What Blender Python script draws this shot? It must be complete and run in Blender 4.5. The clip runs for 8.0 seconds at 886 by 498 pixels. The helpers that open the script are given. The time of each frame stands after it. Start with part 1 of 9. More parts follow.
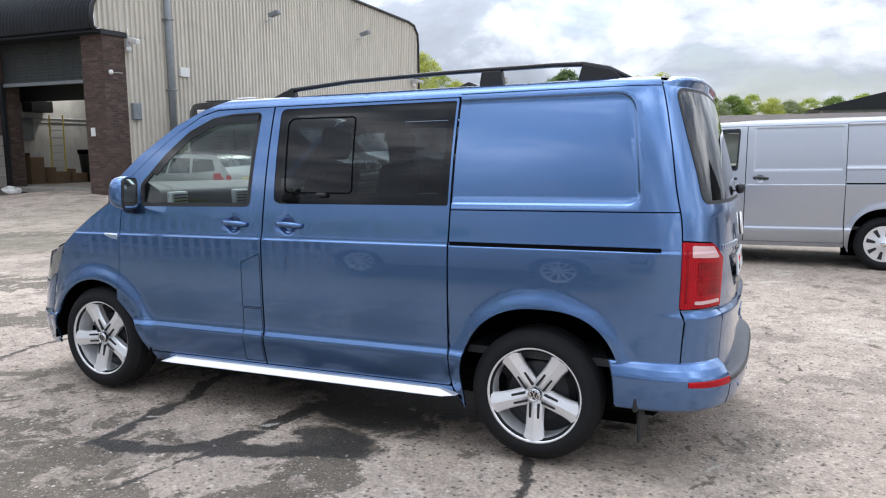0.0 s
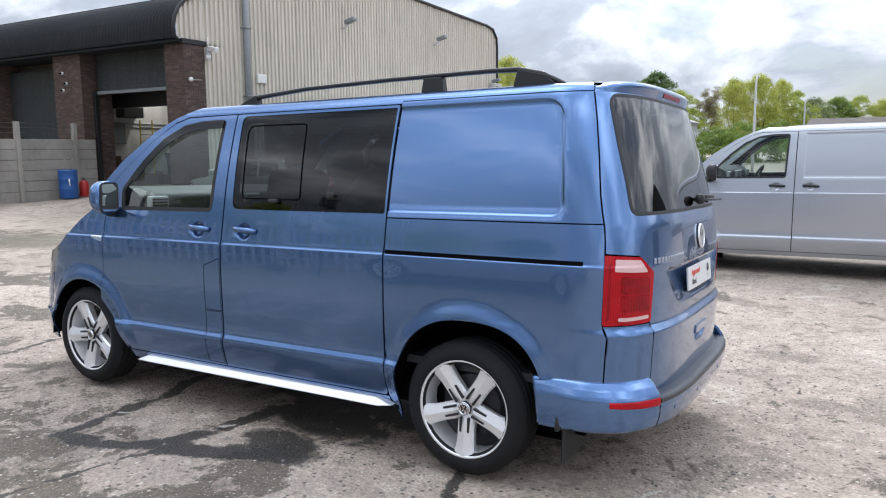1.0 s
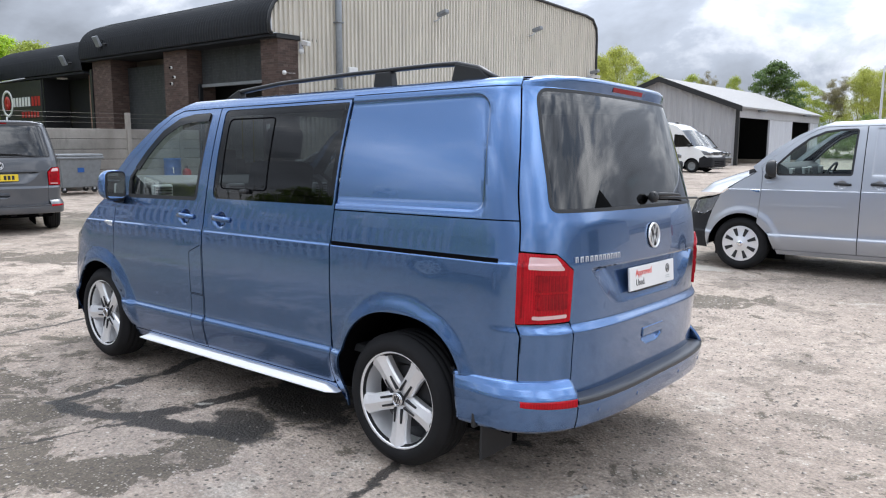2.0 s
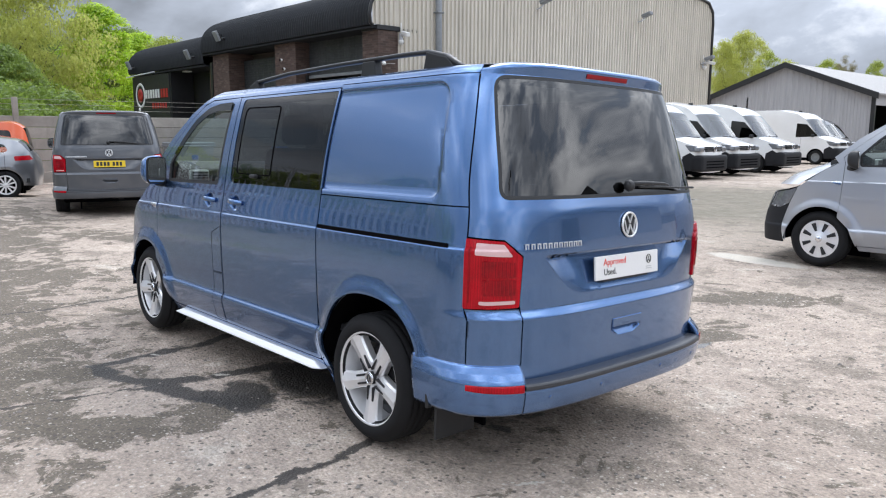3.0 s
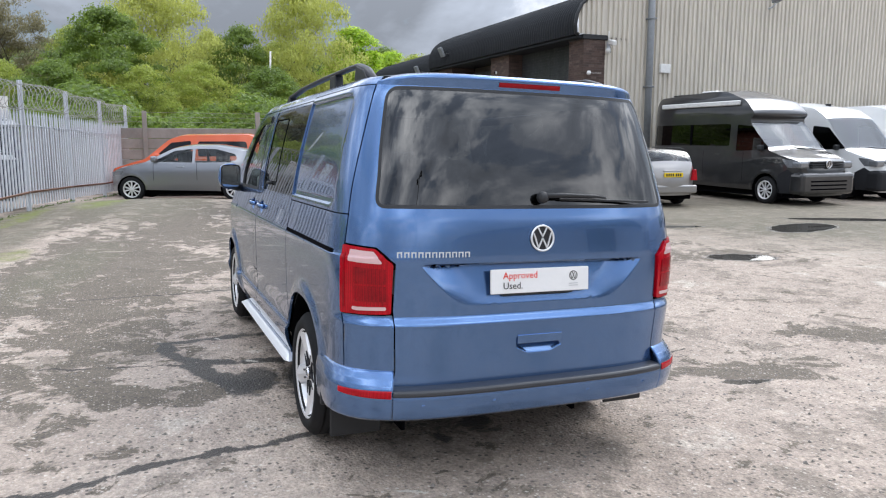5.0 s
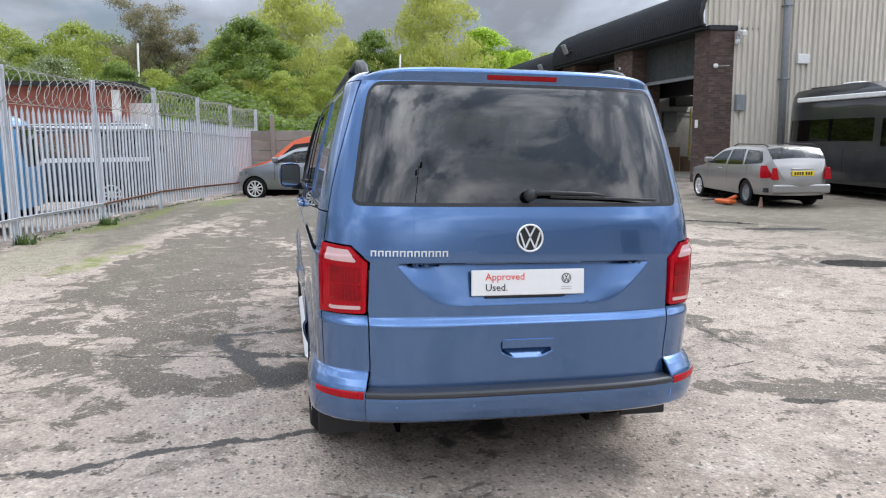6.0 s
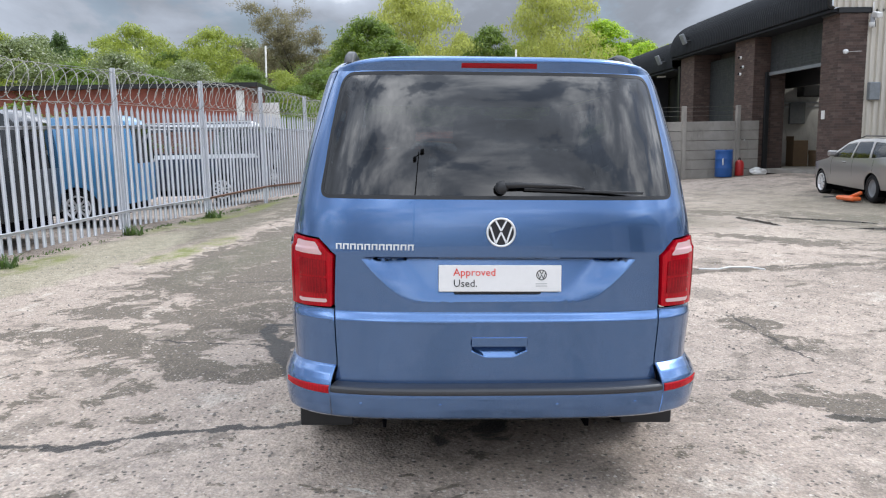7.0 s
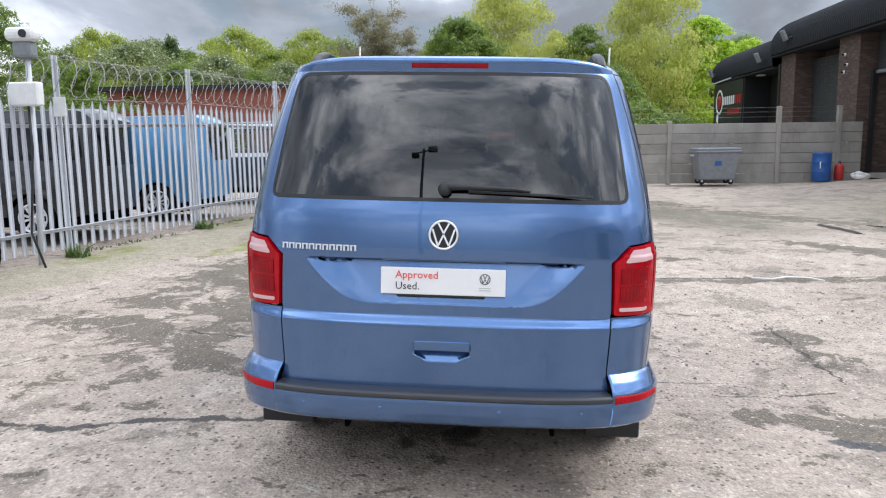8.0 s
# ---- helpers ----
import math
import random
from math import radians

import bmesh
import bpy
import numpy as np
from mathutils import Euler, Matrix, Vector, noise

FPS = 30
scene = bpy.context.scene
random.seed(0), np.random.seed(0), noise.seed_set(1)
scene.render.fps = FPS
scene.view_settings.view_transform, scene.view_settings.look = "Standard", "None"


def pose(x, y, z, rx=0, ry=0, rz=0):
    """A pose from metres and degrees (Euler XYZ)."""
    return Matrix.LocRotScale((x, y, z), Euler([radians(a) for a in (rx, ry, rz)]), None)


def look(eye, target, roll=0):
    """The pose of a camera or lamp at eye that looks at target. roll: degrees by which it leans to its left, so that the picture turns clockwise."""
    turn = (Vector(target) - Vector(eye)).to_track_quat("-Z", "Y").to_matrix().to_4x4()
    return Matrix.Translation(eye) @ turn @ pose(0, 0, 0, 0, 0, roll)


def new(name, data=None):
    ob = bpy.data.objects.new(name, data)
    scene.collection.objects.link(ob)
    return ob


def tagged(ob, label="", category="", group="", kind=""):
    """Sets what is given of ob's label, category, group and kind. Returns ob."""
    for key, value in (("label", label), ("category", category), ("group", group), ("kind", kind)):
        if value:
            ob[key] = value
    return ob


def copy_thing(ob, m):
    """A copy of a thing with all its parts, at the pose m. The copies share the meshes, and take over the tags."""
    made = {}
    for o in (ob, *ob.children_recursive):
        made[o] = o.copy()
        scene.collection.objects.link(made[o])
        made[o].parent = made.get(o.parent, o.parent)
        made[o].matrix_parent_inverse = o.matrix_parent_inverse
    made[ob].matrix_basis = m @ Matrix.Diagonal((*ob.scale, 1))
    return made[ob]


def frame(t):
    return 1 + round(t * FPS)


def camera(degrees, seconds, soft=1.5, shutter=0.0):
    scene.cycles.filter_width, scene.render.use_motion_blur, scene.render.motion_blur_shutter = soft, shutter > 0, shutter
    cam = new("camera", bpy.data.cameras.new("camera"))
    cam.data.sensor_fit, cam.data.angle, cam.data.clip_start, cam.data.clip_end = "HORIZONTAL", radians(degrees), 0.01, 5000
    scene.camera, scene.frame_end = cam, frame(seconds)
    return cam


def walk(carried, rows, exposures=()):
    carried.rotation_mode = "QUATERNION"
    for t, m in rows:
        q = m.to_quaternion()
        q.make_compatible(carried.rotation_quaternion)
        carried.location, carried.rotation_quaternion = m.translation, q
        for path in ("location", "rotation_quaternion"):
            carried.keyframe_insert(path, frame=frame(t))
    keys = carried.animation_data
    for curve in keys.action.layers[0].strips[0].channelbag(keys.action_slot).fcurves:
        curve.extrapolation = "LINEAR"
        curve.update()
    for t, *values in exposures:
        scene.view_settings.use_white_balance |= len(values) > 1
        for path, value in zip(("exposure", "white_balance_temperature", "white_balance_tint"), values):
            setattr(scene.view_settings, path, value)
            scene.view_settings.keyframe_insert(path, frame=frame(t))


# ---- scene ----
cam = camera(61.8, 8.0, soft=1.15)
PATH = [
    (0, (1.045, -4.409, 1.607), (0.244, -2.598, 1.33), -0.4),
    (0.5, (1.375, -4.225, 1.604), (0.473, -2.46, 1.335), -0.4),
    (1, (1.726, -3.997, 1.622), (0.709, -2.296, 1.356), -0.3),
    (1.2, (1.887, -3.914, 1.617), (0.824, -2.241, 1.349), -0.2),
    (2.3, (2.628, -3.411, 1.636), (1.309, -1.937, 1.341), 0.2),
    (2.5, (2.757, -3.337, 1.63), (1.396, -1.903, 1.33), 0.2),
    (3, (3.018, -3.098, 1.623), (1.544, -1.783, 1.308), 0.2),
    (3.5, (3.248, -2.796, 1.64), (1.676, -1.602, 1.32), 0.2),
    (4, (3.555, -2.444, 1.628), (1.885, -1.389, 1.315), 0.1),
    (4.2, (3.639, -2.306, 1.627), (1.934, -1.307, 1.321), 0.2),
    (5.3, (4.032, -1.537, 1.617), (2.166, -0.875, 1.331), -0.1),
    (5.5, (4.058, -1.398, 1.608), (2.169, -0.805, 1.323), -0.2),
    (6, (4.058, -1.041, 1.6), (2.122, -0.628, 1.313), -0.6),
    (6.5, (4.083, -0.704, 1.585), (2.12, -0.456, 1.294), -0.9),
    (7, (4.057, -0.353, 1.566), (2.08, -0.269, 1.274), -1.1),
    (7.5, (4.009, -0.036, 1.57), (2.031, -0.087, 1.28), -1.0),
    (8, (4.006, 0.305, 1.561), (2.035, 0.13, 1.272), -0.7),
]
walk(cam, [(t, look(eye, target, roll)) for t, eye, target, roll in PATH])

# ---------------------------------------------------------------- sky and sun
SUN_AZ, SUN_EL = radians(104), radians(50)          # bright veil of cloud over the yard
world = bpy.data.worlds.new("sky")
scene.world = world
world.use_nodes = True
wt = world.node_tree
for n in list(wt.nodes):
    wt.nodes.remove(n)


def wnode(kind, **kw):
    n = wt.nodes.new(kind)
    for k, v in kw.items():
        n.inputs[k].default_value = v
    return n


def wmath(op, a, b=0.0, c=None):
    n = wt.nodes.new("ShaderNodeMath")
    n.operation = op
    for i, v in enumerate((a, b, c)):
        if v is None:
            continue
        if isinstance(v, (int, float)):
            n.inputs[i].default_value = v
        else:
            wt.links.new(v, n.inputs[i])
    return n.outputs[0]


w_out = wt.nodes.new("ShaderNodeOutputWorld")
w_bg = wt.nodes.new("ShaderNodeBackground")
sky_tex = wt.nodes.new("ShaderNodeTexSky")
sky_tex.sky_type, sky_tex.sun_disc = "NISHITA", False
sky_tex.sun_elevation, sky_tex.sun_rotation = SUN_EL, radians(90) - SUN_AZ
coord = wt.nodes.new("ShaderNodeTexCoord")
sep = wt.nodes.new("ShaderNodeSeparateXYZ")
wt.links.new(coord.outputs["Generated"], sep.inputs[0])
up = wmath("MAXIMUM", sep.outputs["Z"], 0.0)
cloud_at = wt.nodes.new("ShaderNodeCombineXYZ")
wt.links.new(sep.outputs["X"], cloud_at.inputs[0]), wt.links.new(sep.outputs["Y"], cloud_at.inputs[1]), wt.links.new(wmath("MULTIPLY", sep.outputs["Z"], 2.1), cloud_at.inputs[2])
big = wnode("ShaderNodeTexNoise", Scale=1.9, Detail=9.0, Roughness=0.52, Distortion=0.5)
fine = wnode("ShaderNodeTexNoise", Scale=4.6, Detail=8.0, Roughness=0.58, Distortion=0.3)
drift = wt.nodes.new("ShaderNodeVectorMath")         # where in the cloud field the yard lies
wt.links.new(cloud_at.outputs[0], drift.inputs[0])
drift.inputs[1].default_value = (7.2, -8.4, -8.5)
for n in (big, fine):
    wt.links.new(drift.outputs[0], n.inputs["Vector"])
thick = wt.nodes.new("ShaderNodeValToRGB")          # how light each cloud is, from grey base to white top
thick.color_ramp.elements[0].position, thick.color_ramp.elements[0].color = 0.38, (0.33, 0.365, 0.43, 1)
thick.color_ramp.elements[1].position, thick.color_ramp.elements[1].color = 0.64, (2.0, 2.06, 2.18, 1)
mid = thick.color_ramp.elements.new(0.50)
mid.color = (0.60, 0.67, 0.80, 1)
wt.links.new(wmath("ADD", wmath("MULTIPLY", big.outputs[0], 0.68), wmath("MULTIPLY", fine.outputs[0], 0.32)), thick.inputs[0])
cover = wt.nodes.new("ShaderNodeMapRange")          # gaps of blue between the clouds
for k, v in (("From Min", 0.34), ("From Max", 0.46)):
    cover.inputs[k].default_value = v
wt.links.new(fine.outputs[0], cover.inputs["Value"])
blue_sky = wt.nodes.new("ShaderNodeVectorMath")
blue_sky.operation = "SCALE"
wt.links.new(sky_tex.outputs[0], blue_sky.inputs[0])
blue_sky.inputs["Scale"].default_value = 0.11
mix = wt.nodes.new("ShaderNodeMix")
mix.data_type = "RGBA"
wt.links.new(wmath("MAXIMUM", cover.outputs[0], 0.55), mix.inputs["Factor"])
wt.links.new(blue_sky.outputs[0], mix.inputs["A"])
wt.links.new(thick.outputs[0], mix.inputs["B"])
# an overcast sky is up to three times as light overhead as at the horizon
dome = wmath("MULTIPLY_ADD", up, 1.36, 0.37)
# and lighter round the veiled sun
toward = wt.nodes.new("ShaderNodeVectorMath")
toward.operation = "DOT_PRODUCT"
wt.links.new(coord.outputs["Generated"], toward.inputs[0])
toward.inputs[1].default_value = (math.cos(SUN_AZ) * math.cos(SUN_EL), math.sin(SUN_AZ) * math.cos(SUN_EL), math.sin(SUN_EL))
veil = wmath("POWER", wmath("MAXIMUM", toward.outputs["Value"], 0.0), 5.0)
dome = wmath("MULTIPLY", dome, wmath("MULTIPLY_ADD", veil, 0.9, 0.96))
lit = wt.nodes.new("ShaderNodeVectorMath")
lit.operation = "SCALE"
wt.links.new(mix.outputs["Result"], lit.inputs[0])
wt.links.new(dome, lit.inputs["Scale"])
wt.links.new(lit.outputs[0], w_bg.inputs["Color"])
w_bg.inputs["Strength"].default_value = 1.66
wt.links.new(w_bg.outputs[0], w_out.inputs["Surface"])

sun = new("sun", bpy.data.lights.new("sun", "SUN"))
sun.data.energy, sun.data.angle, sun.data.color = 1.0, radians(25), (1.0, 0.975, 0.94)
sun.matrix_world = look((0, 0, 20), (-math.cos(SUN_AZ) * math.cos(SUN_EL), -math.sin(SUN_AZ) * math.cos(SUN_EL), 20 - math.sin(SUN_EL)))
scene.view_settings.exposure = 0.0

# ---------------------------------------------------------------- materials
class Mat:
    """A node material under construction: a Principled shader, with helpers for noise, ramps and bump."""

    def __init__(self, name, color=(0.5, 0.5, 0.5), rough=0.6, metal=0.0, **inputs):
        self.m = bpy.data.materials.new(name)
        self.m.use_nodes = True
        self.t = self.m.node_tree
        self.b = self.t.nodes["Principled BSDF"]
        self.put("Base Color", (*color, 1)), self.put("Roughness", rough), self.put("Metallic", metal)
        for k, v in inputs.items():
            self.put(k.replace("_", " "), v)
        self.m.diffuse_color = (*color, 1)
        self.at = None

    def put(self, k, v):
        if isinstance(v, bpy.types.NodeSocket):
            self.t.links.new(v, self.b.inputs[k])
        else:
            self.b.inputs[k].default_value = v

    def node(self, kind):
        return self.t.nodes.new(kind)

    def where(self, kind="Object", scale=(1, 1, 1)):
        c = self.node("ShaderNodeTexCoord")
        mp = self.node("ShaderNodeMapping")
        mp.inputs["Scale"].default_value = scale
        self.t.links.new(c.outputs[kind], mp.inputs[0])
        return mp.outputs[0]

    def place(self, scale=(1, 1, 1)):
        """World place, for what runs on from piece to piece."""
        c = self.node("ShaderNodeNewGeometry")
        mp = self.node("ShaderNodeMapping")
        mp.inputs["Scale"].default_value = scale
        self.t.links.new(c.outputs["Position"], mp.inputs[0])
        return mp.outputs[0]

    def noise(self, at, scale, detail=4.0, rough=0.55, distort=0.0):
        n = self.node("ShaderNodeTexNoise")
        n.inputs["Scale"].default_value, n.inputs["Detail"].default_value = scale, detail
        n.inputs["Roughness"].default_value, n.inputs["Distortion"].default_value = rough, distort
        self.t.links.new(at, n.inputs["Vector"])
        return n.outputs[0]

    def voro(self, at, scale, feature="F1", out="Distance", rnd=1.0):
        n = self.node("ShaderNodeTexVoronoi")
        n.feature = feature
        n.inputs["Scale"].default_value, n.inputs["Randomness"].default_value = scale, rnd
        self.t.links.new(at, n.inputs["Vector"])
        return n.outputs[out]

    def ramp(self, fac, *stops, ease="LINEAR"):
        n = self.node("ShaderNodeValToRGB")
        n.color_ramp.interpolation = ease
        el = n.color_ramp.elements
        while len(el) < len(stops):
            el.new(0.5)
        for e, (p, c) in zip(el, stops):
            e.position, e.color = p, (c, c, c, 1) if isinstance(c, (int, float)) else (*c, 1)
        self.t.links.new(fac, n.inputs[0])
        return n.outputs[0]

    def mix(self, fac, a, b, how="MIX"):
        n = self.node("ShaderNodeMix")
        n.data_type, n.blend_type = "RGBA", how
        for k, v in (("Factor", fac), ("A", a), ("B", b)):
            if isinstance(v, bpy.types.NodeSocket):
                self.t.links.new(v, n.inputs[k])
            elif k == "Factor":
                n.inputs[k].default_value = v
            else:
                n.inputs[k].default_value = (*v, 1) if isinstance(v, tuple) else (v, v, v, 1)
        return n.outputs["Result"]

    def math(self, op, a, b=0.0, c=None):
        n = self.node("ShaderNodeMath")
        n.operation = op
        for i, v in enumerate((a, b, c)):
            if v is None:
                continue
            if isinstance(v, (int, float)):
                n.inputs[i].default_value = v
            else:
                self.t.links.new(v, n.inputs[i])
        return n.outputs[0]

    def bump(self, height, strength=0.3, distance=0.01):
        n = self.node("ShaderNodeBump")
        n.inputs["Strength"].default_value, n.inputs["Distance"].default_value = strength, distance
        self.t.links.new(height, n.inputs["Height"])
        self.put("Normal", n.outputs[0])

    def own(self):
        """A random number of the object's own, 0 to 1."""
        return self.node("ShaderNodeObjectInfo").outputs["Random"]


def plain(name, color, rough=0.5, metal=0.0, vary=0.12, scale=9.0, bump=0.0, **inputs):
    """A plain coat with faint dirt at two scales."""
    m = Mat(name, color, rough, metal, **inputs)
    at = m.where()
    dirt = m.math("ADD", m.math("MULTIPLY", m.noise(at, scale, 5.0), 0.6), m.math("MULTIPLY", m.noise(at, scale * 7, 3.0), 0.4))
    dark = tuple(c * (1 - vary) for c in color)
    lite = tuple(min(1.0, c * (1 + vary)) for c in color)
    m.put("Base Color", m.ramp(dirt, (0.3, dark), (0.7, lite)))
    m.put("Roughness", m.ramp(dirt, (0.25, max(0.03, rough * 0.85)), (0.75, min(1.0, rough * 1.15))))
    if bump:
        m.bump(m.noise(at, scale * 12, 3.0), bump, 0.004)
    return m.m


def paint(name, color, metal=0.5, rough=0.36, grime=0.1):
    """Car paint: flakes under a clear coat, a film of road dust that thickens at random."""
    m = Mat(name, color, rough, metal, Coat_Weight=1.0, Coat_Roughness=0.03, Coat_IOR=1.48)
    at = m.where()
    film = m.noise(at, 1.7, 6.0, 0.6)
    flake = m.voro(at, 900.0, out="Color")
    m.put("Base Color", m.mix(m.ramp(film, (0.45, 0.0), (0.8, grime)), m.mix(0.03, tuple(color), flake, "OVERLAY"), (0.34, 0.33, 0.31)))
    m.put("Coat Roughness", m.ramp(film, (0.35, 0.010), (0.8, 0.022)))
    n = m.node("ShaderNodeBump")
    n.inputs["Strength"].default_value, n.inputs["Distance"].default_value = 0.012, 0.001
    m.t.links.new(m.noise(at, 6.0, 2.0), n.inputs["Height"])
    m.put("Coat Normal", n.outputs[0])
    return m.m


def glass(name, tint, gloss=1.0, rough=0.0, ior=1.8):
    """A thin pane: tinted see-through, with the reflection that its angle gives."""
    m = Mat(name, tint)
    t = m.t
    t.nodes.remove(m.b)
    out = next(n for n in t.nodes if n.type == "OUTPUT_MATERIAL")
    tr, gl, mx, fr = (t.nodes.new(k) for k in ("ShaderNodeBsdfTransparent", "ShaderNodeBsdfGlossy", "ShaderNodeMixShader", "ShaderNodeFresnel"))
    tr.inputs[0].default_value = (*tint, 1)
    gl.inputs["Roughness"].default_value = rough
    gl.inputs["Color"].default_value = (gloss, gloss, gloss, 1)
    fr.inputs["IOR"].default_value = ior
    t.links.new(fr.outputs[0], mx.inputs[0]), t.links.new(tr.outputs[0], mx.inputs[1]), t.links.new(gl.outputs[0], mx.inputs[2])
    t.links.new(mx.outputs[0], out.inputs["Surface"])
    return m.m


BLUE = paint("blue_metallic_paint", (0.092, 0.182, 0.370), 0.88, 0.24, 0.0)
SILVER = paint("silver_paint", (0.43, 0.45, 0.49), 0.6, 0.36, 0.03)
GREY_PAINT = paint("grey_paint", (0.075, 0.082, 0.095), 0.3, 0.4)
SEAT_GREY = paint("steel_grey_paint", (0.26, 0.27, 0.29), 0.75, 0.28)
ORANGE = paint("orange_paint", (0.75, 0.11, 0.02), 0.0, 0.4)
WHITE = paint("white_paint", (0.80, 0.81, 0.81), 0.0, 0.4)
BEIGE_SILVER = paint("pewter_paint", (0.32, 0.31, 0.30), 0.6, 0.34)
CHARCOAL = paint("charcoal_paint", (0.014, 0.015, 0.017), 0.2, 0.38, 0.05)
SKY_BLUE = paint("sky_blue_paint", (0.045, 0.22, 0.44), 0.0, 0.45)
NAVY = paint("navy_paint", (0.02, 0.025, 0.045), 0.1, 0.42)
TREAD = plain("loading_edge_plastic", (0.034, 0.036, 0.041), 0.36, bump=0.12)
TRIM = plain("black_plastic", (0.015, 0.016, 0.018), 0.55, bump=0.15)
GAP = plain("dark_gap", (0.004, 0.004, 0.005), 0.9, Specular_IOR_Level=0.02)
RUBBER = plain("tyre_rubber", (0.012, 0.012, 0.013), 0.8, Specular_IOR_Level=0.25, vary=0.35, scale=14.0, bump=0.2)
ALLOY = plain("silver_alloy", (0.84, 0.84, 0.85), 0.33, 0.55, vary=0.05)
ALLOY_DARK = plain("shaded_alloy", (0.025, 0.025, 0.028), 0.5, 0.4)
CHROME = plain("chrome", (0.85, 0.86, 0.88), 0.07, 1.0, vary=0.02)
BADGE_SILVER = plain("badge_silver", (0.86, 0.87, 0.88), 0.32, 0.75, vary=0.02)
RAIL_BLACK = plain("satin_black_metal", (0.02, 0.021, 0.023), 0.42, 0.2)
STEP_STEEL = plain("brushed_steel", (0.90, 0.90, 0.90), 0.38, 0.6, vary=0.04)
def lamp_plastic(name, dark, light):
    """Red lamp plastic: fine prisms behind a glossy lens."""
    m = Mat(name, light, 0.25, Coat_Weight=0.35, Coat_Roughness=0.01, Specular_IOR_Level=0.1)
    at = m.where()
    prism_ = m.math("MULTIPLY", m.voro(m.where(scale=(1, 1, 2.4)), 120.0, out="Distance", rnd=0.25), 0.8)
    m.put("Base Color", m.mix(m.ramp(m.math("ADD", prism_, m.math("MULTIPLY", m.noise(at, 14.0, 3.0), 0.5)), (0.30, 0.0), (0.85, 1.0)), light, dark))
    return m.m


RED_LAMP = lamp_plastic("red_lamp_plastic", (0.26, 0.001, 0.006), (0.58, 0.003, 0.014))
RED_DEEP = lamp_plastic("deep_red_lamp_plastic", (0.16, 0.001, 0.005), (0.42, 0.002, 0.010))
CLEAR_LAMP = plain("clear_lamp_plastic", (0.66, 0.42, 0.42), 0.15, vary=0.05, Coat_Weight=1.0)
HEAD_LAMP = plain("headlamp_plastic", (0.20, 0.21, 0.225), 0.1, 0.4, vary=0.3, scale=30, Coat_Weight=1.0)
GLASS_CLEAR = glass("clear_car_glass", (0.76, 0.84, 0.81), ior=1.5)
GLASS_DARK = glass("privacy_glass", (0.125, 0.14, 0.145), ior=1.42)
GLASS_SCREEN = glass("windscreen_glass", (0.72, 0.80, 0.79), ior=1.9)
GLASS_BLACK = glass("blacked_out_glass", (0.03, 0.032, 0.035), ior=1.5)
GLASS_REAR = glass("rear_privacy_glass", (0.05, 0.054, 0.058))
MIRROR_FACE = plain("mirror_glass", (0.88, 0.9, 0.9), 0.01, 1.0, vary=0.0)
CLOTH = plain("dark_seat_cloth", (0.03, 0.031, 0.034), 0.9, bump=0.3)
DASH = plain("dashboard_plastic", (0.034, 0.036, 0.039), 0.55)
DASH_LIGHT = plain("light_dash_trim", (0.42, 0.44, 0.44), 0.4)
LAMP_GLOW = plain("lit_lamp_tube", (0.9, 0.9, 0.85), 0.4, vary=0.0, Emission_Color=(1.0, 0.95, 0.85, 1), Emission_Strength=6.0)
PLATE_WHITE = plain("white_card_plate", (0.78, 0.78, 0.77), 0.3, vary=0.03)
PLATE_YELLOW = plain("yellow_plate", (0.78, 0.55, 0.02), 0.35, vary=0.04)
PRINT_BLACK = plain("black_print", (0.015, 0.015, 0.016), 0.5)
PRINT_RED = plain("red_print", (0.75, 0.05, 0.03), 0.5)


def stain_field(m, at, spots):
    """How deep a place lies within a set of stains, each an ellipse (x, y, long, wide, degrees); the edge is frayed by what moves 'at'."""
    total = None
    for cx, cy, a, b, deg in spots:
        mp = m.node("ShaderNodeMapping")
        mp.vector_type = "TEXTURE"
        mp.inputs["Location"].default_value = (cx, cy, 0)
        mp.inputs["Rotation"].default_value = (0, 0, radians(deg))
        mp.inputs["Scale"].default_value = (a, b, 1000)
        m.t.links.new(at, mp.inputs[0])
        ln = m.node("ShaderNodeVectorMath")
        ln.operation = "LENGTH"
        m.t.links.new(mp.outputs[0], ln.inputs[0])
        d = ln.outputs["Value"]
        total = d if total is None else m.math("MINIMUM", total, d)
    return total


def stroke(points, wide):
    """A run of stains along a line of places."""
    out = []
    for (xa, ya), (xb, yb) in zip(points, points[1:]):
        ln = math.hypot(xb - xa, yb - ya)
        out.append(((xa + xb) / 2, (ya + yb) / 2, ln / 2 + wide * 0.8, wide, math.degrees(math.atan2(yb - ya, xb - xa))))
    return tuple(out)


# seepage round the van: a dark looped seam and the pool under the sill; also shade painted below the body
DAMP_SHADE = stroke(((-2.54, -0.30), (-2.37, -0.85), (-2.34, -1.30), (-2.30, -1.58), (-1.98, -1.54), (-1.70, -1.39), (-1.57, -1.12), (-1.50, -0.45)), 0.075)
# the last two ellipses paint the van's shade on the ground under its body
DAMP_SHADE += ((-1.12, -0.62, 0.52, 0.30, -15), (-1.08, -1.05, 0.34, 0.20, -35), (-1.30, -1.32, 0.40, 0.10, 20), (-0.95, -0.10, 1.3, 0.42, 0), (-2.6, 0.05, 0.9, 0.40, 5))
DAMP_SHADE += stroke(((-0.06, -0.85), (0.03, -1.20), (0.08, -1.60), (0.13, -1.92), (0.22, -2.20), (0.25, -2.45), (0.20, -2.75), (0.27, -3.15)), 0.045)
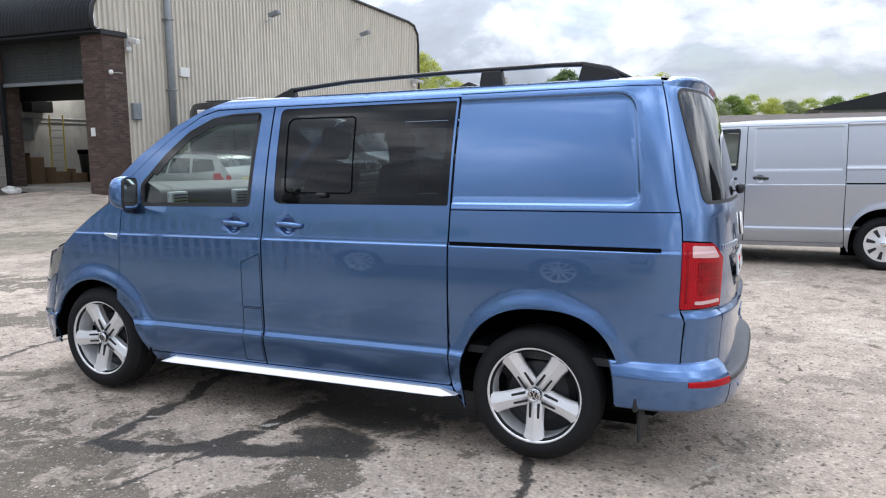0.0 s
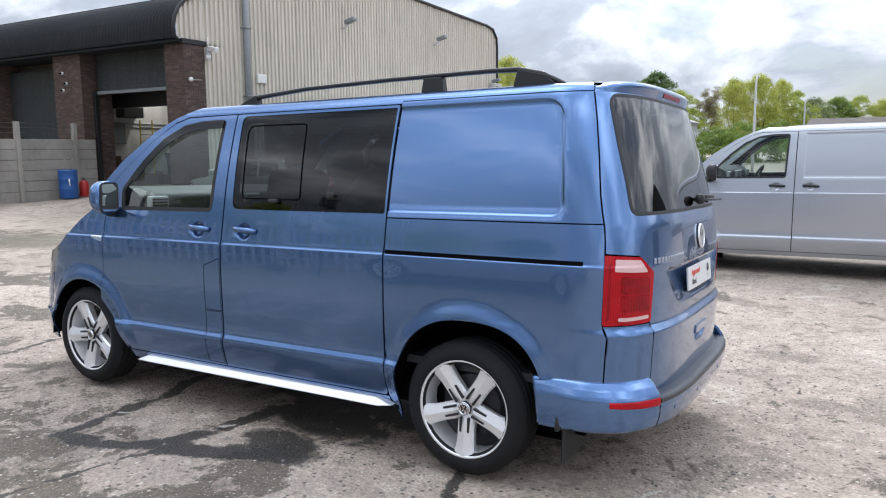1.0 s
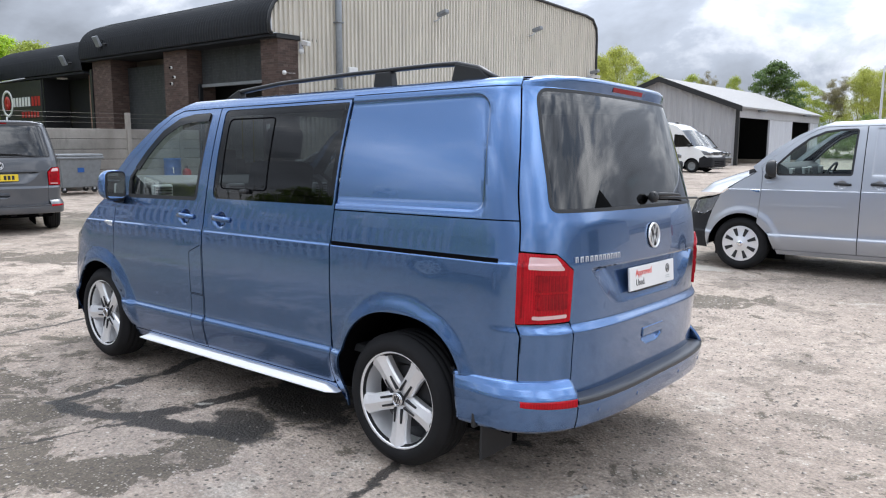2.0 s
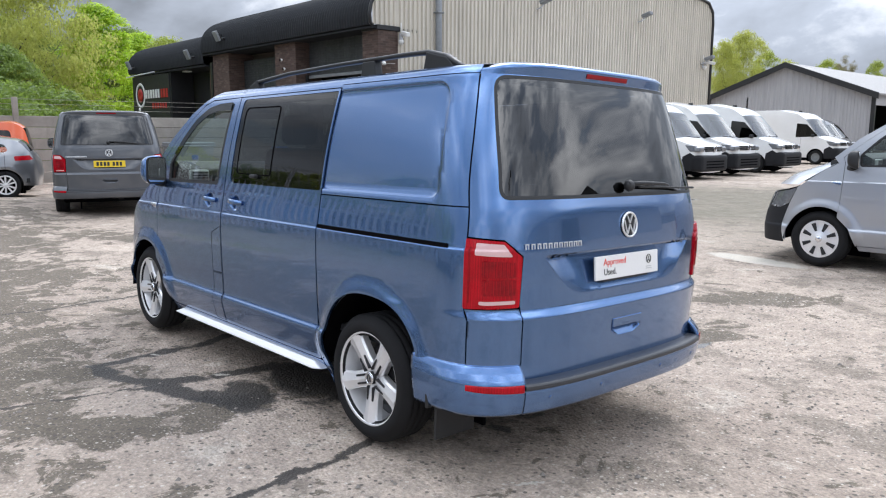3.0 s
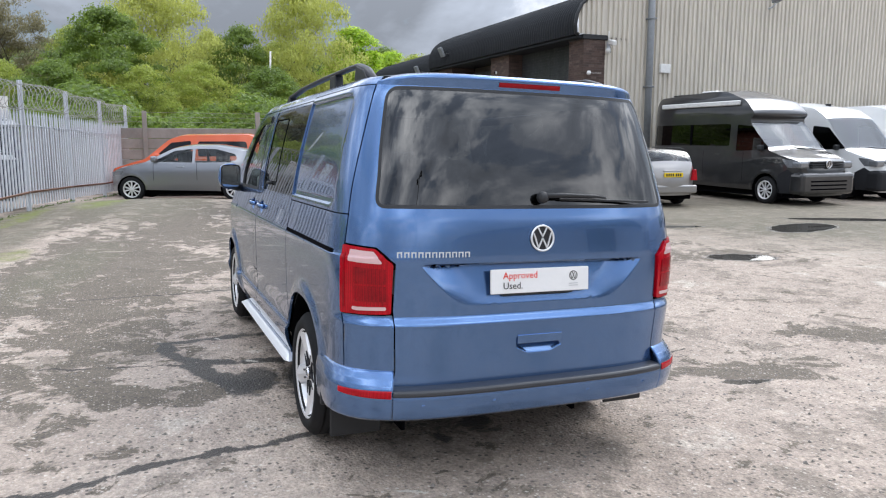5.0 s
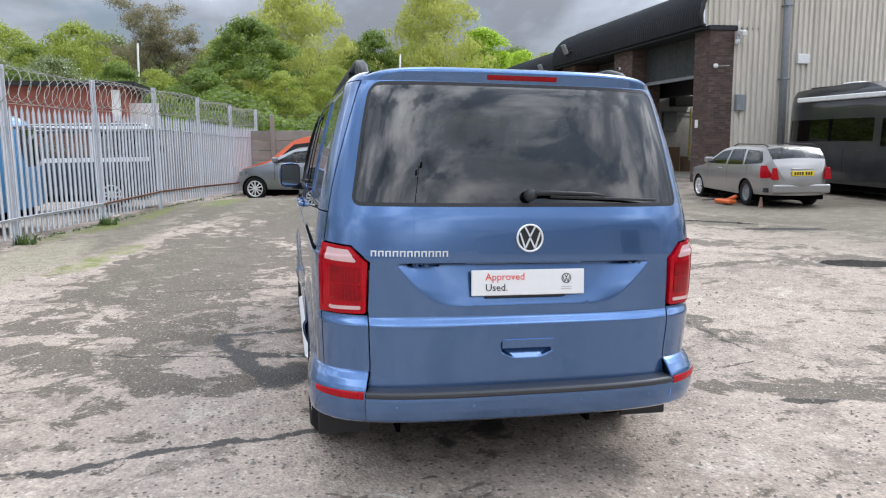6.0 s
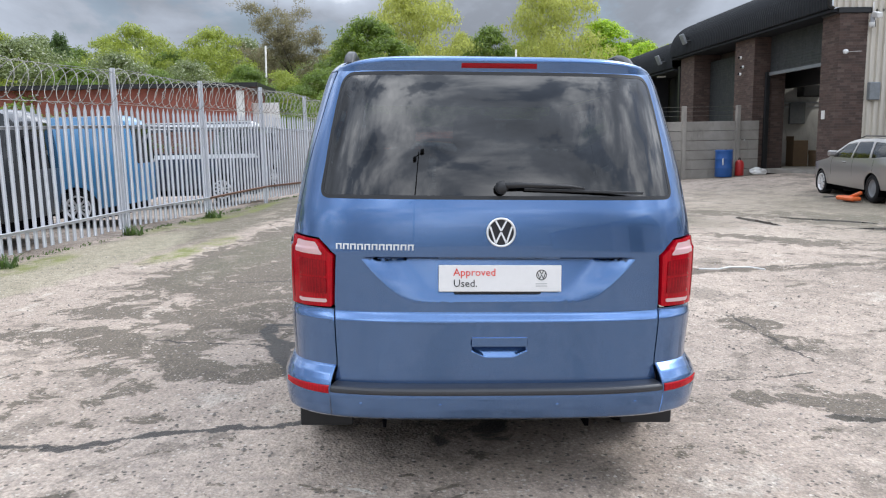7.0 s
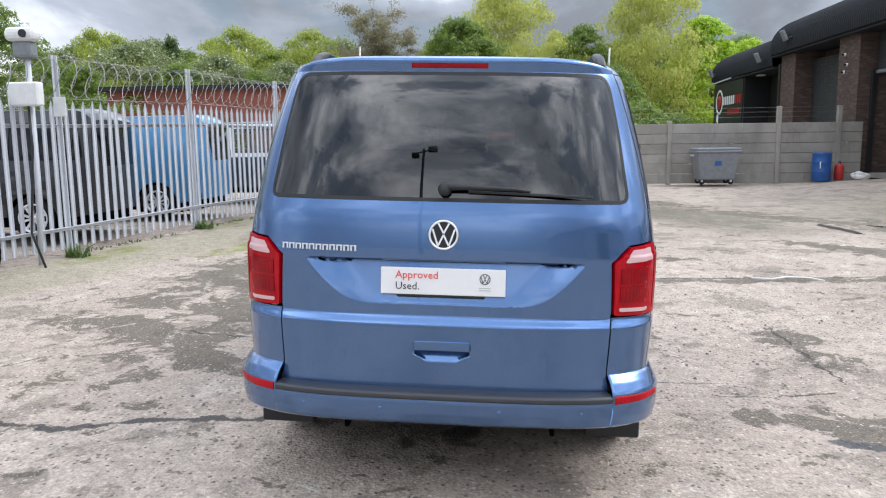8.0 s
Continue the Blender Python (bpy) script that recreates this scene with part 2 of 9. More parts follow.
WORN = stroke(((-2.2, -3.6), (-1.95, -2.9), (-1.55, -2.4), (-1.2, -1.9)), 0.30) + stroke(((-3.1, -3.5), (-2.75, -2.7), (-2.5, -2.0)), 0.28) + stroke(((-1.0, -2.1), (-0.95, -1.6), (-1.1, -1.2)), 0.20)
WORN += ((-6.0, -1.9, 4.5, 0.9, -6), (-4.0, -2.4, 1.6, 0.5, 10), (-10.5, -1.0, 4.0, 1.2, -10), (-2.35, -1.85, 0.45, 0.28, 60), (-6.5, -3.0, 1.3, 0.35, -12), (-8.5, -2.6, 1.8, 0.4, -8), (-9.5, -0.6, 1.8, 0.35, 6), (-12.5, -2.6, 2.0, 0.4, -10), (-5.2, 0.4, 1.0, 0.3, 20), (-15, 3.5, 2.4, 0.5, 30), (-11, 5.5, 2.4, 0.45, 35), (-6.5, 5.2, 1.4, 0.35, 40), (-4.6, -3.1, 1.2, 0.45, -10), (-0.24, 2.25, 0.46, 0.17, 82), (-0.15, 1.70, 0.16, 0.08, 0), (-0.3, 4.2, 0.8, 0.3, 40), (-0.1, 2.6, 0.35, 0.18, 70),
         (-7.4, 7.9, 1.3, 0.45, 70), (-4.2, 6.2, 0.95, 0.55, 68), (-0.13, 2.45, 0.55, 0.26, 80), (-0.7, 3.85, 0.40, 0.17, 75), (-6.3, 10.2, 1.8, 0.9, 100), (-4.4, 3.6, 0.14, 2.2, 3), (-6.5, -1.2, 1.6, 0.6, 15), (-1.9, 2.6, 0.5, 0.2, 0), (-8.2, 1.0, 2.2, 0.5, 30), (-9.0, 8.0, 2.0, 0.6, 40), (-8.6, 7.2, 1.0, 0.5, 35))
SEAM = stroke(((-2.42, 2.55), (-1.89, 2.53), (-1.52, 2.54), (-0.97, 2.55)), 0.020) + stroke(((-0.64, 1.57), (-0.72, 2.0), (-0.83, 2.48)), 0.014) + stroke(((-1.92, -2.5), (-1.78, -2.03), (-1.69, -1.69), (-1.66, -1.4)), 0.024) + ((-4.45, 1.2, 0.03, 4.5, 2), (-0.9, 1.35, 0.012, 0.5, 8))
POOL = ((-9.0, 5.90, 0.9, 0.13, 4), (-6.35, 9.95, 1.15, 0.55, 110), (-4.0, 6.15, 0.58, 0.34, 68), (0.07, 2.20, 0.21, 0.075, 80), (-7.45, 7.6, 0.85, 0.20, 72), (-8.9, 7.1, 1.0, 0.16, 40), (-7.0, 12.2, 1.6, 0.35, 60))
# first a puddle's bright sky reflection, painted pale; then three small pale marks
CHALK_GLINT = ((-1.35, 6.2, 0.75, 0.26, -8), (-1.55, -0.98, 0.06, 0.02, 60), (-2.33, -1.16, 0.05, 0.02, 30), (0.85, -0.62, 0.07, 0.02, 60))
SLAB = ((-5.2, -5.1, 4.2, 0.85, -13), (0.5, -6.6, 3.5, 0.8, -13))


def yard_material():
    m = Mat("worn_yard", (0.3, 0.28, 0.26), 0.85, Specular_IOR_Level=0.22)
    at = m.place()
    # frayed place, for the edges of stains
    push = m.node("ShaderNodeTexNoise")
    push.inputs["Scale"].default_value, push.inputs["Detail"].default_value, push.inputs["Roughness"].default_value = 2.4, 7.0, 0.68
    m.t.links.new(at, push.inputs["Vector"])
    sc = m.node("ShaderNodeVectorMath")
    sc.operation = "MULTIPLY_ADD"
    sc.inputs[1].default_value, sc.inputs[2].default_value = (0.55, 0.55, 0), (-0.275, -0.275, 0)
    m.t.links.new(push.outputs["Color"], sc.inputs[0])
    add = m.node("ShaderNodeVectorMath")
    m.t.links.new(at, add.inputs[0]), m.t.links.new(sc.outputs[0], add.inputs[1])
    fray = add.outputs[0]
    small = m.node("ShaderNodeVectorMath")
    small.operation = "MULTIPLY_ADD"
    small.inputs[1].default_value = (0.34, 0.34, 0)
    centre = m.node("ShaderNodeVectorMath")
    centre.inputs[1].default_value = (-0.17, -0.17, 0)
    m.t.links.new(at, centre.inputs[0])
    m.t.links.new(push.outputs["Color"], small.inputs[0]), m.t.links.new(centre.outputs[0], small.inputs[2])
    fray2 = small.outputs[0]
    tone = m.noise(at, 0.32, 8.0, 0.66, 0.15)
    blot = m.noise(at, 1.3, 10.0, 0.70, 0.15)
    grit = m.noise(at, 46.0, 4.0, 0.7)
    mottle = m.noise(at, 9.0, 6.0, 0.68)
    chips = m.voro(at, 58.0, out="Distance")
    chip_c = m.voro(at, 58.0, out="Color")
    stones = m.voro(at, 17.0, out="Distance")
    base = m.ramp(tone, (0.30, (0.278, 0.230, 0.192)), (0.5, (0.379, 0.317, 0.266)), (0.72, (0.485, 0.411, 0.347)))
    base = m.mix(m.ramp(blot, (0.525, 0.0), (0.575, 0.62)), base, (0.172, 0.148, 0.122))
    base = m.mix(m.ramp(blot, (0.35, 0.70), (0.42, 0.0)), base, (0.515, 0.462, 0.40))
    base = m.mix(0.70, base, m.ramp(mottle, (0.30, (0.34, 0.34, 0.34)), (0.70, (0.66, 0.65, 0.64))), "OVERLAY")
    patch = m.noise(at, 3.0, 11.0, 0.70, 0.6)
    near_worn = m.math("MULTIPLY", m.math("SUBTRACT", 1.25, m.math("MINIMUM", stain_field(m, fray, WORN), 1.6)), 0.16)
    worn = m.ramp(m.math("ADD", m.math("MULTIPLY_ADD", grit, 0.10, m.math("SUBTRACT", patch, 0.05)), near_worn), (0.535, 0.0), (0.562, 1.0))
    base = m.mix(m.math("MULTIPLY", worn, 0.84), base, (0.108, 0.092, 0.071))
    dirt = m.math("MULTIPLY", m.ramp(stain_field(m, fray, ((-12.5, -3.7, 5.0, 1.0, -13.3), (-9.0, -3.9, 4.0, 0.75, -13.3), (-6.5, -2.6, 3.0, 0.6, -10), (-14.5, -1.6, 4.5, 2.2, -10), (-6.0, 13.0, 14.0, 6.9, 30), (-1.5, 15.0, 6.0, 9.0, 0), (-11.0, 4.0, 4.0, 1.4, 20))), (0.45, 1.0), (1.15, 0.0)), m.ramp(patch, (0.36, 0.62), (0.56, 0.94)))
    base = m.mix(dirt, base, (0.125, 0.112, 0.078))
    slab = m.ramp(stain_field(m, fray, SLAB), (0.80, 1.0), (1.02, 0.0))
    base = m.mix(m.math("MULTIPLY", slab, 0.75), base, m.ramp(mottle, (0.3, (0.26, 0.235, 0.165)), (0.7, (0.40, 0.365, 0.27))))
    # stone chips in the binder
    chip_f = m.math("MULTIPLY", m.ramp(chips, (0.20, 1.0), (0.36, 0.0)), m.ramp(chip_c, (0.50, 0.0), (0.74, 1.0)))
    base = m.mix(m.math("MULTIPLY", chip_f, m.math("SUBTRACT", 0.62, m.math("MULTIPLY", slab, 0.5))), base, (0.54, 0.49, 0.435))
    bits = m.voro(at, 27.0, out="Distance")
    bit_c = m.voro(at, 27.0, out="Color")
    base = m.mix(m.math("MULTIPLY", m.ramp(bits, (0.22, 1.0), (0.30, 0.0)), m.ramp(bit_c, (0.70, 0.0), (0.74, 0.7))), base, (0.58, 0.53, 0.47))
    base = m.mix(m.math("MULTIPLY", m.ramp(bits, (0.24, 1.0), (0.34, 0.0)), m.ramp(bit_c, (0.34, 0.80), (0.38, 0.0))), base, (0.085, 0.078, 0.07))
    dark_chip = m.math("MULTIPLY", m.ramp(stones, (0.10, 1.0), (0.22, 0.0)), m.ramp(grit, (0.55, 0.0), (0.68, 0.6)))
    base = m.mix(dark_chip, base, (0.09, 0.085, 0.08))
    base = m.mix(0.70, base, m.ramp(grit, (0.32, (0.26, 0.26, 0.26)), (0.68, (0.74, 0.73, 0.72))), "OVERLAY")
    damp_shade = m.ramp(m.math("ADD", stain_field(m, fray2, DAMP_SHADE), m.math("MULTIPLY", m.math("SUBTRACT", patch, 0.5), 2.2)), (0.80, 1.0), (1.12, 0.0))
    seam = m.ramp(stain_field(m, fray2, SEAM), (0.7, 1.0), (1.1, 0.0))
    pool = m.ramp(stain_field(m, fray2, POOL), (0.80, 1.0), (1.0, 0.0))
    # darkens the seepage and the painted shade under the van alike
    base = m.mix(m.math("MULTIPLY", damp_shade, 0.90), base, (0.035, 0.033, 0.031))
    base = m.mix(m.math("MULTIPLY", seam, 0.85), base, (0.05, 0.047, 0.043))
    base = m.mix(m.math("MULTIPLY", pool, 0.86), base, (0.045, 0.043, 0.04))
    # pale colour for the small marks and for the puddle's painted reflection
    chalk_glint = m.ramp(stain_field(m, fray2, CHALK_GLINT), (0.75, 1.0), (1.05, 0.0))
    base = m.mix(m.math("MULTIPLY", chalk_glint, 0.62), base, (0.60, 0.57, 0.50))
    # moss at the yard's edge
    moss = m.math("MULTIPLY", m.ramp(stain_field(m, fray, ((-15.2, -2.4, 2.2, 0.7, -8), (-11.5, -4.2, 3.4, 0.4, -14), (-5.8, -5.4, 1.0, 0.35, -14), (-7.0, -3.6, 1.6, 0.3, -14))), (0.6, 1.0), (1.1, 0.0)), m.ramp(blot, (0.40, 0.0), (0.55, 0.75)))
    base = m.mix(moss, base, (0.17, 0.20, 0.045))
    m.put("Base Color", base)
    wet = m.math("MAXIMUM", m.math("MAXIMUM", m.math("MULTIPLY", damp_shade, 0.42), m.math("MULTIPLY", dirt, 0.22)), pool)
    m.put("Roughness", m.math("SUBTRACT", m.ramp(grit, (0.3, 0.72), (0.7, 0.95)), m.math("MULTIPLY", wet, 0.80)))
    hgt = m.math("ADD", m.math("MULTIPLY", grit, 0.6), m.math("MULTIPLY", m.math("SUBTRACT", 1.0, chips), 0.5))
    hgt = m.math("ADD", hgt, m.math("MULTIPLY", blot, 1.2))
    n = m.node("ShaderNodeBump")
    n.inputs["Distance"].default_value = 0.018
    m.t.links.new(m.math("MULTIPLY", m.math("SUBTRACT", 1.0, pool), 0.75), n.inputs["Strength"])
    m.t.links.new(hgt, n.inputs["Height"])
    m.put("Normal", n.outputs[0])
    return m.m


def clad_material(name, color, streak=0.25):
    """Weathered painted sheet with streaks that run down."""
    m = Mat(name, color, 0.55)
    at = m.place()
    run = m.noise(m.place((3.0, 3.0, 0.22)), 2.2, 6.0, 0.65)
    spot = m.noise(at, 7.0, 5.0, 0.6)
    c = m.ramp(run, (0.25, tuple(k * (1 - streak) for k in color)), (0.6, color), (0.85, tuple(min(1, k * 1.1) for k in color)))
    m.put("Base Color", m.mix(m.ramp(spot, (0.62, 0.0), (0.8, 0.35)), c, tuple(k * 0.55 for k in color)))
    m.put("Roughness", m.ramp(spot, (0.3, 0.45), (0.7, 0.7)))
    return m.m


def brick_material():
    m = Mat("brown_brick", (0.14, 0.07, 0.05), 0.85)
    at = m.place()
    own = m.node("ShaderNodeNewGeometry").outputs["Random Per Island"]
    tint = m.ramp(own, (0.0, (0.062, 0.042, 0.036)), (0.45, (0.082, 0.053, 0.044)), (0.8, (0.098, 0.064, 0.052)), (1.0, (0.125, 0.090, 0.074)))
    n = m.noise(at, 38.0, 4.0, 0.7)
    m.put("Base Color", m.mix(0.35, tint, m.ramp(n, (0.3, 0.3), (0.7, 0.7)), "OVERLAY"))
    m.bump(n, 0.5, 0.004)
    return m.m


def concrete_material(name, color, vary=0.3):
    m = Mat(name, color, 0.85)
    at = m.place()
    big_ = m.noise(at, 0.9, 7.0, 0.65, 0.5)
    run = m.noise(m.place((2.0, 2.0, 0.5)), 2.0, 6.0, 0.7)
    fine_ = m.noise(at, 55.0, 3.0, 0.7)
    own = m.own()
    c = m.ramp(big_, (0.3, tuple(k * (1 - vary) for k in color)), (0.7, tuple(k * (1 + vary * 0.5) for k in color)))
    c = m.mix(m.ramp(run, (0.55, 0.0), (0.75, 0.55)), c, tuple(k * 0.45 for k in color))
    c = m.mix(0.5, c, m.ramp(own, (0.0, 0.42), (1.0, 0.58)), "OVERLAY")
    m.put("Base Color", m.mix(0.3, c, m.ramp(fine_, (0.3, 0.35), (0.7, 0.65)), "OVERLAY"))
    m.bump(fine_, 0.3, 0.003)
    return m.m


def leaf_material(name, dark, light, thin=0.35, flower=None):
    m = Mat(name, light, 0.5)
    at = m.place()
    rnd = m.node("ShaderNodeNewGeometry").outputs["Random Per Island"]
    tone = m.noise(at, 0.45, 3.0)
    c = m.mix(m.ramp(rnd, (0.0, 0.0), (1.0, 1.0)), dark, light)
    if flower:
        c = m.mix(m.ramp(rnd, (0.86, 0.0), (0.88, 0.85)), c, flower)
    m.put("Base Color", m.mix(0.5, c, m.ramp(tone, (0.3, (0.36, 0.38, 0.34)), (0.7, (0.62, 0.62, 0.56))), "OVERLAY"))
    m.put("Transmission Weight", 0.0)
    t = m.t
    tl, mx = t.nodes.new("ShaderNodeBsdfTranslucent"), t.nodes.new("ShaderNodeMixShader")
    tl.inputs[0].default_value = (*[min(1, k * 1.5) for k in light], 1)
    mx.inputs[0].default_value = thin
    out = next(n for n in t.nodes if n.type == "OUTPUT_MATERIAL")
    t.links.new(m.b.outputs[0], mx.inputs[1]), t.links.new(tl.outputs[0], mx.inputs[2]), t.links.new(mx.outputs[0], out.inputs["Surface"])
    return m.m


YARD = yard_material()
CLAD = clad_material("beige_cladding", (0.62, 0.575, 0.495))
CLAD_GREY = clad_material("grey_cladding", (0.40, 0.40, 0.41), 0.15)
DARK_CLAD = plain("dark_ribbed_sheet", (0.020, 0.022, 0.025), 0.8, vary=0.3, scale=2.0, Specular_IOR_Level=0.2)
SHUTTER = clad_material("dark_roller_shutter", (0.038, 0.043, 0.045), 0.45)
BRICK = brick_material()
MORTAR = concrete_material("mortar", (0.11, 0.09, 0.075))
PRECAST = concrete_material("precast_concrete", (0.30, 0.28, 0.25))
BUMPER_GREY = plain("unpainted_bumper_plastic", (0.016, 0.017, 0.020), 0.65, vary=0.2, Specular_IOR_Level=0.25)
ROOF_BROWN = concrete_material("weathered_brown_roof", (0.095, 0.078, 0.068), 0.35)
ROOF_SHEET = clad_material("grey_roof_sheet", (0.30, 0.29, 0.28), 0.3)
GALV = clad_material("galvanised_steel", (0.56, 0.575, 0.61), 0.2)
RUST = plain("rusty_steel", (0.25, 0.15, 0.11), 0.75, vary=0.35)
WIRE = plain("razor_wire", (0.33, 0.32, 0.29), 0.45, 0.7)
WALL_WHITE = concrete_material("whitewashed_wall", (0.66, 0.66, 0.64), 0.2)
BARK = concrete_material("bark", (0.085, 0.07, 0.055), 0.4)
LEAF_LIME = leaf_material("lime_leaves", (0.15, 0.24, 0.015), (0.42, 0.56, 0.05), 0.45)
LEAF_WILLOW = leaf_material("willow_leaves", (0.19, 0.21, 0.04), (0.44, 0.46, 0.12), 0.45)
LEAF_OLIVE = leaf_material("olive_leaves", (0.12, 0.16, 0.025), (0.36, 0.41, 0.08), 0.42)
LEAF_GREEN = leaf_material("green_leaves", (0.055, 0.095, 0.016), (0.20, 0.28, 0.05), 0.40)
LEAF_BLOSSOM = leaf_material("blossoming_leaves", (0.075, 0.11, 0.035), (0.24, 0.28, 0.11), 0.35, (0.62, 0.63, 0.52))
LEAF_DARK = leaf_material("dark_leaves", (0.03, 0.06, 0.014), (0.12, 0.19, 0.05))
LEAF_BARE = leaf_material("sparse_leaves", (0.10, 0.09, 0.055), (0.27, 0.24, 0.13))
PLASTIC_BLUE = plain("blue_plastic", (0.018, 0.09, 0.30), 0.45)
PLASTIC_RED = plain("red_plastic", (0.40, 0.02, 0.02), 0.45)
PLASTIC_GREY = plain("grey_plastic", (0.20, 0.215, 0.225), 0.55, vary=0.2)
CAM_WHITE = plain("white_plastic", (0.72, 0.72, 0.70), 0.4)
YELLOW = plain("yellow_fibreglass", (0.62, 0.50, 0.05), 0.5)
CARD = plain("brown_cardboard", (0.22, 0.15, 0.09), 0.85)
POLE_WHITE = plain("pale_pole_paint", (0.55, 0.54, 0.50), 0.5)
SIGN_BLACK = plain("black_sign_board", (0.015, 0.016, 0.017), 0.5)
ORANGE_PLASTIC = plain("orange_jack_paint", (0.65, 0.13, 0.03), 0.5)

# ---------------------------------------------------------------- mesh helpers
from mathutils.geometry import delaunay_2d_cdt


def empty(name, m=None, **tags):
    ob = new(name)
    ob.empty_display_size = 0.2
    if m is not None:
        ob.matrix_basis = m
    return tagged(ob, **tags)


def part(name, data, material, parent=None, label="", m=None):
    """Links a bmesh or a mesh as one object, under a thing or a part."""
    if isinstance(data, bmesh.types.BMesh):
        me = bpy.data.meshes.new(name)
        data.normal_update()
        data.to_mesh(me)
        data.free()
    else:
        me = data
    if not me.materials:
        for mt in (material if isinstance(material, (list, tuple)) else [material]):
            me.materials.append(mt)
    ob = new(name, me)
    if parent is not None:
        ob.parent = parent
    if m is not None:
        ob.matrix_basis = m
    return tagged(ob, label=label)


def thing(name, data, material, label, category, m=None, group="", kind=""):
    return tagged(part(name, data, material, None, "", m), label, category, group, kind)


def raw(name, verts, faces, smooth=False):
    me = bpy.data.meshes.new(name)
    me.from_pydata([tuple(map(float, v)) for v in verts], [], [tuple(map(int, f)) for f in faces])
    if smooth:
        me.polygons.foreach_set("use_smooth", [True] * len(me.polygons))
    me.update()
    return me


def box(x0, x1, y0, y1, z0, z1, bevel=0.0, seg=1, into=None, m=None):
    """A block with eased edges, added to a bmesh."""
    bm = into or bmesh.new()
    tmp = bmesh.new() if into else bm
    bmesh.ops.create_cube(tmp, size=1.0)
    for v in tmp.verts:
        v.co = Vector(((x0 + x1) / 2 + v.co.x * (x1 - x0), (y0 + y1) / 2 + v.co.y * (y1 - y0), (z0 + z1) / 2 + v.co.z * (z1 - z0)))
    if bevel > 0:
        bmesh.ops.bevel(tmp, geom=tmp.edges[:], offset=bevel, segments=seg, affect="EDGES", profile=0.5)
    if m is not None:
        bmesh.ops.transform(tmp, matrix=m, verts=tmp.verts[:])
    if into:
        join(into, tmp)
    return bm


def join(bm, other):
    table = [bm.verts.new(v.co) for v in other.verts]
    other.verts.index_update()
    for f in other.faces:
        try:
            g = bm.faces.new([table[v.index] for v in f.verts])
            g.smooth, g.material_index = f.smooth, f.material_index
        except ValueError:
            pass
    other.free()


def lathe(profile, n=32, axis="y", into=None, m=None, arc=None):
    """Turns (radius, height) rows about an axis."""
    bm = into or bmesh.new()
    rings = []
    for r, h in profile:
        ring = []
        for i in range(n):
            a = 2 * math.pi * i / n
            c, s = r * math.cos(a), r * math.sin(a)
            p = {"y": (c, h, s), "z": (c, s, h), "x": (h, c, s)}[axis]
            ring.append(bm.verts.new(m @ Vector(p) if m is not None else p))
        rings.append(ring)
    for a, b in zip(rings, rings[1:]):
        for i in range(n):
            j = (i + 1) % n
            f = bm.faces.new((a[i], a[j], b[j], b[i]))
            f.smooth = True
    return bm


def cyl(r, z0, z1, n=16, axis="z", bevel=0.0, into=None, m=None, r1=None):
    r1 = r if r1 is None else r1
    b = min(bevel, r * 0.6)
    prof = [(1e-4, z0), (r - b, z0), (r, z0 + b), (r1, z1 - b), (r1 - b, z1), (1e-4, z1)] if b > 0 else [(1e-4, z0), (r, z0), (r1, z1), (1e-4, z1)]
    bm = lathe(prof, n, axis, into, m)
    for f in bm.faces:
        f.smooth = False if b == 0 else f.smooth
    return bm


def tube(points, r, n=8, into=None, closed=False):
    """A round bar along a line of points. r: one radius, or one for each point."""
    bm = into or bmesh.new()
    pts = [Vector(p) for p in points]
    rings = []
    side = None
    for i, p in enumerate(pts):
        a, b = pts[max(i - 1, 0)], pts[min(i + 1, len(pts) - 1)]
        if closed:
            a, b = pts[i - 1], pts[(i + 1) % len(pts)]
        d = (b - a).normalized()
        if side is None:
            side = d.orthogonal().normalized()
        side = (side - d * side.dot(d)).normalized()
        up_ = d.cross(side)
        rr = r[i] if isinstance(r, (list, tuple)) else r
        rings.append([bm.verts.new(p + (side * math.cos(2 * math.pi * k / n) + up_ * math.sin(2 * math.pi * k / n)) * rr) for k in range(n)])
    pairs = list(zip(rings, rings[1:])) + ([(rings[-1], rings[0])] if closed else [])
    for a, b in pairs:
        for k in range(n):
            f = bm.faces.new((a[k], a[(k + 1) % n], b[(k + 1) % n], b[k]))
            f.smooth = True
    if not closed:
        bm.faces.new(rings[0][::-1]), bm.faces.new(rings[-1])
    return bm


def prism(outline, depth, bevel=0.0, into=None, m=None, plane="xz", at=0.0):
    """An outline in a plane, given thickness along the third axis from 'at'."""
    tmp = bmesh.new()

    def spot(u, v, w):
        return {"xz": (u, w, v), "xy": (u, v, w), "yz": (w, u, v)}[plane]
    lo = [tmp.verts.new(spot(u, v, at)) for u, v in outline]
    hi = [tmp.verts.new(spot(u, v, at + depth)) for u, v in outline]
    n = len(outline)
    tmp.faces.new(lo[::-1]), tmp.faces.new(hi)
    for i in range(n):
        tmp.faces.new((lo[i], lo[(i + 1) % n], hi[(i + 1) % n], hi[i]))
    bmesh.ops.recalc_face_normals(tmp, faces=tmp.faces[:])
    if bevel > 0:
        rim = [e for e in tmp.edges if e.calc_face_angle(0) > 0.6 and any(len(f.verts) == n for f in e.link_faces)]
        bmesh.ops.bevel(tmp, geom=rim, offset=bevel, segments=2, affect="EDGES", profile=0.5)
    if m is not None:
        bmesh.ops.transform(tmp, matrix=m, verts=tmp.verts[:])
    if into is None:
        return tmp
    join(into, tmp)
    return into


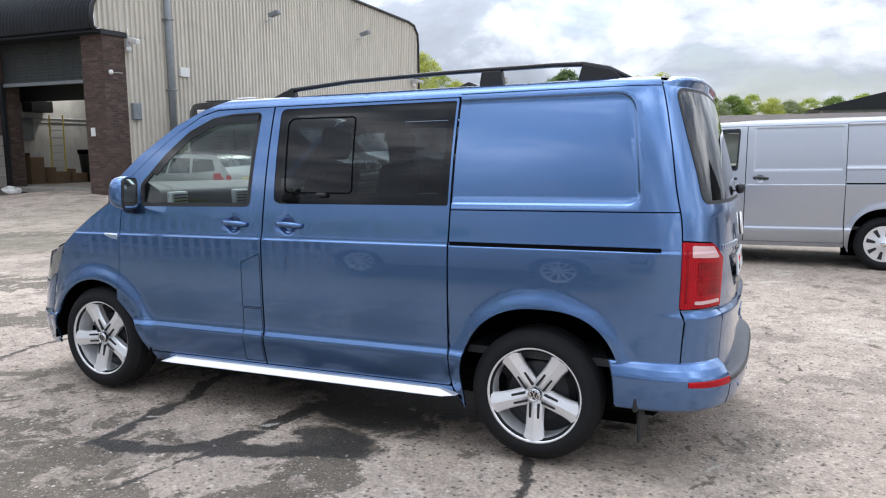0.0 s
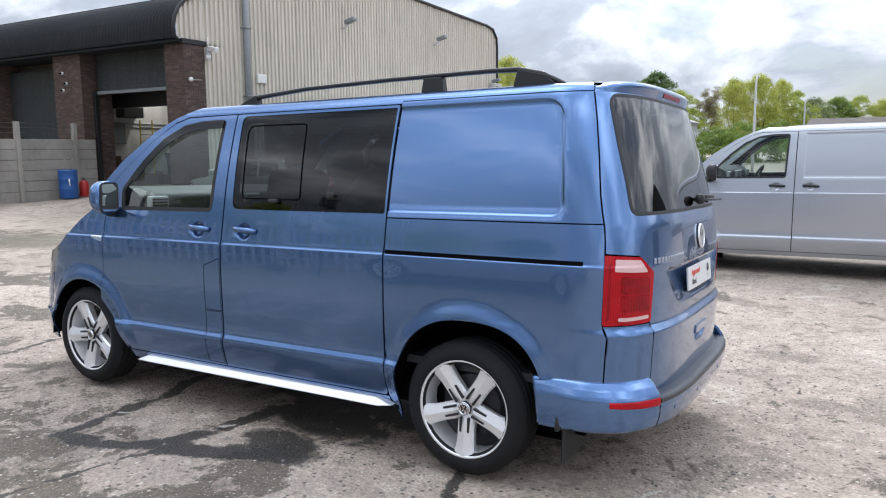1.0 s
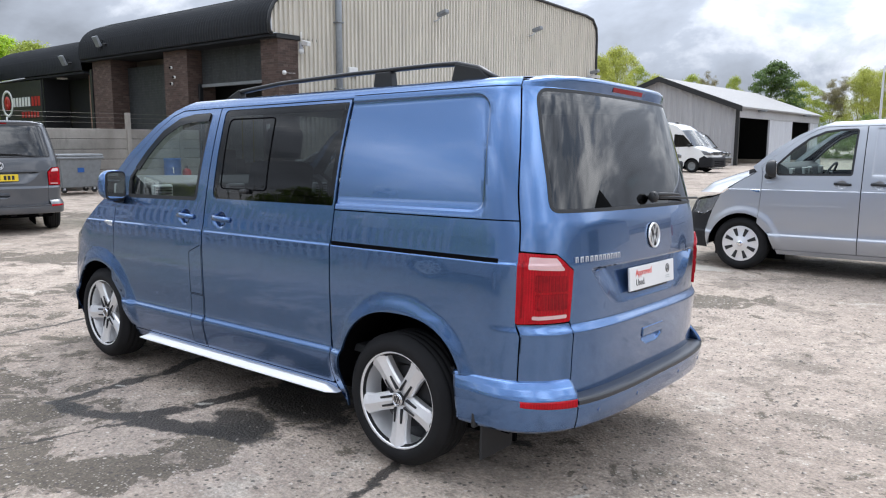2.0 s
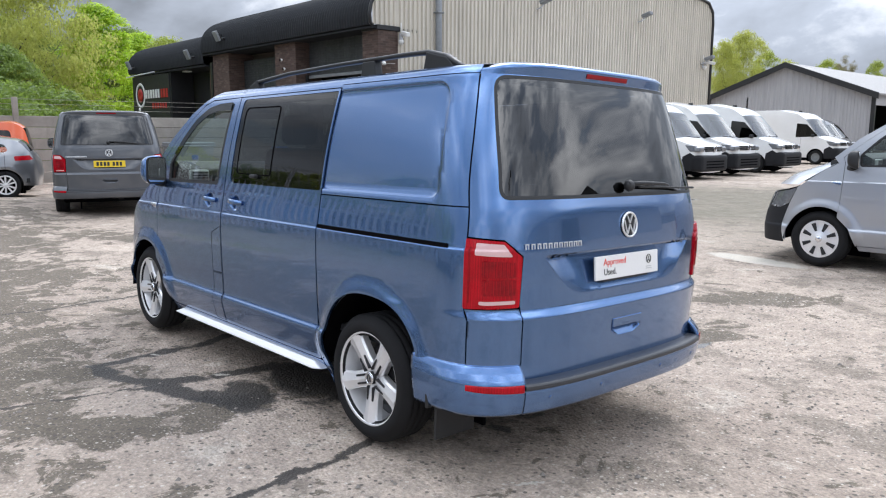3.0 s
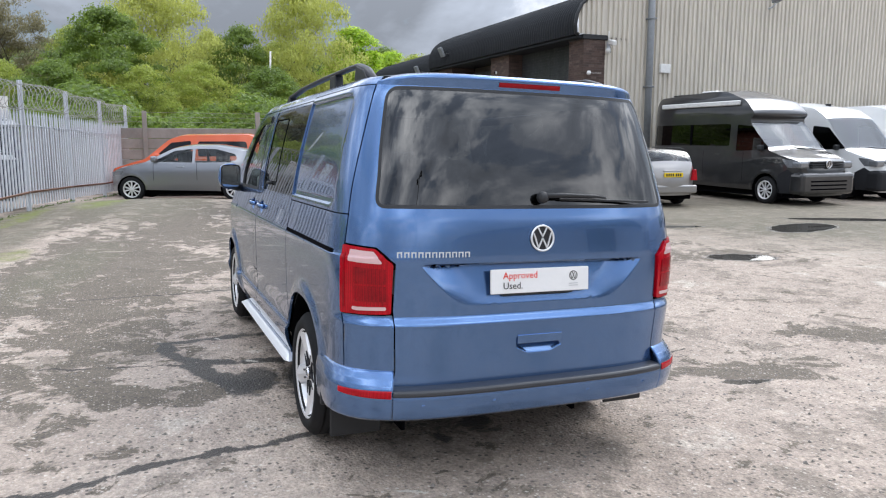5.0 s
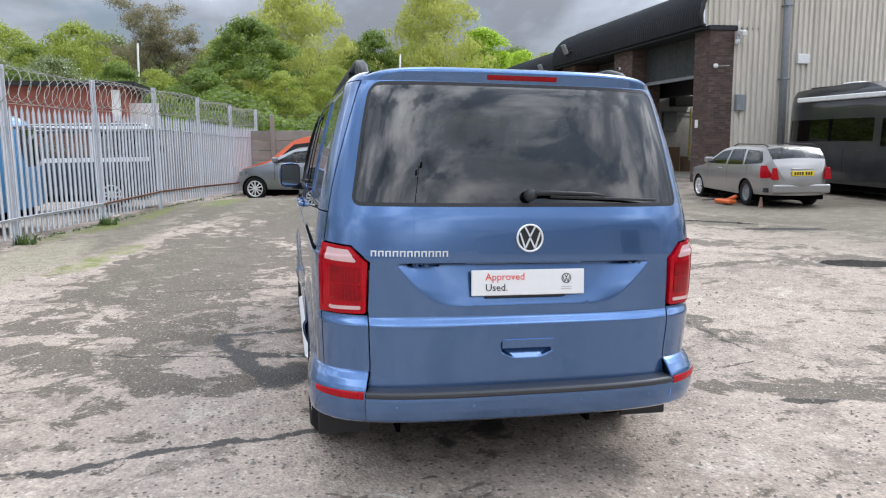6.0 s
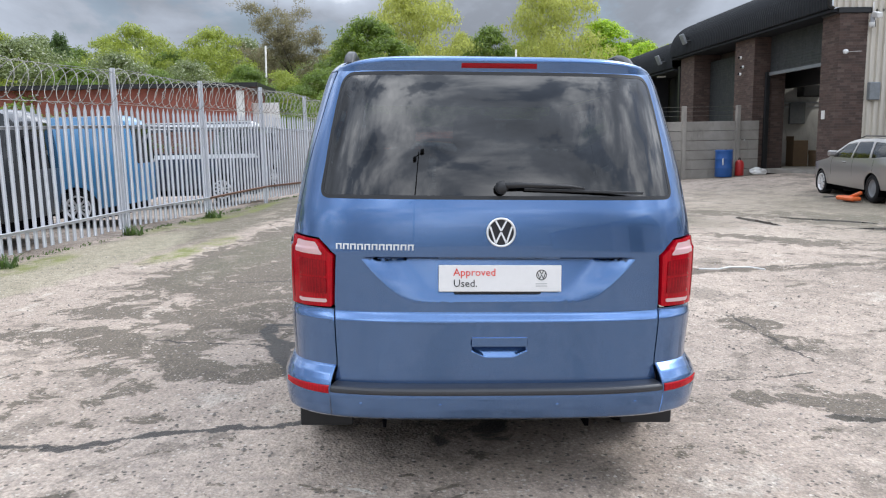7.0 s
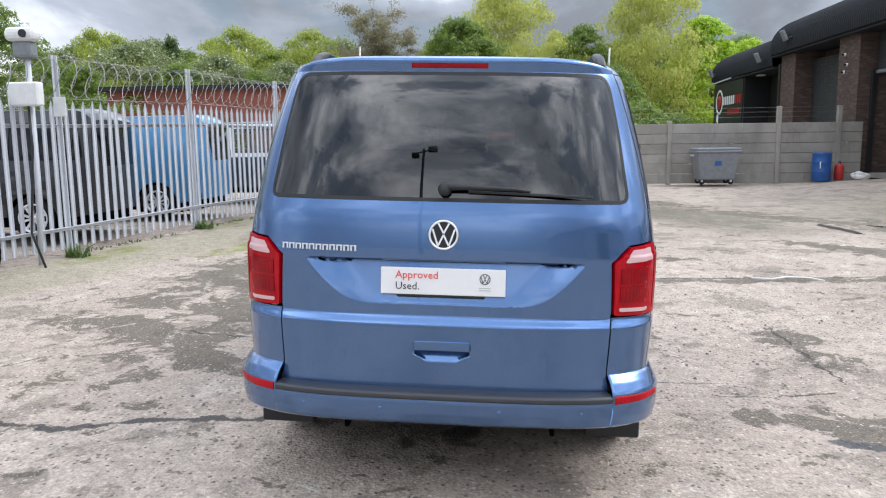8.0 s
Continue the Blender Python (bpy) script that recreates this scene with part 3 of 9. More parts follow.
def rounded(corners, step=0.02):
    """A closed outline of (u, v, radius) corners, the corners rounded and the sides filled with points."""
    out = []
    n = len(corners)
    for i in range(n):
        p, a, b = Vector(corners[i][:2]), Vector(corners[i - 1][:2]), Vector(corners[(i + 1) % n][:2])
        r = corners[i][2] if len(corners[i]) > 2 else 0.0
        da, db = a - p, b - p
        if r <= 0 or da.length < 1e-6 or db.length < 1e-6:
            out.append(p)
            continue
        half = da.angle(db) / 2
        if abs(half - math.pi / 2) < 0.01:
            out.append(p)
            continue
        cut = min(r / math.tan(half), da.length * 0.49, db.length * 0.49)
        p0, p1 = p + da.normalized() * cut, p + db.normalized() * cut
        k = max(3, int(r * 2 / step) + 3)
        for j in range(k + 1):
            t = j / k
            out.append((1 - t) ** 2 * p0 + 2 * t * (1 - t) * p + t * t * p1)
    dense = []
    for i, p in enumerate(out):
        q = out[(i + 1) % len(out)]
        m = max(1, int((q - p).length / step))
        dense += [p.lerp(q, j / m) for j in range(m)]
    return [(v.x, v.y) for v in dense]


def inside(poly, pts):
    poly = np.asarray(poly, float)
    x, y = pts[:, 0], pts[:, 1]
    res = np.zeros(len(pts), bool)
    j = len(poly) - 1
    for i in range(len(poly)):
        (xi, yi), (xj, yj) = poly[i], poly[j]
        hit = ((yi > y) != (yj > y)) & (x < (xj - xi) * (y - yi) / (yj - yi + 1e-12) + xi)
        res ^= hit
        j = i
    return res


def skin_panel(name, poly, fn, us, vs, holes=(), flange=0.014, thick=None, flip=False, lines=()):
    """A panel of a curved skin: the part of fn(u, v) within an outline, less its holes, with a folded edge all round."""
    loops = [np.asarray(p, float) for p in (poly, *holes)]
    gu, gv = np.meshgrid(us, vs)
    grid = np.c_[gu.ravel(), gv.ravel()]
    keep = inside(poly, grid)
    for h in holes:
        keep &= ~inside(h, grid)
    grid = grid[keep]
    every = np.vstack(loops)
    if len(grid):
        near = np.full(len(grid), 1e9)
        for k in range(0, len(every), 400):
            near = np.minimum(near, np.sqrt(((grid[:, None] - every[None, k:k + 400]) ** 2).sum(-1)).min(1))
        grid = grid[near > 0.004]
    for ln in lines:                                   # creases: open lines that the mesh follows
        far_ = np.full(len(grid), 1e9)
        pts_ = np.asarray(ln, float)
        for k in range(0, len(pts_), 400):
            far_ = np.minimum(far_, np.sqrt(((grid[:, None] - pts_[None, k:k + 400]) ** 2).sum(-1)).min(1))
        grid = grid[far_ > 0.008]
    verts, edges, start = [], [], 0
    for lp in loops:
        n = len(lp)
        verts += [Vector(p) for p in lp]
        edges += [(start + i, start + (i + 1) % n) for i in range(n)]
        start += n
    for ln in lines:
        n = len(ln)
        verts += [Vector(p) for p in ln]
        edges += [(start + i, start + i + 1) for i in range(n - 1)]
        start += n
    verts += [Vector(p) for p in grid]
    v2, _, f2, _, _, _ = delaunay_2d_cdt(verts, edges, [], 0, 1e-6)
    uv = np.array([tuple(v) for v in v2])
    tri = np.array([f for f in f2 if len(f) == 3])
    mid_ = uv[tri].mean(1)
    ok = inside(poly, mid_)
    for h in holes:
        ok &= ~inside(h, mid_)
    tri = tri[ok]
    pos = fn(uv[:, 0], uv[:, 1])
    e = 0.004
    du = fn(uv[:, 0] + e, uv[:, 1]) - fn(uv[:, 0] - e, uv[:, 1])
    dv = fn(uv[:, 0], uv[:, 1] + e) - fn(uv[:, 0], uv[:, 1] - e)
    nor = np.cross(du, dv)
    nor /= np.linalg.norm(nor, axis=1)[:, None] + 1e-12
    if flip:
        nor, tri = -nor, tri[:, ::-1]
    a, b, c = pos[tri[:, 0]], pos[tri[:, 1]], pos[tri[:, 2]]
    turn = (np.cross(b - a, c - a) * nor[tri[:, 0]]).sum(1) < 0
    tri[turn] = tri[turn][:, ::-1]
    count = {}
    for f in tri:
        for i in range(3):
            k = (int(f[i]), int(f[(i + 1) % 3]))
            count[k] = 1
    rim = [k for k in count if (k[1], k[0]) not in count]
    faces = [tuple(f) for f in tri]
    allpos, norms = [tuple(p) for p in pos], [nor[i] for f in tri for i in f]
    fold, extra = {}, []
    depth = thick if thick is not None else flange
    if depth:
        for k in rim:
            for i in k:
                if i not in fold:
                    fold[i] = len(allpos)
                    allpos.append(tuple(pos[i] - nor[i] * depth))
        for i, j in rim:
            q = (j, i, fold[i], fold[j])
            faces.append(q)
            fa = np.cross(np.array(allpos[q[1]]) - np.array(allpos[q[0]]), np.array(allpos[q[2]]) - np.array(allpos[q[0]]))
            fa = fa / (np.linalg.norm(fa) + 1e-12)
            norms += [fa] * 4
    me = raw(name, allpos, faces, True)
    me.normals_split_custom_set([tuple(map(float, n)) for n in norms])
    return me


def curve_of(xs, ys):
    """A smooth curve through points that does not overshoot."""
    xs, ys = np.asarray(xs, float), np.asarray(ys, float)
    h = np.diff(xs)
    d = np.diff(ys) / h
    m = np.zeros(len(xs))
    for i in range(1, len(xs) - 1):
        m[i] = 0 if d[i - 1] * d[i] <= 0 else 2 * d[i - 1] * d[i] / (d[i - 1] + d[i])
    m[0], m[-1] = d[0], d[-1]

    def f(x):
        x = np.clip(np.asarray(x, float), xs[0], xs[-1])
        i = np.clip(np.searchsorted(xs, x) - 1, 0, len(h) - 1)
        t = (x - xs[i]) / h[i]
        return ((1 + 2 * t) * (1 - t) ** 2 * ys[i] + t * (1 - t) ** 2 * h[i] * m[i] + t * t * (3 - 2 * t) * ys[i + 1] + t * t * (t - 1) * h[i] * m[i + 1])
    return f


def smooth01(t):
    t = np.clip(t, 0, 1)
    return t * t * (3 - 2 * t)


def sheet(name, fn, us, vs, smooth=True):
    """A grid of fn(u, v), as a mesh."""
    gu, gv = np.meshgrid(us, vs, indexing="ij")
    pos = fn(gu.ravel(), gv.ravel())
    nu, nv = len(us), len(vs)
    faces = [(i * nv + j, (i + 1) * nv + j, (i + 1) * nv + j + 1, i * nv + j + 1) for i in range(nu - 1) for j in range(nv - 1)]
    return raw(name, pos, faces, smooth)


def lettering(name, text, size, depth, material, m, parent=None, spacing=1.0):
    cu = bpy.data.curves.new(name, "FONT")
    cu.body, cu.size, cu.extrude, cu.space_character, cu.resolution_u = text, size, depth, spacing, 2
    tmp = bpy.data.objects.new(name, cu)
    me = bpy.data.meshes.new_from_object(tmp)
    bpy.data.objects.remove(tmp)
    me.materials.clear()
    return part(name, me, material, parent, "", m)

# ---------------------------------------------------------------- the yard
def ground_z(x, y):
    x, y = np.asarray(x, float), np.asarray(y, float)

    def hump(cx, cy, s, a):
        return a * np.exp(-((x - cx) ** 2 + (y - cy) ** 2) / (2 * s * s))
    z = hump(-1.2, 2.5, 1.9, -0.09) + hump(-18.8, 13.2, 2.3, 0.32) + hump(-14.3, -1.4, 2.0, 0.27) + hump(-9.5, -6.2, 2.2, 0.10)
    return z


def gz(x, y):
    return float(ground_z(x, y))
xs = np.r_[[-900, -400, -200, -120, -80, -60, -48, -40, -34], np.arange(-30, -6, 0.5), np.arange(-6, 6, 0.12), [6.2, 6.6, 7.5, 9, 12, 16, 24, 40, 80, 160, 400, 900]]
ys = np.r_[[-900, -400, -200, -80, -40, -24, -16, -12], np.arange(-10, -5, 0.4), np.arange(-5, 5, 0.12), np.arange(5, 24, 0.5), [26, 30, 36, 44, 55, 70, 100, 160, 300, 500, 900]]


def yard_height(x, y):
    near = np.exp(-(np.abs(x) / 9) ** 4 - (np.abs(y) / 7) ** 4)
    rough = np.array([noise.noise((a * 0.9, b * 0.9, 0.3)) * 0.010 + noise.noise((a * 3.1, b * 3.1, 5.0)) * 0.004 for a, b in zip(x, y)])
    under = np.exp(-(((x + 1.5) / 2.6) ** 6) - (y / 1.2) ** 6)
    return np.c_[x, y, ground_z(x, y) + rough * near * (1 - 0.8 * under)]


thing("ground", sheet("ground", yard_height, xs, ys), YARD, "worn grey yard of patched tarmac and concrete with damp stains and painted shade under the van", "ground", kind="structure")

# ---- the clad hall
HALL_X, HALL_Y0, HALL_Y1 = -16.9, 12.62, 32.75
ROOF_LINE = [(11.55, 5.0), (11.50, 5.45), (11.62, 5.85), (11.95, 6.2), (12.6, 6.5), (14.0, 6.85), (18, 7.6), (22.2, 8.35), (25.7, 8.24), (31.6, 8.06), (32.3, 7.95), (32.72, 7.55), (32.80, 7.0)]
roof_z = curve_of([11.0] + [y for y, _ in ROOF_LINE[3:-2]] + [32.9], [6.0] + [z for _, z in ROOF_LINE[3:-2]] + [7.3])


def ribbed(y0, y1, pitch, depth):
    """The run of a box-profile sheet: places along it and how far each stands proud."""
    out = []
    y = y0
    while y < y1:
        out += [(y, 0.0), (y + pitch * 0.40, 0.0), (y + pitch * 0.50, depth), (y + pitch * 0.90, depth)]
        y += pitch
    return [p for p in out if p[0] <= y1] + [(y1, 0.0)]


hall = empty("clad_hall", label="large industrial hall clad in ribbed beige sheet with a dark fascia", category="building")
run = ribbed(HALL_Y0, HALL_Y1, 0.19, 0.065)
vv, ff = [], []
for k, (y, d) in enumerate(run):
    vv += [(HALL_X + d, y, 0.0), (HALL_X + d, y, min(float(roof_z(y)), 8.3))]
    if k:
        a = 2 * (k - 1)
        ff.append((a, a + 2, a + 3, a + 1))
part("gable_cladding", raw("gable_cladding", vv, ff), CLAD, hall, "ribbed beige sheet cladding")
part("gable_backing", box(HALL_X - 0.30, HALL_X - 0.02, HALL_Y0, HALL_Y1, 0, 6.6), CLAD, hall)
part("side_wall", box(-29.6, HALL_X - 0.02, HALL_Y1 - 0.25, HALL_Y1 - 0.02, 0, 7.0), CLAD, hall)
part("rear_wall", box(-29.85, -29.65, 13.2, HALL_Y1, 0, 6.3), CLAD, hall)
part("low_bay_roof", box(-39.2, -29.86, 13.9, 22.0, 5.9, 6.05), DARK_CLAD, hall)
part("low_bay_end", box(-39.35, -39.2, 13.16, 22.0, 0, 6.0), CLAD, hall)
part("low_bay_back", box(-39.2, -29.86, 21.8, 22.0, 0, 5.9), CLAD, hall)
vv, ff = [], []
prof = [(y, z) for y, z in ROOF_LINE[4:]]
for k, (y, z) in enumerate(prof):
    vv += [(HALL_X + 0.10, y, z), (-29.7, y, z)]
    if k:
        a = 2 * (k - 1)
        ff.append((a, a + 2, a + 3, a + 1))
part("roof", raw("hall_roof", vv, ff, True), ROOF_SHEET, hall)
part("verge_trim", tube([(HALL_X + 0.09, y, z) for y, z in ROOF_LINE[3:]] + [(HALL_X + 0.09, 32.80, 0.2)], 0.075, 6), RAIL_BLACK, hall)
part("down_pipe", tube([(HALL_X + 0.16, 14.30, 8.3), (HALL_X + 0.16, 14.30, 0.3)], 0.115, 10), PLASTIC_GREY, hall, "grey rainwater pipe")
for z in (1.2, 3.4, 5.6, 7.2):
    part("pipe_clip", box(HALL_X + 0.03, HALL_X + 0.29, 14.16, 14.44, z, z + 0.05, 0.01), PLASTIC_GREY, hall)
for y, z in ((19.45, 6.42), (26.3, 6.6), (31.9, 5.1)):
    lampw = empty("wall_lamp", Matrix.Translation((HALL_X + 0.05, y, z)))
    lampw.parent = hall
    part("lamp_arm", tube([(0, 0, -0.12), (0.18, 0, -0.10), (0.34, 0, 0.0)], 0.03, 8), GALV, lampw)
    part("lamp_head", box(0.25, 0.72, -0.13, 0.13, -0.05, 0.11, 0.04, 2, None, Matrix.Rotation(radians(-14), 4, "Y")), PLASTIC_GREY, lampw)
part("alarm_box", box(HALL_X + 0.03, HALL_X + 0.14, 14.78, 15.20, 3.90, 4.20, 0.02, 2), CAM_WHITE, hall, "white alarm box")
part("meter_box", box(HALL_X + 0.03, HALL_X + 0.18, 12.68, 13.0, 2.45, 2.95, 0.02), PLASTIC_GREY, hall)
for k, (y, z) in enumerate(((17.9, 5.5), (23.6, 5.6), (28.2, 5.4), (21.5, 6.9), (16.2, 6.4))):
    part("cladding_slit", box(HALL_X + 0.01, HALL_X + 0.05, y - 0.02, y + 0.02, z - 0.16, z + 0.16), GAP, hall)

# dark fascia that curves over the doors
def fascia(name, x0, x1, dz, dy, step):
    line = [(11.62, 4.98), (11.50, 5.0), (11.47, 5.30), (11.52, 5.62), (11.68, 5.92), (11.98, 6.20), (12.5, 6.44), (13.4, 6.66), (14.2, 6.85)]
    ycur, zcur = curve_of(range(9), [a for a, _ in line]), curve_of(range(9), [b for _, b in line])

    def f(u, v):
        rib = 0.014 * np.clip(np.cos(2 * math.pi * u / 0.155) * 2.2, -1, 1) * (v > 1.0)
        return np.c_[u, ycur(v) + dy - rib * 0.8, zcur(v) + dz + rib * 0.5]
    part(name, sheet(name, f, np.arange(x0, x1, step), np.r_[0, 1, 1.001, np.linspace(1.2, 8, 18)], False), DARK_CLAD, hall, "dark ribbed sheet fascia with a rounded top")


fascia("fascia", -29.6, HALL_X + 0.02, 0.0, 0.0, 0.0389)
fascia("low_fascia", -39.2, -29.62, -0.42, 0.1, 0.0389)
part("fascia_soffit", box(-29.6, HALL_X, 11.55, 13.6, 4.90, 4.97), DARK_CLAD, hall)
part("fascia_cheek", prism([(11.52, 4.98), (13.6, 4.98), (14.0, 6.70), (12.6, 6.42), (11.97, 6.16), (11.66, 5.86), (11.52, 5.5)], 0.05, 0, plane="yz", at=-29.65), DARK_CLAD, hall)
vv, ff = [], []
for k, (y, d) in enumerate(ribbed(11.60, HALL_Y0, 0.19, 0.065)):      # the gable sheet runs on over the pier
    vv += [(HALL_X + d, y, 5.02), (HALL_X + d, y, 5.80 + 0.62 * min(1.0, (y - 11.60) / 0.75) ** 0.6)]
    if k:
        a = 2 * (k - 1)
        ff.append((a, a + 2, a + 3, a + 1))
part("gable_cladding", raw("pier_cladding", vv, ff), CLAD, hall)
part("fascia_trim", tube([(HALL_X + 0.04, y, z) for y, z in ((11.58, 4.98), (11.48, 5.05), (11.46, 5.32), (11.52, 5.64), (11.69, 5.94), (12.0, 6.22), (12.6, 6.5))], 0.06, 6), RAIL_BLACK, hall)
part("low_soffit", box(-39.2, -29.65, 11.65, 13.6, 4.46, 4.54), DARK_CLAD, hall)
part("pier_cap", box(HALL_X - 0.86, HALL_X + 0.06, 11.74, 12.70, 4.86, 5.02, 0.02), RAIL_BLACK, hall)
for x, z in ((-27.6, 5.62), (-30.7, 5.08), (-38.3, 5.05)):
    fl_ = empty("floodlight", Matrix.Translation((x, 11.42, z)))
    fl_.parent = hall
    part("lamp_body", box(-0.17, 0.17, -0.20, -0.08, -0.22, 0.22, 0.03, 2, None, Matrix.Rotation(radians(25), 4, "X")), PLASTIC_GREY, fl_)
    part("lamp_bracket", box(-0.03, 0.03, -0.10, 0.10, -0.03, 0.03), TRIM, fl_)
    part("sensor", box(0.32, 0.44, -0.08, 0.06, -0.22, -0.14, 0.02), TRIM, fl_)

# recessed doors, shutters and the bays between the piers
part("bay_back", box(-39.4, -29.3, 13.0, 13.15, 0, 4.6), SIGN_BLACK, hall)
part("bay_back", box(-29.2, -24.0, 12.95, 13.1, 0, 5.0), MORTAR, hall)


def shutter(x0, x1, z0, z1, y):
    bm = bmesh.new()
    z = z0
    while z < z1:
        box(x0, x1, y - 0.012, y + 0.03, z + 0.008, min(z + 0.095, z1), 0.006, 1, bm)
        z += 0.1
    sh = part("roller_shutter", box(x0, x1, y, y + 0.03, z0, z1), SHUTTER, hall, "dark roller shutter")
    tagged(part("shutter_slats", bm, SHUTTER, sh), kind="stuff")
    part("shutter_rail", box(x0, x1, y - 0.05, y + 0.04, z0 - 0.09, z0 + 0.02, 0.01), PLASTIC_GREY, sh)


shutter(-27.55, -23.65, 0.25, 4.6, 12.50)
shutter(-21.95, -17.80, 3.66, 4.9, 12.35)
# workshop seen through the open door
part("workshop_floor", box(-26, -17.0, 12.2, 24, 0.20, 0.34), PRECAST, hall)
part("workshop_back", box(-26, -17.2, 19.0, 19.2, 0.3, 5.0), WALL_WHITE, hall)
part("workshop_side", box(-24.0, -23.8, 12.6, 19.0, 0.3, 5.0), WALL_WHITE, hall)
part("workshop_side", box(-17.35, -17.22, 12.66, 19.0, 0.3, 5.0), WALL_WHITE, hall)
strip = part("strip_lamp", box(-23.3, -22.1, 15.9, 16.0, 4.30, 4.36, 0.01), LAMP_GLOW, hall, "lit strip lamp on the workshop wall")
lamp_w = new("workshop_lamp", bpy.data.lights.new("workshop_lamp", "AREA"))
lamp_w.data.shape, lamp_w.data.size, lamp_w.data.size_y, lamp_w.data.energy, lamp_w.data.color = "RECTANGLE", 1.2, 0.10, 30.0, (1.0, 0.98, 0.93)
lamp_w.matrix_world = Matrix.Translation((-22.7, 15.95, 4.28))
part("workshop_ceiling", box(-26, -17.2, 12.6, 19.2, 4.95, 5.05), SIGN_BLACK, hall)
part("workshop_beam", box(-23.8, -17.36, 13.4, 13.6, 3.18, 4.94), SIGN_BLACK, hall)
part("door_post", box(-22.04, -21.94, 12.20, 12.36, 0.3, 3.7, 0.01), RAIL_BLACK, hall)
part("door_post", box(-17.86, -17.76, 12.20, 12.36, 0.3, 3.7, 0.01), GALV, hall)

# low bay: recessed entrance, sign board
part("entrance_pier", box(-29.35, -29.15, 11.75, 12.9, 0, 4.6), RAIL_BLACK, hall)
part("entrance_frame", box(-34.0, -33.85, 11.75, 12.9, 0, 4.55), RAIL_BLACK, hall)
part("entrance_window", box(-31.9, -31.2, 12.93, 12.99, 2.6, 3.9, 0.01), GLASS_DARK, hall)
part("entrance_poster", box(-31.85, -31.25, 12.90, 12.93, 2.75, 3.75), PLASTIC_GREY, hall)
part("entrance_post", box(-30.6, -30.2, 12.3, 12.7, 0, 4.5, 0.02), RUST, hall)
sign = part("sign_board", box(-39.0, -34.0, 11.70, 11.78, 1.9, 4.42, 0.01), SIGN_BLACK, hall, "black sign board with a ring and plain bars")
part("ring_mark", lathe([(0.52, 0.0), (0.52, -0.02), (0.66, -0.02), (0.66, 0.0)], 36), CAM_WHITE, sign, "", Matrix.Translation((-37.9, 11.70, 3.42)))
part("ring_mark", lathe([(0.001, 0.0), (0.001, -0.012), (0.36, -0.012), (0.36, 0.0)], 30), PLASTIC_RED, sign, "", Matrix.Translation((-37.9, 11.69, 3.42)))
for k in range(6):
    part("plain_bar", box(-37.2 + k * 0.34, -36.98 + k * 0.34, 11.685, 11.70, 3.25, 3.68), CAM_WHITE, sign)
for k in range(3):
    part("plain_bar", box(-35.1 + k * 0.34, -34.88 + k * 0.34, 11.685, 11.70, 3.25, 3.68), PLASTIC_RED, sign)
for k in range(6):
    part("plain_bar", box(-36.3 + k * 0.34, -36.1 + k * 0.34, 11.685, 11.70, 2.72, 3.0), PLASTIC_RED, sign)
part("sign_post", tube([(-37.9, 11.62, 0), (-37.9, 11.62, 2.78)], 0.05, 8), CAM_WHITE, sign)
part("sign_lamp_bar", tube([(-39.2, 11.45, 4.42), (-35.0, 11.40, 4.50)], 0.03, 6), GALV, hall)
part("entrance_canopy_light", box(-33.0, -32.6, 12.0, 12.3, 4.40, 4.46), CAM_WHITE, hall)

# ---- the far grey shed
shed = empty("grey_shed", label="low grey clad shed with dark barge boards and open doors", category="building")
SX0, SX1, SY0, SY1, SE, SR = -26.8, -15.1, 51.0, 74.0, 4.15, 6.35
mid_x = (SX0 + SX1) / 2
vv, ff = [], []
for k, (x, d) in enumerate(ribbed(SX0, SX1, 0.42, 0.04)):
    zt = SE + (SR - SE) * (1 - abs(x - mid_x) / (SX1 - mid_x))
    vv += [(x, SY0 - d, 0), (x, SY0 - d, zt)]
    if k:
        a = 2 * (k - 1)
        ff.append((a, a + 2, a + 3, a + 1))
part("gable_cladding", raw("shed_gable", vv, ff), CLAD_GREY, shed)
for s in (-1, 1):
    e = mid_x + s * (SX1 - mid_x + 0.35)
    part("roof", prism([(mid_x, SR), (mid_x, SR + 0.12), (e, SE + 0.0), (e, SE - 0.12)], SY1 - SY0 + 0.5, 0, plane="xz", at=SY0 - 0.4), ROOF_SHEET, shed)
    part("barge_board", prism([(mid_x, SR - 0.22), (mid_x, SR + 0.16), (e, SE + 0.04), (e, SE - 0.36)], 0.12, 0, plane="xz", at=SY0 - 0.46), RAIL_BLACK, shed)
part("corner_board", box(SX1 - 0.16, SX1 + 0.08, SY0 - 0.1, SY0 + 0.14, 0, SE), RAIL_BLACK, shed)
part("side_wall", box(SX0, SX0 + 0.2, SY0, SY1, 0, SE), CLAD_GREY, shed)
part("eaves_board", box(SX1 - 0.1, SX1 + 0.10, SY0, SY1, SE - 0.75, SE), CLAD_GREY, shed)
part("back_wall", box(SX0, SX1, SY1 - 0.2, SY1, 0, SE), RAIL_BLACK, shed)
part("inner_wall", box(SX0 + 3, SX0 + 3.2, SY0, SY1, 0, SE), RAIL_BLACK, shed)
for y0, y1 in ((58.5, 65.0), (71.0, 74.0)):
    part("side_cladding", box(SX1 - 0.1, SX1 + 0.05, y0, y1, 0, SE - 0.7), GALV, shed)
for y in (55.0, 68.0):
    part("shed_lamp", box(SX1 + 0.1, SX1 + 0.7, y, y + 0.5, SE - 0.25, SE - 0.1, 0.03), PLASTIC_GREY, shed)

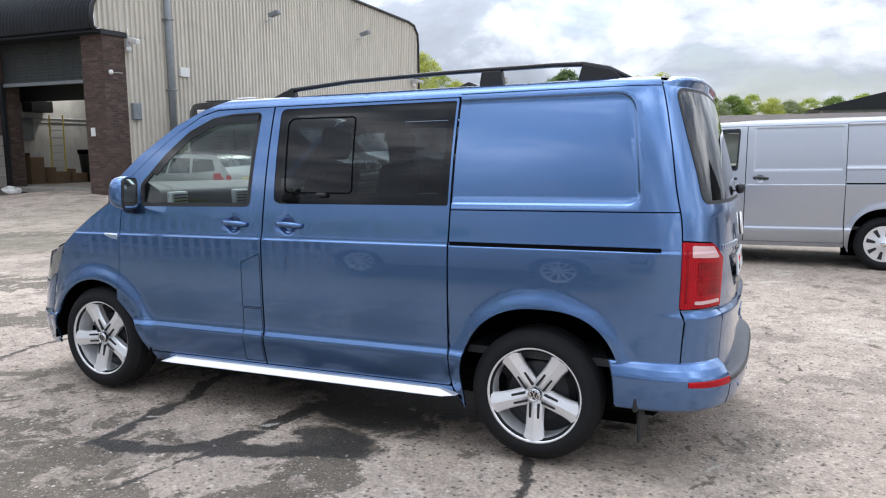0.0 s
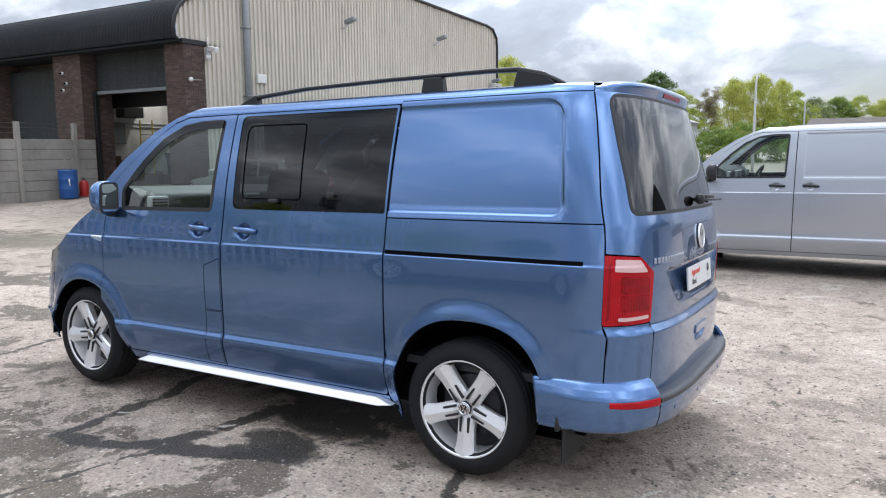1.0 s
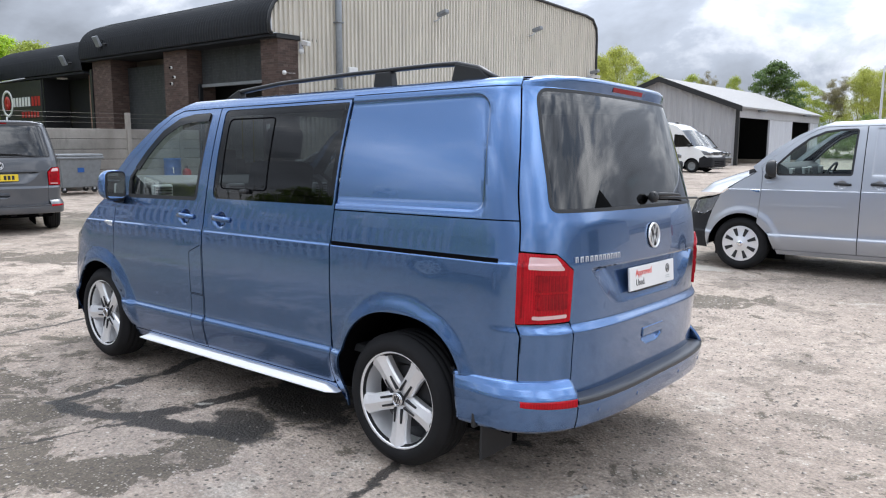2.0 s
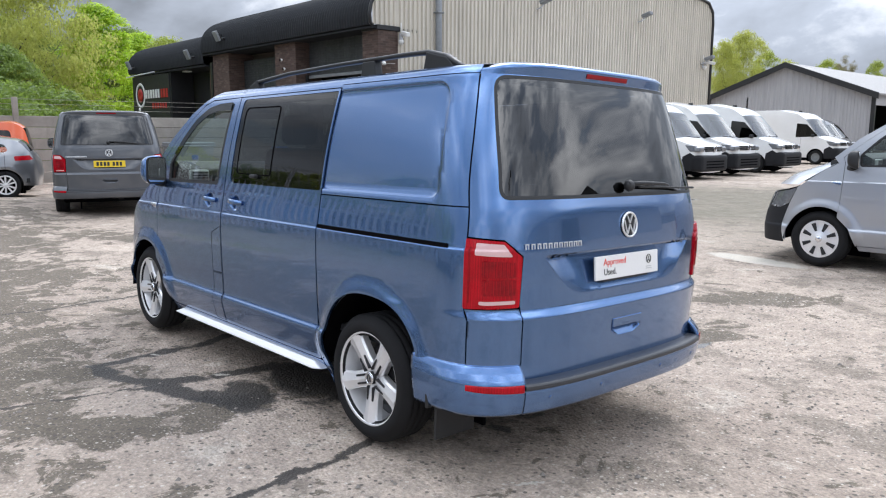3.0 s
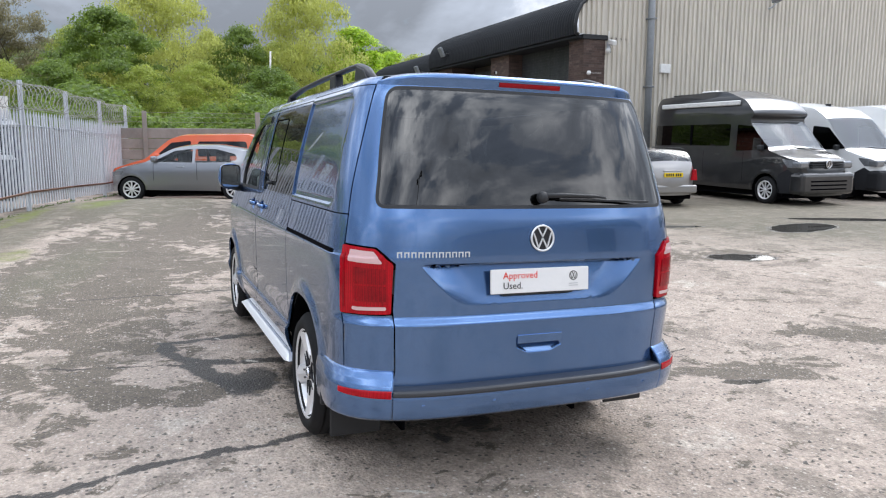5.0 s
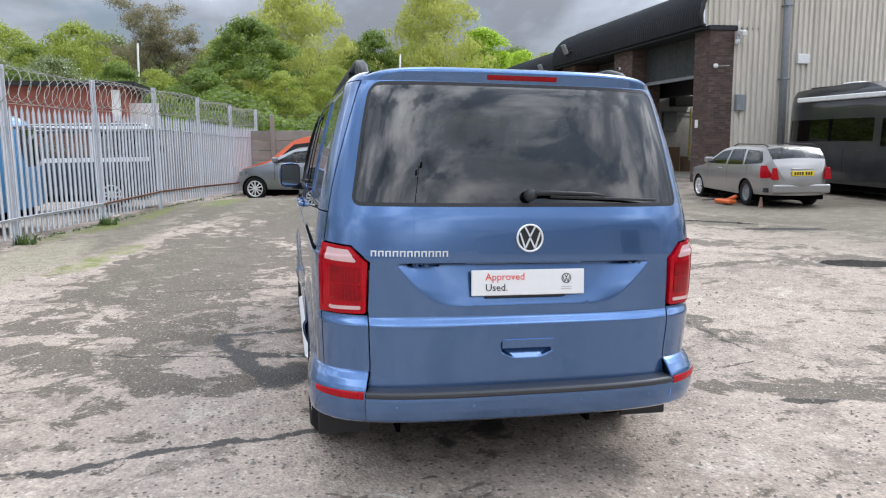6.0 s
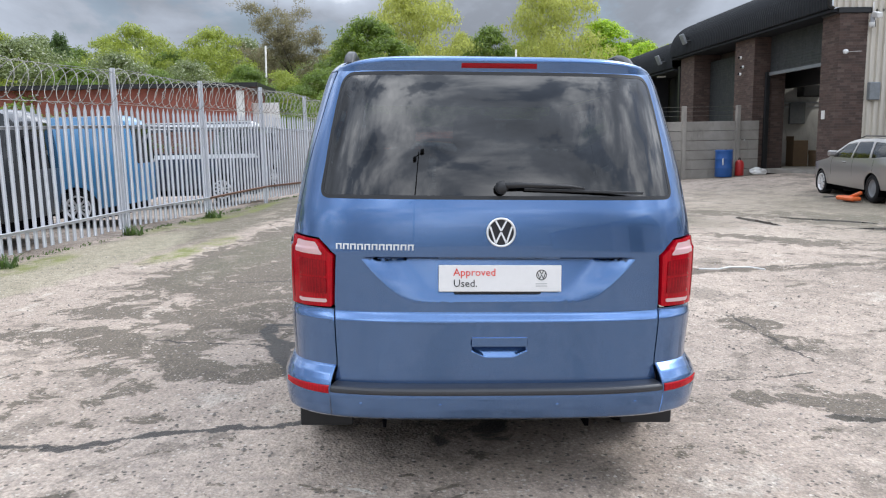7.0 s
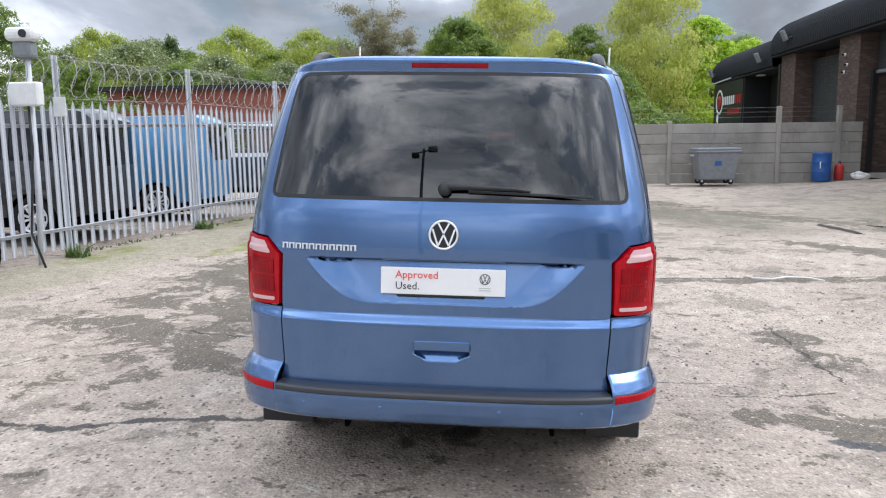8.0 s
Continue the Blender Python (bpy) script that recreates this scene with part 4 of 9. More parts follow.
# long low roof beyond the parked vans, and the bank it stands on
low = empty("long_low_shed", label="long low shed with a weathered grey sheet roof", category="building")
part("wall", box(-4, 40, 62.0, 76, 0, 2.4), PRECAST, low)
part("roof", prism([(61.2, 2.4), (69, 4.15), (76.8, 2.4)], 46, 0, plane="yz", at=-4.4), ROOF_BROWN, low)
barn = empty("far_barn", label="distant dark barn with a pitched roof", category="building")
part("wall", box(6, 24, 92, 104, 0, 5.4), CLAD_GREY, barn)
part("roof", prism([(4.5, 5.3), (14, 7.6), (25, 5.3)], 13, 0, plane="xz", at=91.5), RAIL_BLACK, barn)

# brick store beyond the fence
store = empty("brick_store", label="flat-roofed red brick store beyond the fence", category="building")
RED_BRICK = plain("red_brick_far", (0.26, 0.085, 0.06), 0.85, vary=0.3, scale=3.0)
part("wall", box(-34, -30, -18.5, -7.5, 0, 4.05), RED_BRICK, store)
part("roof_edge", box(-34.3, -29.7, -18.8, -7.0, 4.05, 4.24), RAIL_BLACK, store)
part("side_panel", box(-29.98, -29.9, -8.0, -7.65, 2.6, 3.9), CAM_WHITE, store)
thing("white_hoarding", box(-31.0, -30.9, -7.6, -6.3, 2.2, 3.4), CAM_WHITE, "small white board standing beyond the fence", "board")

# ---- palisade fence with razor wire, one thing for each bay
def fence_at(k):
    return Vector((-8.5 - 2.75 * k, -5.15 + 0.65 * k, 0))


def pale_mesh():
    out = [(-0.034, 0.0), (-0.022, 0.020), (-0.010, 0.006), (0.010, 0.006), (0.022, 0.020), (0.034, 0.0)]
    zs = ((0.10, 1.0), (2.02, 1.0), (2.12, 0.12))
    vv, ff = [], []
    for z, s in zs:
        vv += [(x * s, y * s, z) for x, y in out] + [(x * s, y * s - 0.004, z) for x, y in out]
    for r in range(2):
        for i in range(5):
            a, b = r * 12 + i, (r + 1) * 12 + i
            ff += [(a, a + 1, b + 1, b), (a + 6, b + 6, b + 7, a + 7)]
        for i in (0, 5):
            a, b = r * 12 + i, (r + 1) * 12 + i
            ff.append((a, b, b + 6, a + 6))
    return raw("pale", vv, ff)


PALE = pale_mesh()
PALE.materials.append(GALV)
fence_dir = (fence_at(1) - fence_at(0)).normalized()
yaw_f = math.atan2(fence_dir.y, fence_dir.x)
for k in range(-2, 5):
    k0 = max(k, -1.63)                                  # the near bay stops short at a gateway
    o = fence_at(k0)
    h0, h1 = gz(o.x, o.y), gz(fence_at(k + 1).x, fence_at(k + 1).y)
    bay = empty("palisade_fence", Matrix.Translation((o.x, o.y, h0 + 0.02)) @ Matrix.Rotation(yaw_f, 4, "Z") @ Matrix.Shear("XY", 4, (0, 0)), label="galvanised palisade fence bay topped with coiled razor wire", category="fence", group="fence along the yard")
    L = 2.826 * (k + 1 - k0)
    slope = (h1 - h0) / L
    bm = bmesh.new()
    box(-0.05, 0.05, -0.006, 0.006, -0.1, 2.72, 0, 1, bm), box(-0.006, 0.006, -0.05, 0.05, -0.1, 2.72, 0, 1, bm)
    part("post", bm, GALV, bay)
    for z, mt in ((0.40, RUST if k > 0 else GALV), (1.80, GALV)):
        bm = bmesh.new()
        box(0.02, L, -0.025, 0.025, z - 0.003, z + 0.003, 0, 1, bm), box(0.02, L, 0.019, 0.025, z - 0.045, z, 0, 1, bm)
        for v in bm.verts:
            v.co.z += slope * v.co.x
            v.co.y -= 0.064 if z < 1 else 0.0
        part("rail", bm, mt, bay)
    n = round(L / 0.166)
    for i in range(n):
        x = 0.09 + i * (L - 0.09) / n
        ob = part("pale", PALE, GALV, bay, "", Matrix.Translation((x, -0.031, slope * x + random.uniform(-0.01, 0.01))) @ Matrix.Rotation(radians(random.uniform(-0.6, 0.6)), 4, "Y"))
    # coil of razor wire on a straining wire
    loops, pts = round(L / 0.26), []
    for i in range(loops * 16 + 1):
        a = 2 * math.pi * i / 16
        rr = 0.27 + 0.03 * math.sin(i * 0.37 + k)
        pts.append((L * i / (loops * 16) + 0.11 * math.sin(a), rr * math.cos(a) * 0.8, 2.42 + rr * math.sin(a) + slope * 1.4))
    bm = tube(pts, 0.0058, 4)
    for i in range(4, len(pts), 3):
        p = Vector(pts[i])
        box(-0.026, 0.026, -0.004, 0.004, -0.008, 0.008, 0, 1, bm, Matrix.Translation(p) @ Matrix.Rotation(i * 1.3, 4, "Y"))
    part("razor_wire", bm, WIRE, bay)
    part("straining_wire", tube([(0, 0, 2.15), (L, 0, 2.15 + slope * L)], 0.005, 4), WIRE, bay)
    part("straining_wire", tube([(0, 0, 2.68), (L, 0, 2.68 + slope * L)], 0.005, 4), WIRE, bay)
o = fence_at(5)
end_post = empty("fence_end_post", Matrix.Translation((o.x, o.y, 0)), label="galvanised steel end post of the palisade fence", category="post")
part("post", box(-0.05, 0.05, -0.05, 0.05, 0, 2.75, 0.01), GALV, end_post)

# ---- wall of concrete posts and boards
wall_posts = (11.05, 9.15, 5.65, 2.15, -1.35, -4.85)
WX = -21.5
yard_wall = empty("wall_west", label="weathered precast concrete wall of stacked boards between slotted posts", category="wall", kind="structure")
for i, y in enumerate(wall_posts):
    top = 2.55 if i in (0, 1, 3, 4) else 2.12
    part("wall_post", box(WX - 0.07, WX + 0.09, y - 0.07, y + 0.07, -0.1, top, 0.012), PRECAST, yard_wall)
    if i:
        y1 = wall_posts[i - 1]
        for r in range(6):
            part("concrete_board", box(WX - 0.025 + random.uniform(-0.006, 0.006), WX + 0.03 + random.uniform(-0.006, 0.006), y + 0.06, y1 - 0.06, 0.05 + r * 0.33, 0.05 + r * 0.33 + 0.318, 0.010), PRECAST, yard_wall)
for r in range(6):
    part("concrete_board", box(WX - 0.025, WX + 0.03, 11.11, 11.80, 0.05 + r * 0.33, 0.05 + r * 0.33 + 0.318, 0.010), PRECAST, yard_wall)
for z in (2.22, 2.38, 2.52):
    part("strand_wire", tube([(WX, -4.85, z), (WX, 2.1, z - 0.02), (WX, 11.0, z)], 0.006, 4), WIRE, yard_wall)

# thin pale poles behind the wall
for x, y, zt, lean in ((-49.5, -0.7, 8.3, 1.0), (-47.4, -10.0, 8.0, 1.5), (-45.3, 6.5, 7.3, 2.0), (-62.0, -23.7, 10.0, 0.5), (-62.0, -22.9, 9.9, 0.0)):
    thing("thin_pole", tube([(0, 0, 0), (0, 0, zt)], 0.06, 8), POLE_WHITE, "thin pale painted pole standing in the wood", "pole", Matrix.Translation((x, y, 0)) @ Matrix.Rotation(radians(-lean), 4, "X"), group="thin poles")

# ---- brick piers between the doors
def brick_pier(x0, x1, y0, y1, z0, z1):
    pier = empty("brick_pier", label="dark brown brick pier between the doors", category="pier", group="piers of the hall")
    part("mortar_core", box(x0 + 0.008, x1 - 0.008, y0 + 0.008, y1 - 0.008, z0, z1), MORTAR, pier)
    bm = bmesh.new()
    z, c = z0 + 0.006, 0
    L, H, D = 0.215, 0.065, 0.10
    while z + H < z1:
        for face in range(4):
            a0, a1 = (x0, x1) if face in (0, 2) else (y0, y1)
            n = max(2, round((a1 - a0) / 0.225))
            step = (a1 - a0) / n
            off = 0.5 * step if c % 2 else 0.0
            k = -1 if off else 0
            while True:
                s, e = a0 + k * step + off + 0.005, a0 + (k + 1) * step + off - 0.005
                s, e = max(s, a0), min(e, a1)
                k += 1
                if s >= a1 - 0.02:
                    break
                if e - s < 0.03:
                    continue
                j = random.uniform(-0.002, 0.002)
                if face == 0:
                    box(s, e, y0 + j, y0 + D, z, z + H, 0, 1, bm)
                elif face == 1:
                    box(x1 - D, x1 + j, s, e, z, z + H, 0, 1, bm)
        z += 0.075
        c += 1
    tagged(part("bricks", bm, BRICK, pier), kind="stuff")
    return pier


for x0, x1 in ((-17.75, -16.88), (-23.6, -22.05), (-29.15, -27.6)):
    brick_pier(x0, x1, 11.80, 12.62 if x0 > -18 else 12.95, -0.05, 4.92)
for z in (0.0,):
    bell = empty("alarm_bell", Matrix.Translation((-16.84, 11.95, 3.80)) @ Matrix.Scale(0.8, 4), label="small white bell on a bracket on the brick pier", category="bell")
    part("bell_dome", lathe([(0.001, 0.16), (0.05, 0.155), (0.085, 0.12), (0.09, 0.06), (0.0, 0.05)], 16, "x"), CAM_WHITE, bell)
    part("bell_cable", tube([(0.02, 0.08, 0.0), (0.02, 0.62, 0.02)], 0.008, 5), CAM_WHITE, bell)


def wall_camera(m, label):
    c = empty("security_camera", m, label=label, category="camera")
    part("bracket", box(-0.02, 0.06, -0.05, 0.05, -0.22, 0.10, 0.01), GALV, c)
    part("camera_body", box(0.10, 0.60, -0.07, 0.07, 0.03, 0.18, 0.03, 2, None, Matrix.Rotation(radians(12), 4, "Y")), CAM_WHITE, c)
    part("arm", tube([(0.02, 0, 0.0), (0.16, 0, -0.02), (0.24, 0, 0.06)], 0.025, 8), GALV, c)
    part("dome", lathe([(0.001, -0.30), (0.06, -0.28), (0.085, -0.22), (0.08, -0.14), (0.0, -0.13)], 18, "z"), CAM_WHITE, c, "", Matrix.Translation((0.12, -0.04, 0)))
    part("cable", tube([(0.05, 0.02, -0.2), (0.13, 0.05, -0.26), (0.20, 0.02, -0.12), (0.12, 0.0, -0.02)], 0.008, 5), TRIM, c)
    part("aerial", tube([(0.03, 0.0, 0.1), (0.03, 0.0, 0.42)], 0.018, 6), CAM_WHITE, c)
    return c


wall_camera(Matrix.Translation((-16.83, 12.70, 4.72)) @ Matrix.Rotation(radians(-15), 4, "Z"), "white security camera on the corner of the hall")
wall_camera(Matrix.Translation((-16.80, 32.0, 5.0)) @ Matrix.Rotation(radians(20), 4, "Z"), "white security camera at the far end of the gable")
for z, dx in ((4.30, -0.1), (3.95, 0.1), (3.72, -0.1)):
    cc = empty("dome_camera", Matrix.Translation((-22.9 + dx, 11.76, z)), label="small white dome camera on a brick pier", category="camera", group="cameras on the pier")
    part("mount", lathe([(0.001, -0.07), (0.05, -0.06), (0.055, 0.0)], 16, "y"), CAM_WHITE, cc)
    part("dome", lathe([(0.001, -0.115), (0.022, -0.108), (0.038, -0.085), (0.040, -0.055)], 16, "y"), GAP, cc, "dark dome")
thing("safety_notice", box(-17.55, -17.38, 11.775, 11.795, 1.95, 2.2, 0.004), CAM_WHITE, "small white and red notice on the brick pier", "notice")
thing("hanging_cable", tube([(-23.3, 11.77, 1.35), (-23.0, 11.74, 1.28), (-22.6, 11.74, 1.40), (-22.3, 11.77, 1.30)], 0.012, 5), CAM_WHITE, "loose white cable hung on the brick pier", "cable")

# ---------------------------------------------------------------- the panel van, built once for every colour
# van frame: rear axle at x 0, nose towards -x, ground at z 0, left side at -y
W_OF_Z = curve_of((0.26, 0.33, 0.42, 0.500, 0.512, 0.535, 0.57, 0.70, 0.90, 1.02, 1.082, 1.088, 1.095, 1.101, 1.11, 1.20, 1.27, 1.40, 1.55, 1.70, 1.80, 1.845, 1.875, 1.90, 1.925),
                  (0.885, 0.918, 0.944, 0.9585, 0.957, 0.944, 0.942, 0.949, 0.956, 0.9575, 0.9565, 0.9500, 0.9482, 0.9476, 0.9460, 0.9335, 0.923, 0.902, 0.872, 0.835, 0.807, 0.792, 0.778, 0.757, 0.715))
XR_OF_Z = curve_of((0.30, 0.50, 0.764, 0.771, 0.776, 0.808, 0.813, 0.86, 0.96, 1.06, 1.17, 1.25, 1.31, 1.45, 1.65, 1.84, 1.90, 1.93),
                   (0.912, 0.914, 0.926, 0.9275, 0.926, 0.904, 0.9025, 0.903, 0.905, 0.905, 0.897, 0.885, 0.868, 0.830, 0.775, 0.722, 0.700, 0.680))
CORNER_A, CORNER_N, CORNER_X, NOSE_A, NOSE_N, NOSE_X = 0.47, 3.5, 0.40, 0.85, 3.1, -3.05
RAKE = 0.015


def corner_table(a, w, n):
    ang = np.linspace(0, math.pi / 2, 400)
    cx, cy = np.sin(ang) ** (2 / n), np.cos(ang) ** (2 / n)
    s = np.r_[0, np.cumsum(np.hypot(np.diff(cx * a), np.diff(cy * w)))]
    return s, cx, cy


REAR_S, REAR_CX, REAR_CY = corner_table(CORNER_A, 0.93, CORNER_N)
NOSE_S, NOSE_CX, NOSE_CY = corner_table(NOSE_A, 0.93, NOSE_N)
REAR_END = REAR_S[-1]


def van_skin(side=-1, inset=0.0):
    """The van's outer skin: p runs along the side and round the rear corner to the middle of the tail, z up."""
    def f(p, z):
        p, z = np.asarray(p, float), np.asarray(z, float)
        w = W_OF_Z(z)
        # flared lips round the wheel arches
        x_flat = CORNER_X + p
        for hub in (0.0, -3.0):
            r = np.hypot((x_flat - hub) / (0.90 if hub == 0 else 0.94), z - 0.325)
            w = w + 0.022 * smooth01((0.565 - r) / 0.10) * smooth01((z - 0.30) / 0.15)
        for hx in (-1.865, -1.477):                              # dished cups behind the door handles
            w = w - 0.017 * smooth01((0.060 - np.hypot(x_flat - hx, (z - 1.163) / 0.9)) / 0.032)
        xr = XR_OF_Z(z)
        xc = xr - CORNER_A
        x = x_flat + (xc - CORNER_X) * smooth01(p / 0.9 + 1)
        cx = np.interp(p, REAR_S, REAR_CX)
        cy = np.interp(p, REAR_S, REAR_CY)
        x = np.where(p > 0, xc + CORNER_A * cx, x)
        y = np.where(p > 0, w * cy, w)
        q = NOSE_X - x_flat                                   # round the nose
        top = np.clip((z - 0.45) / 0.6, 0, 1)
        nx = np.interp(q, NOSE_S, NOSE_CX)
        ny = np.interp(q, NOSE_S, NOSE_CY)
        xn = NOSE_X - (NOSE_A - 0.20 * top ** 2) * nx
        x = np.where(q > 0, xn, x)
        y = np.where(q > 0, w * ny, y)
        y = y - inset
        return np.c_[x - np.where(p > 0.35, inset, 0), side * y, z + RAKE * x]
    return f


def p_at_x(x, z):
    """Where on the side the line x lies, near the rear corner."""
    xc = float(XR_OF_Z(z)) - CORNER_A
    if x <= xc:
        lo, hi = -6.0, 0.0
        for _ in range(40):
            mid_ = (lo + hi) / 2
            v = CORNER_X + mid_ + (xc - CORNER_X) * float(smooth01(mid_ / 0.9 + 1))
            lo, hi = (mid_, hi) if v < x else (lo, mid_)
        return lo
    return float(np.interp((x - xc) / CORNER_A, REAR_CX, REAR_S))


def p_at_y(y, z):
    return float(np.interp(-abs(y) / float(W_OF_Z(z)), -REAR_CY, REAR_S))


GATE_P = curve_of((0.50, 0.80, 1.13, 1.27, 1.39, 1.57, 1.75, 1.88), (0.258, 0.260, 0.262, 0.267, 0.275, 0.299, 0.316, 0.324))   # the tailgate's side gap
GATE_LOW = 0.513                                                # and its lower side edge, below the lamps


def stamped(fn, side, corners, depth=0.010, wide=0.026):
    """A skin with a pressed field: fn and the crease lines that its mesh has to follow."""
    line = rounded(corners)
    pts = np.asarray(line)

    def f(p, z):
        q = fn(p, z)
        p, z = np.asarray(p, float), np.asarray(z, float)
        pq = np.c_[p, z]
        d = np.full(len(pq), 9.0)
        for a, b in zip(pts, np.roll(pts, -1, 0)):
            ab = b - a
            k = np.clip(((pq - a) @ ab) / (ab @ ab + 1e-12), 0, 1)
            d = np.minimum(d, np.hypot(*(pq - a - k[:, None] * ab).T))
        t = np.clip(d / wide, 0, 1) * inside(line, pq)
        q[:, 1] -= side * depth * (0.35 * t + 0.65 * smooth01(t))
        return q
    lines = []
    for d in (0.0, wide * 0.25, wide * 0.5, wide * 0.77, wide):
        lp = shrink(line, d) if d else line
        lines.append(list(lp) + [lp[0]])
    return f, lines


def pz(*corners):
    """Side corners (x, z, radius) as skin corners (p, z, radius)."""
    return [(p_at_x(c[0], c[1]), *c[1:]) for c in corners]


def arch(hub, rx=0.425, rz=0.455, a0=200, a1=-20, n=28, zc=0.325, full=2.0):
    out = []
    for i in range(n + 1):
        a = radians(a0 + (a1 - a0) * i / n)
        c, s = math.cos(a), math.sin(a)
        out.append((hub + rx * math.copysign(abs(c) ** (2 / full), c), zc + rz * math.copysign(abs(s) ** (2 / full), s)))
    return out


def tyre(thing_, m, material=RUBBER, r=0.338, width=0.235, rim=0.245):
    h = width / 2
    prof = [(rim - 0.02, -h + 0.03), (rim, -h + 0.012), (rim + 0.012, -h + 0.004), (rim + 0.05, -h), (r - 0.035, -h + 0.008), (r - 0.010, -h + 0.028)]
    grooves = []
    for k in range(4):
        c = -h + 0.055 + k * (width - 0.11) / 3
        grooves += [(r, c - 0.012), (r, c - 0.004), (r - 0.008, c - 0.003), (r - 0.008, c + 0.003), (r, c + 0.004)]
    prof = prof + grooves + [(a, -b) for a, b in prof[::-1]]
    bm = lathe(prof, 56)
    return part("tyre", bm, material, thing_, "", m)


def alloy_wheel(m, parent, name="wheel"):
    """A five-spoke alloy, each spoke split towards the hub. Faces -y."""
    w = empty(name, m)
    w.parent = parent
    tyre(w, Matrix.Identity(4))
    rim = part("rim", lathe([(0.205, 0.09), (0.222, 0.10), (0.236, 0.095), (0.230, -0.085), (0.238, -0.100), (0.247, -0.108), (0.247, -0.098), (0.252, -0.085)], 64), ALLOY, w, "silver five-spoke alloy rim")
    part("brake", lathe([(0.001, -0.005), (0.155, -0.005), (0.16, 0.0), (0.16, 0.02), (0.235, 0.06)], 40), ALLOY_DARK, w)
    for k in range(5):
        bm = bmesh.new()
        rows = [(0.030, 0.036, -0.070), (0.070, 0.047, -0.080), (0.12, 0.046, -0.086), (0.165, 0.047, -0.090), (0.205, 0.052, -0.094), (0.236, 0.063, -0.099)]
        top, bot, cham, ridge = [], [], [], []
        for r, hw, y in rows:
            top.append([bm.verts.new((s * (hw - 0.007), y + 0.006, r)) for s in (-1, 1)])
            ridge.append(bm.verts.new((0.0, y - 0.005, r)))
            cham.append([bm.verts.new((s * hw, y + 0.018, r)) for s in (-1, 1)])
            bot.append([bm.verts.new((s * hw * 0.8, y + 0.06, r)) for s in (-1, 1)])
        for i in range(len(rows) - 1):
            bm.faces.new((top[i][0], ridge[i], ridge[i + 1], top[i + 1][0]))
            bm.faces.new((ridge[i], top[i][1], top[i + 1][1], ridge[i + 1]))
            for s in (0, 1):
                for a, b in ((top, cham), (cham, bot)):
                    q = (a[i][s], a[i + 1][s], b[i + 1][s], b[i][s])
                    bm.faces.new(q if s == 0 else q[::-1])
        bmesh.ops.recalc_face_normals(bm, faces=bm.faces[:])
        t = Matrix.Rotation(radians(72 * k + 36), 4, "Y")
        part("spoke", bm, ALLOY, rim, "", t)
        for s in (-1, 1):
            bm = box(-0.0055, 0.0055, -0.0895, -0.0720, 0.046, 0.122, 0.002, 1)
            bmesh.ops.transform(bm, matrix=Matrix.Translation((s * 0.0215, 0, 0)), verts=bm.verts[:])
            part("slot", bm, ALLOY_DARK, rim, "", t)
    cap = part("hub_cap", cyl(0.034, -0.092, -0.06, 32, "y", 0.006), ALLOY_DARK, w)
    part("cap_ring", lathe([(0.029, -0.0915), (0.029, -0.0955), (0.034, -0.0945), (0.034, -0.0905)], 32), CHROME, cap)
    emblem(cap, Matrix.Translation((0, -0.094, 0)) @ Matrix.Rotation(radians(180), 4, "Z"), 0.027, 0.003)
    return w


def cover_wheel(m, parent, name="wheel"):
    """A plain wheel with a slotted silver trim."""
    w = empty(name, m)
    w.parent = parent
    tyre(w, Matrix.Identity(4))
    rim = part("wheel_trim", lathe([(0.001, -0.100), (0.05, -0.102), (0.06, -0.096), (0.15, -0.090), (0.20, -0.085), (0.235, -0.092), (0.25, -0.085), (0.25, -0.05)], 48), ALLOY, w, "silver plastic wheel trim")
    for k in range(8):
        t = Matrix.Rotation(radians(45 * k + 12), 4, "Y")
        part("slot", prism([(-0.014, 0.10), (0.014, 0.10), (0.026, 0.20), (-0.026, 0.20)], 0.012, 0.002, plane="xz", at=-0.098), TRIM, rim, "", t)
    part("hub_cap", cyl(0.04, -0.108, -0.09, 24, "y", 0.005), CHROME, w)
    return w


def emblem(parent, m, r, depth, material=None, disc=True):
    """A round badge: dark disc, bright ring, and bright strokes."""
    mt = material or CHROME
    if disc:
        b = part("badge_disc", cyl(r, -depth * 0.2, depth * 0.4, 36, "y"), ALLOY_DARK, parent, "", m)
    else:
        b = parent
    mm = Matrix.Identity(4) if disc else m
    part("badge_ring", lathe([(r * 0.86, 0.0), (r * 0.86, depth), (r * 0.93, depth * 1.25), (r, depth), (r, 0.0)], 40), mt, b, "", mm)
    s = r * 0.86

    def stroke(a, c):
        d = Vector((c[0] - a[0], c[1] - a[1])).normalized() * 0.0
        nrm = Vector((-(c[1] - a[1]), c[0] - a[0])).normalized() * s * 0.068
        return [(a[0] + nrm.x, a[1] + nrm.y), (a[0] - nrm.x, a[1] - nrm.y), (c[0] - nrm.x, c[1] - nrm.y), (c[0] + nrm.x, c[1] + nrm.y)]
    bm = bmesh.new()
    for a, c in (((-0.42, 0.9), (0.0, 0.12)), ((0.42, 0.9), (0.0, 0.12)), ((-0.86, 0.45), (-0.42, -0.86)), ((0.86, 0.45), (0.42, -0.86)), ((-0.42, -0.86), (0.0, 0.02)), ((0.42, -0.86), (0.0, 0.02))):
        prism(stroke((a[0] * s, a[1] * s), (c[0] * s, c[1] * s)), depth, 0, bm, plane="xz", at=0.0)
    part("badge_strokes", bm, mt, b, "", mm)
    return b


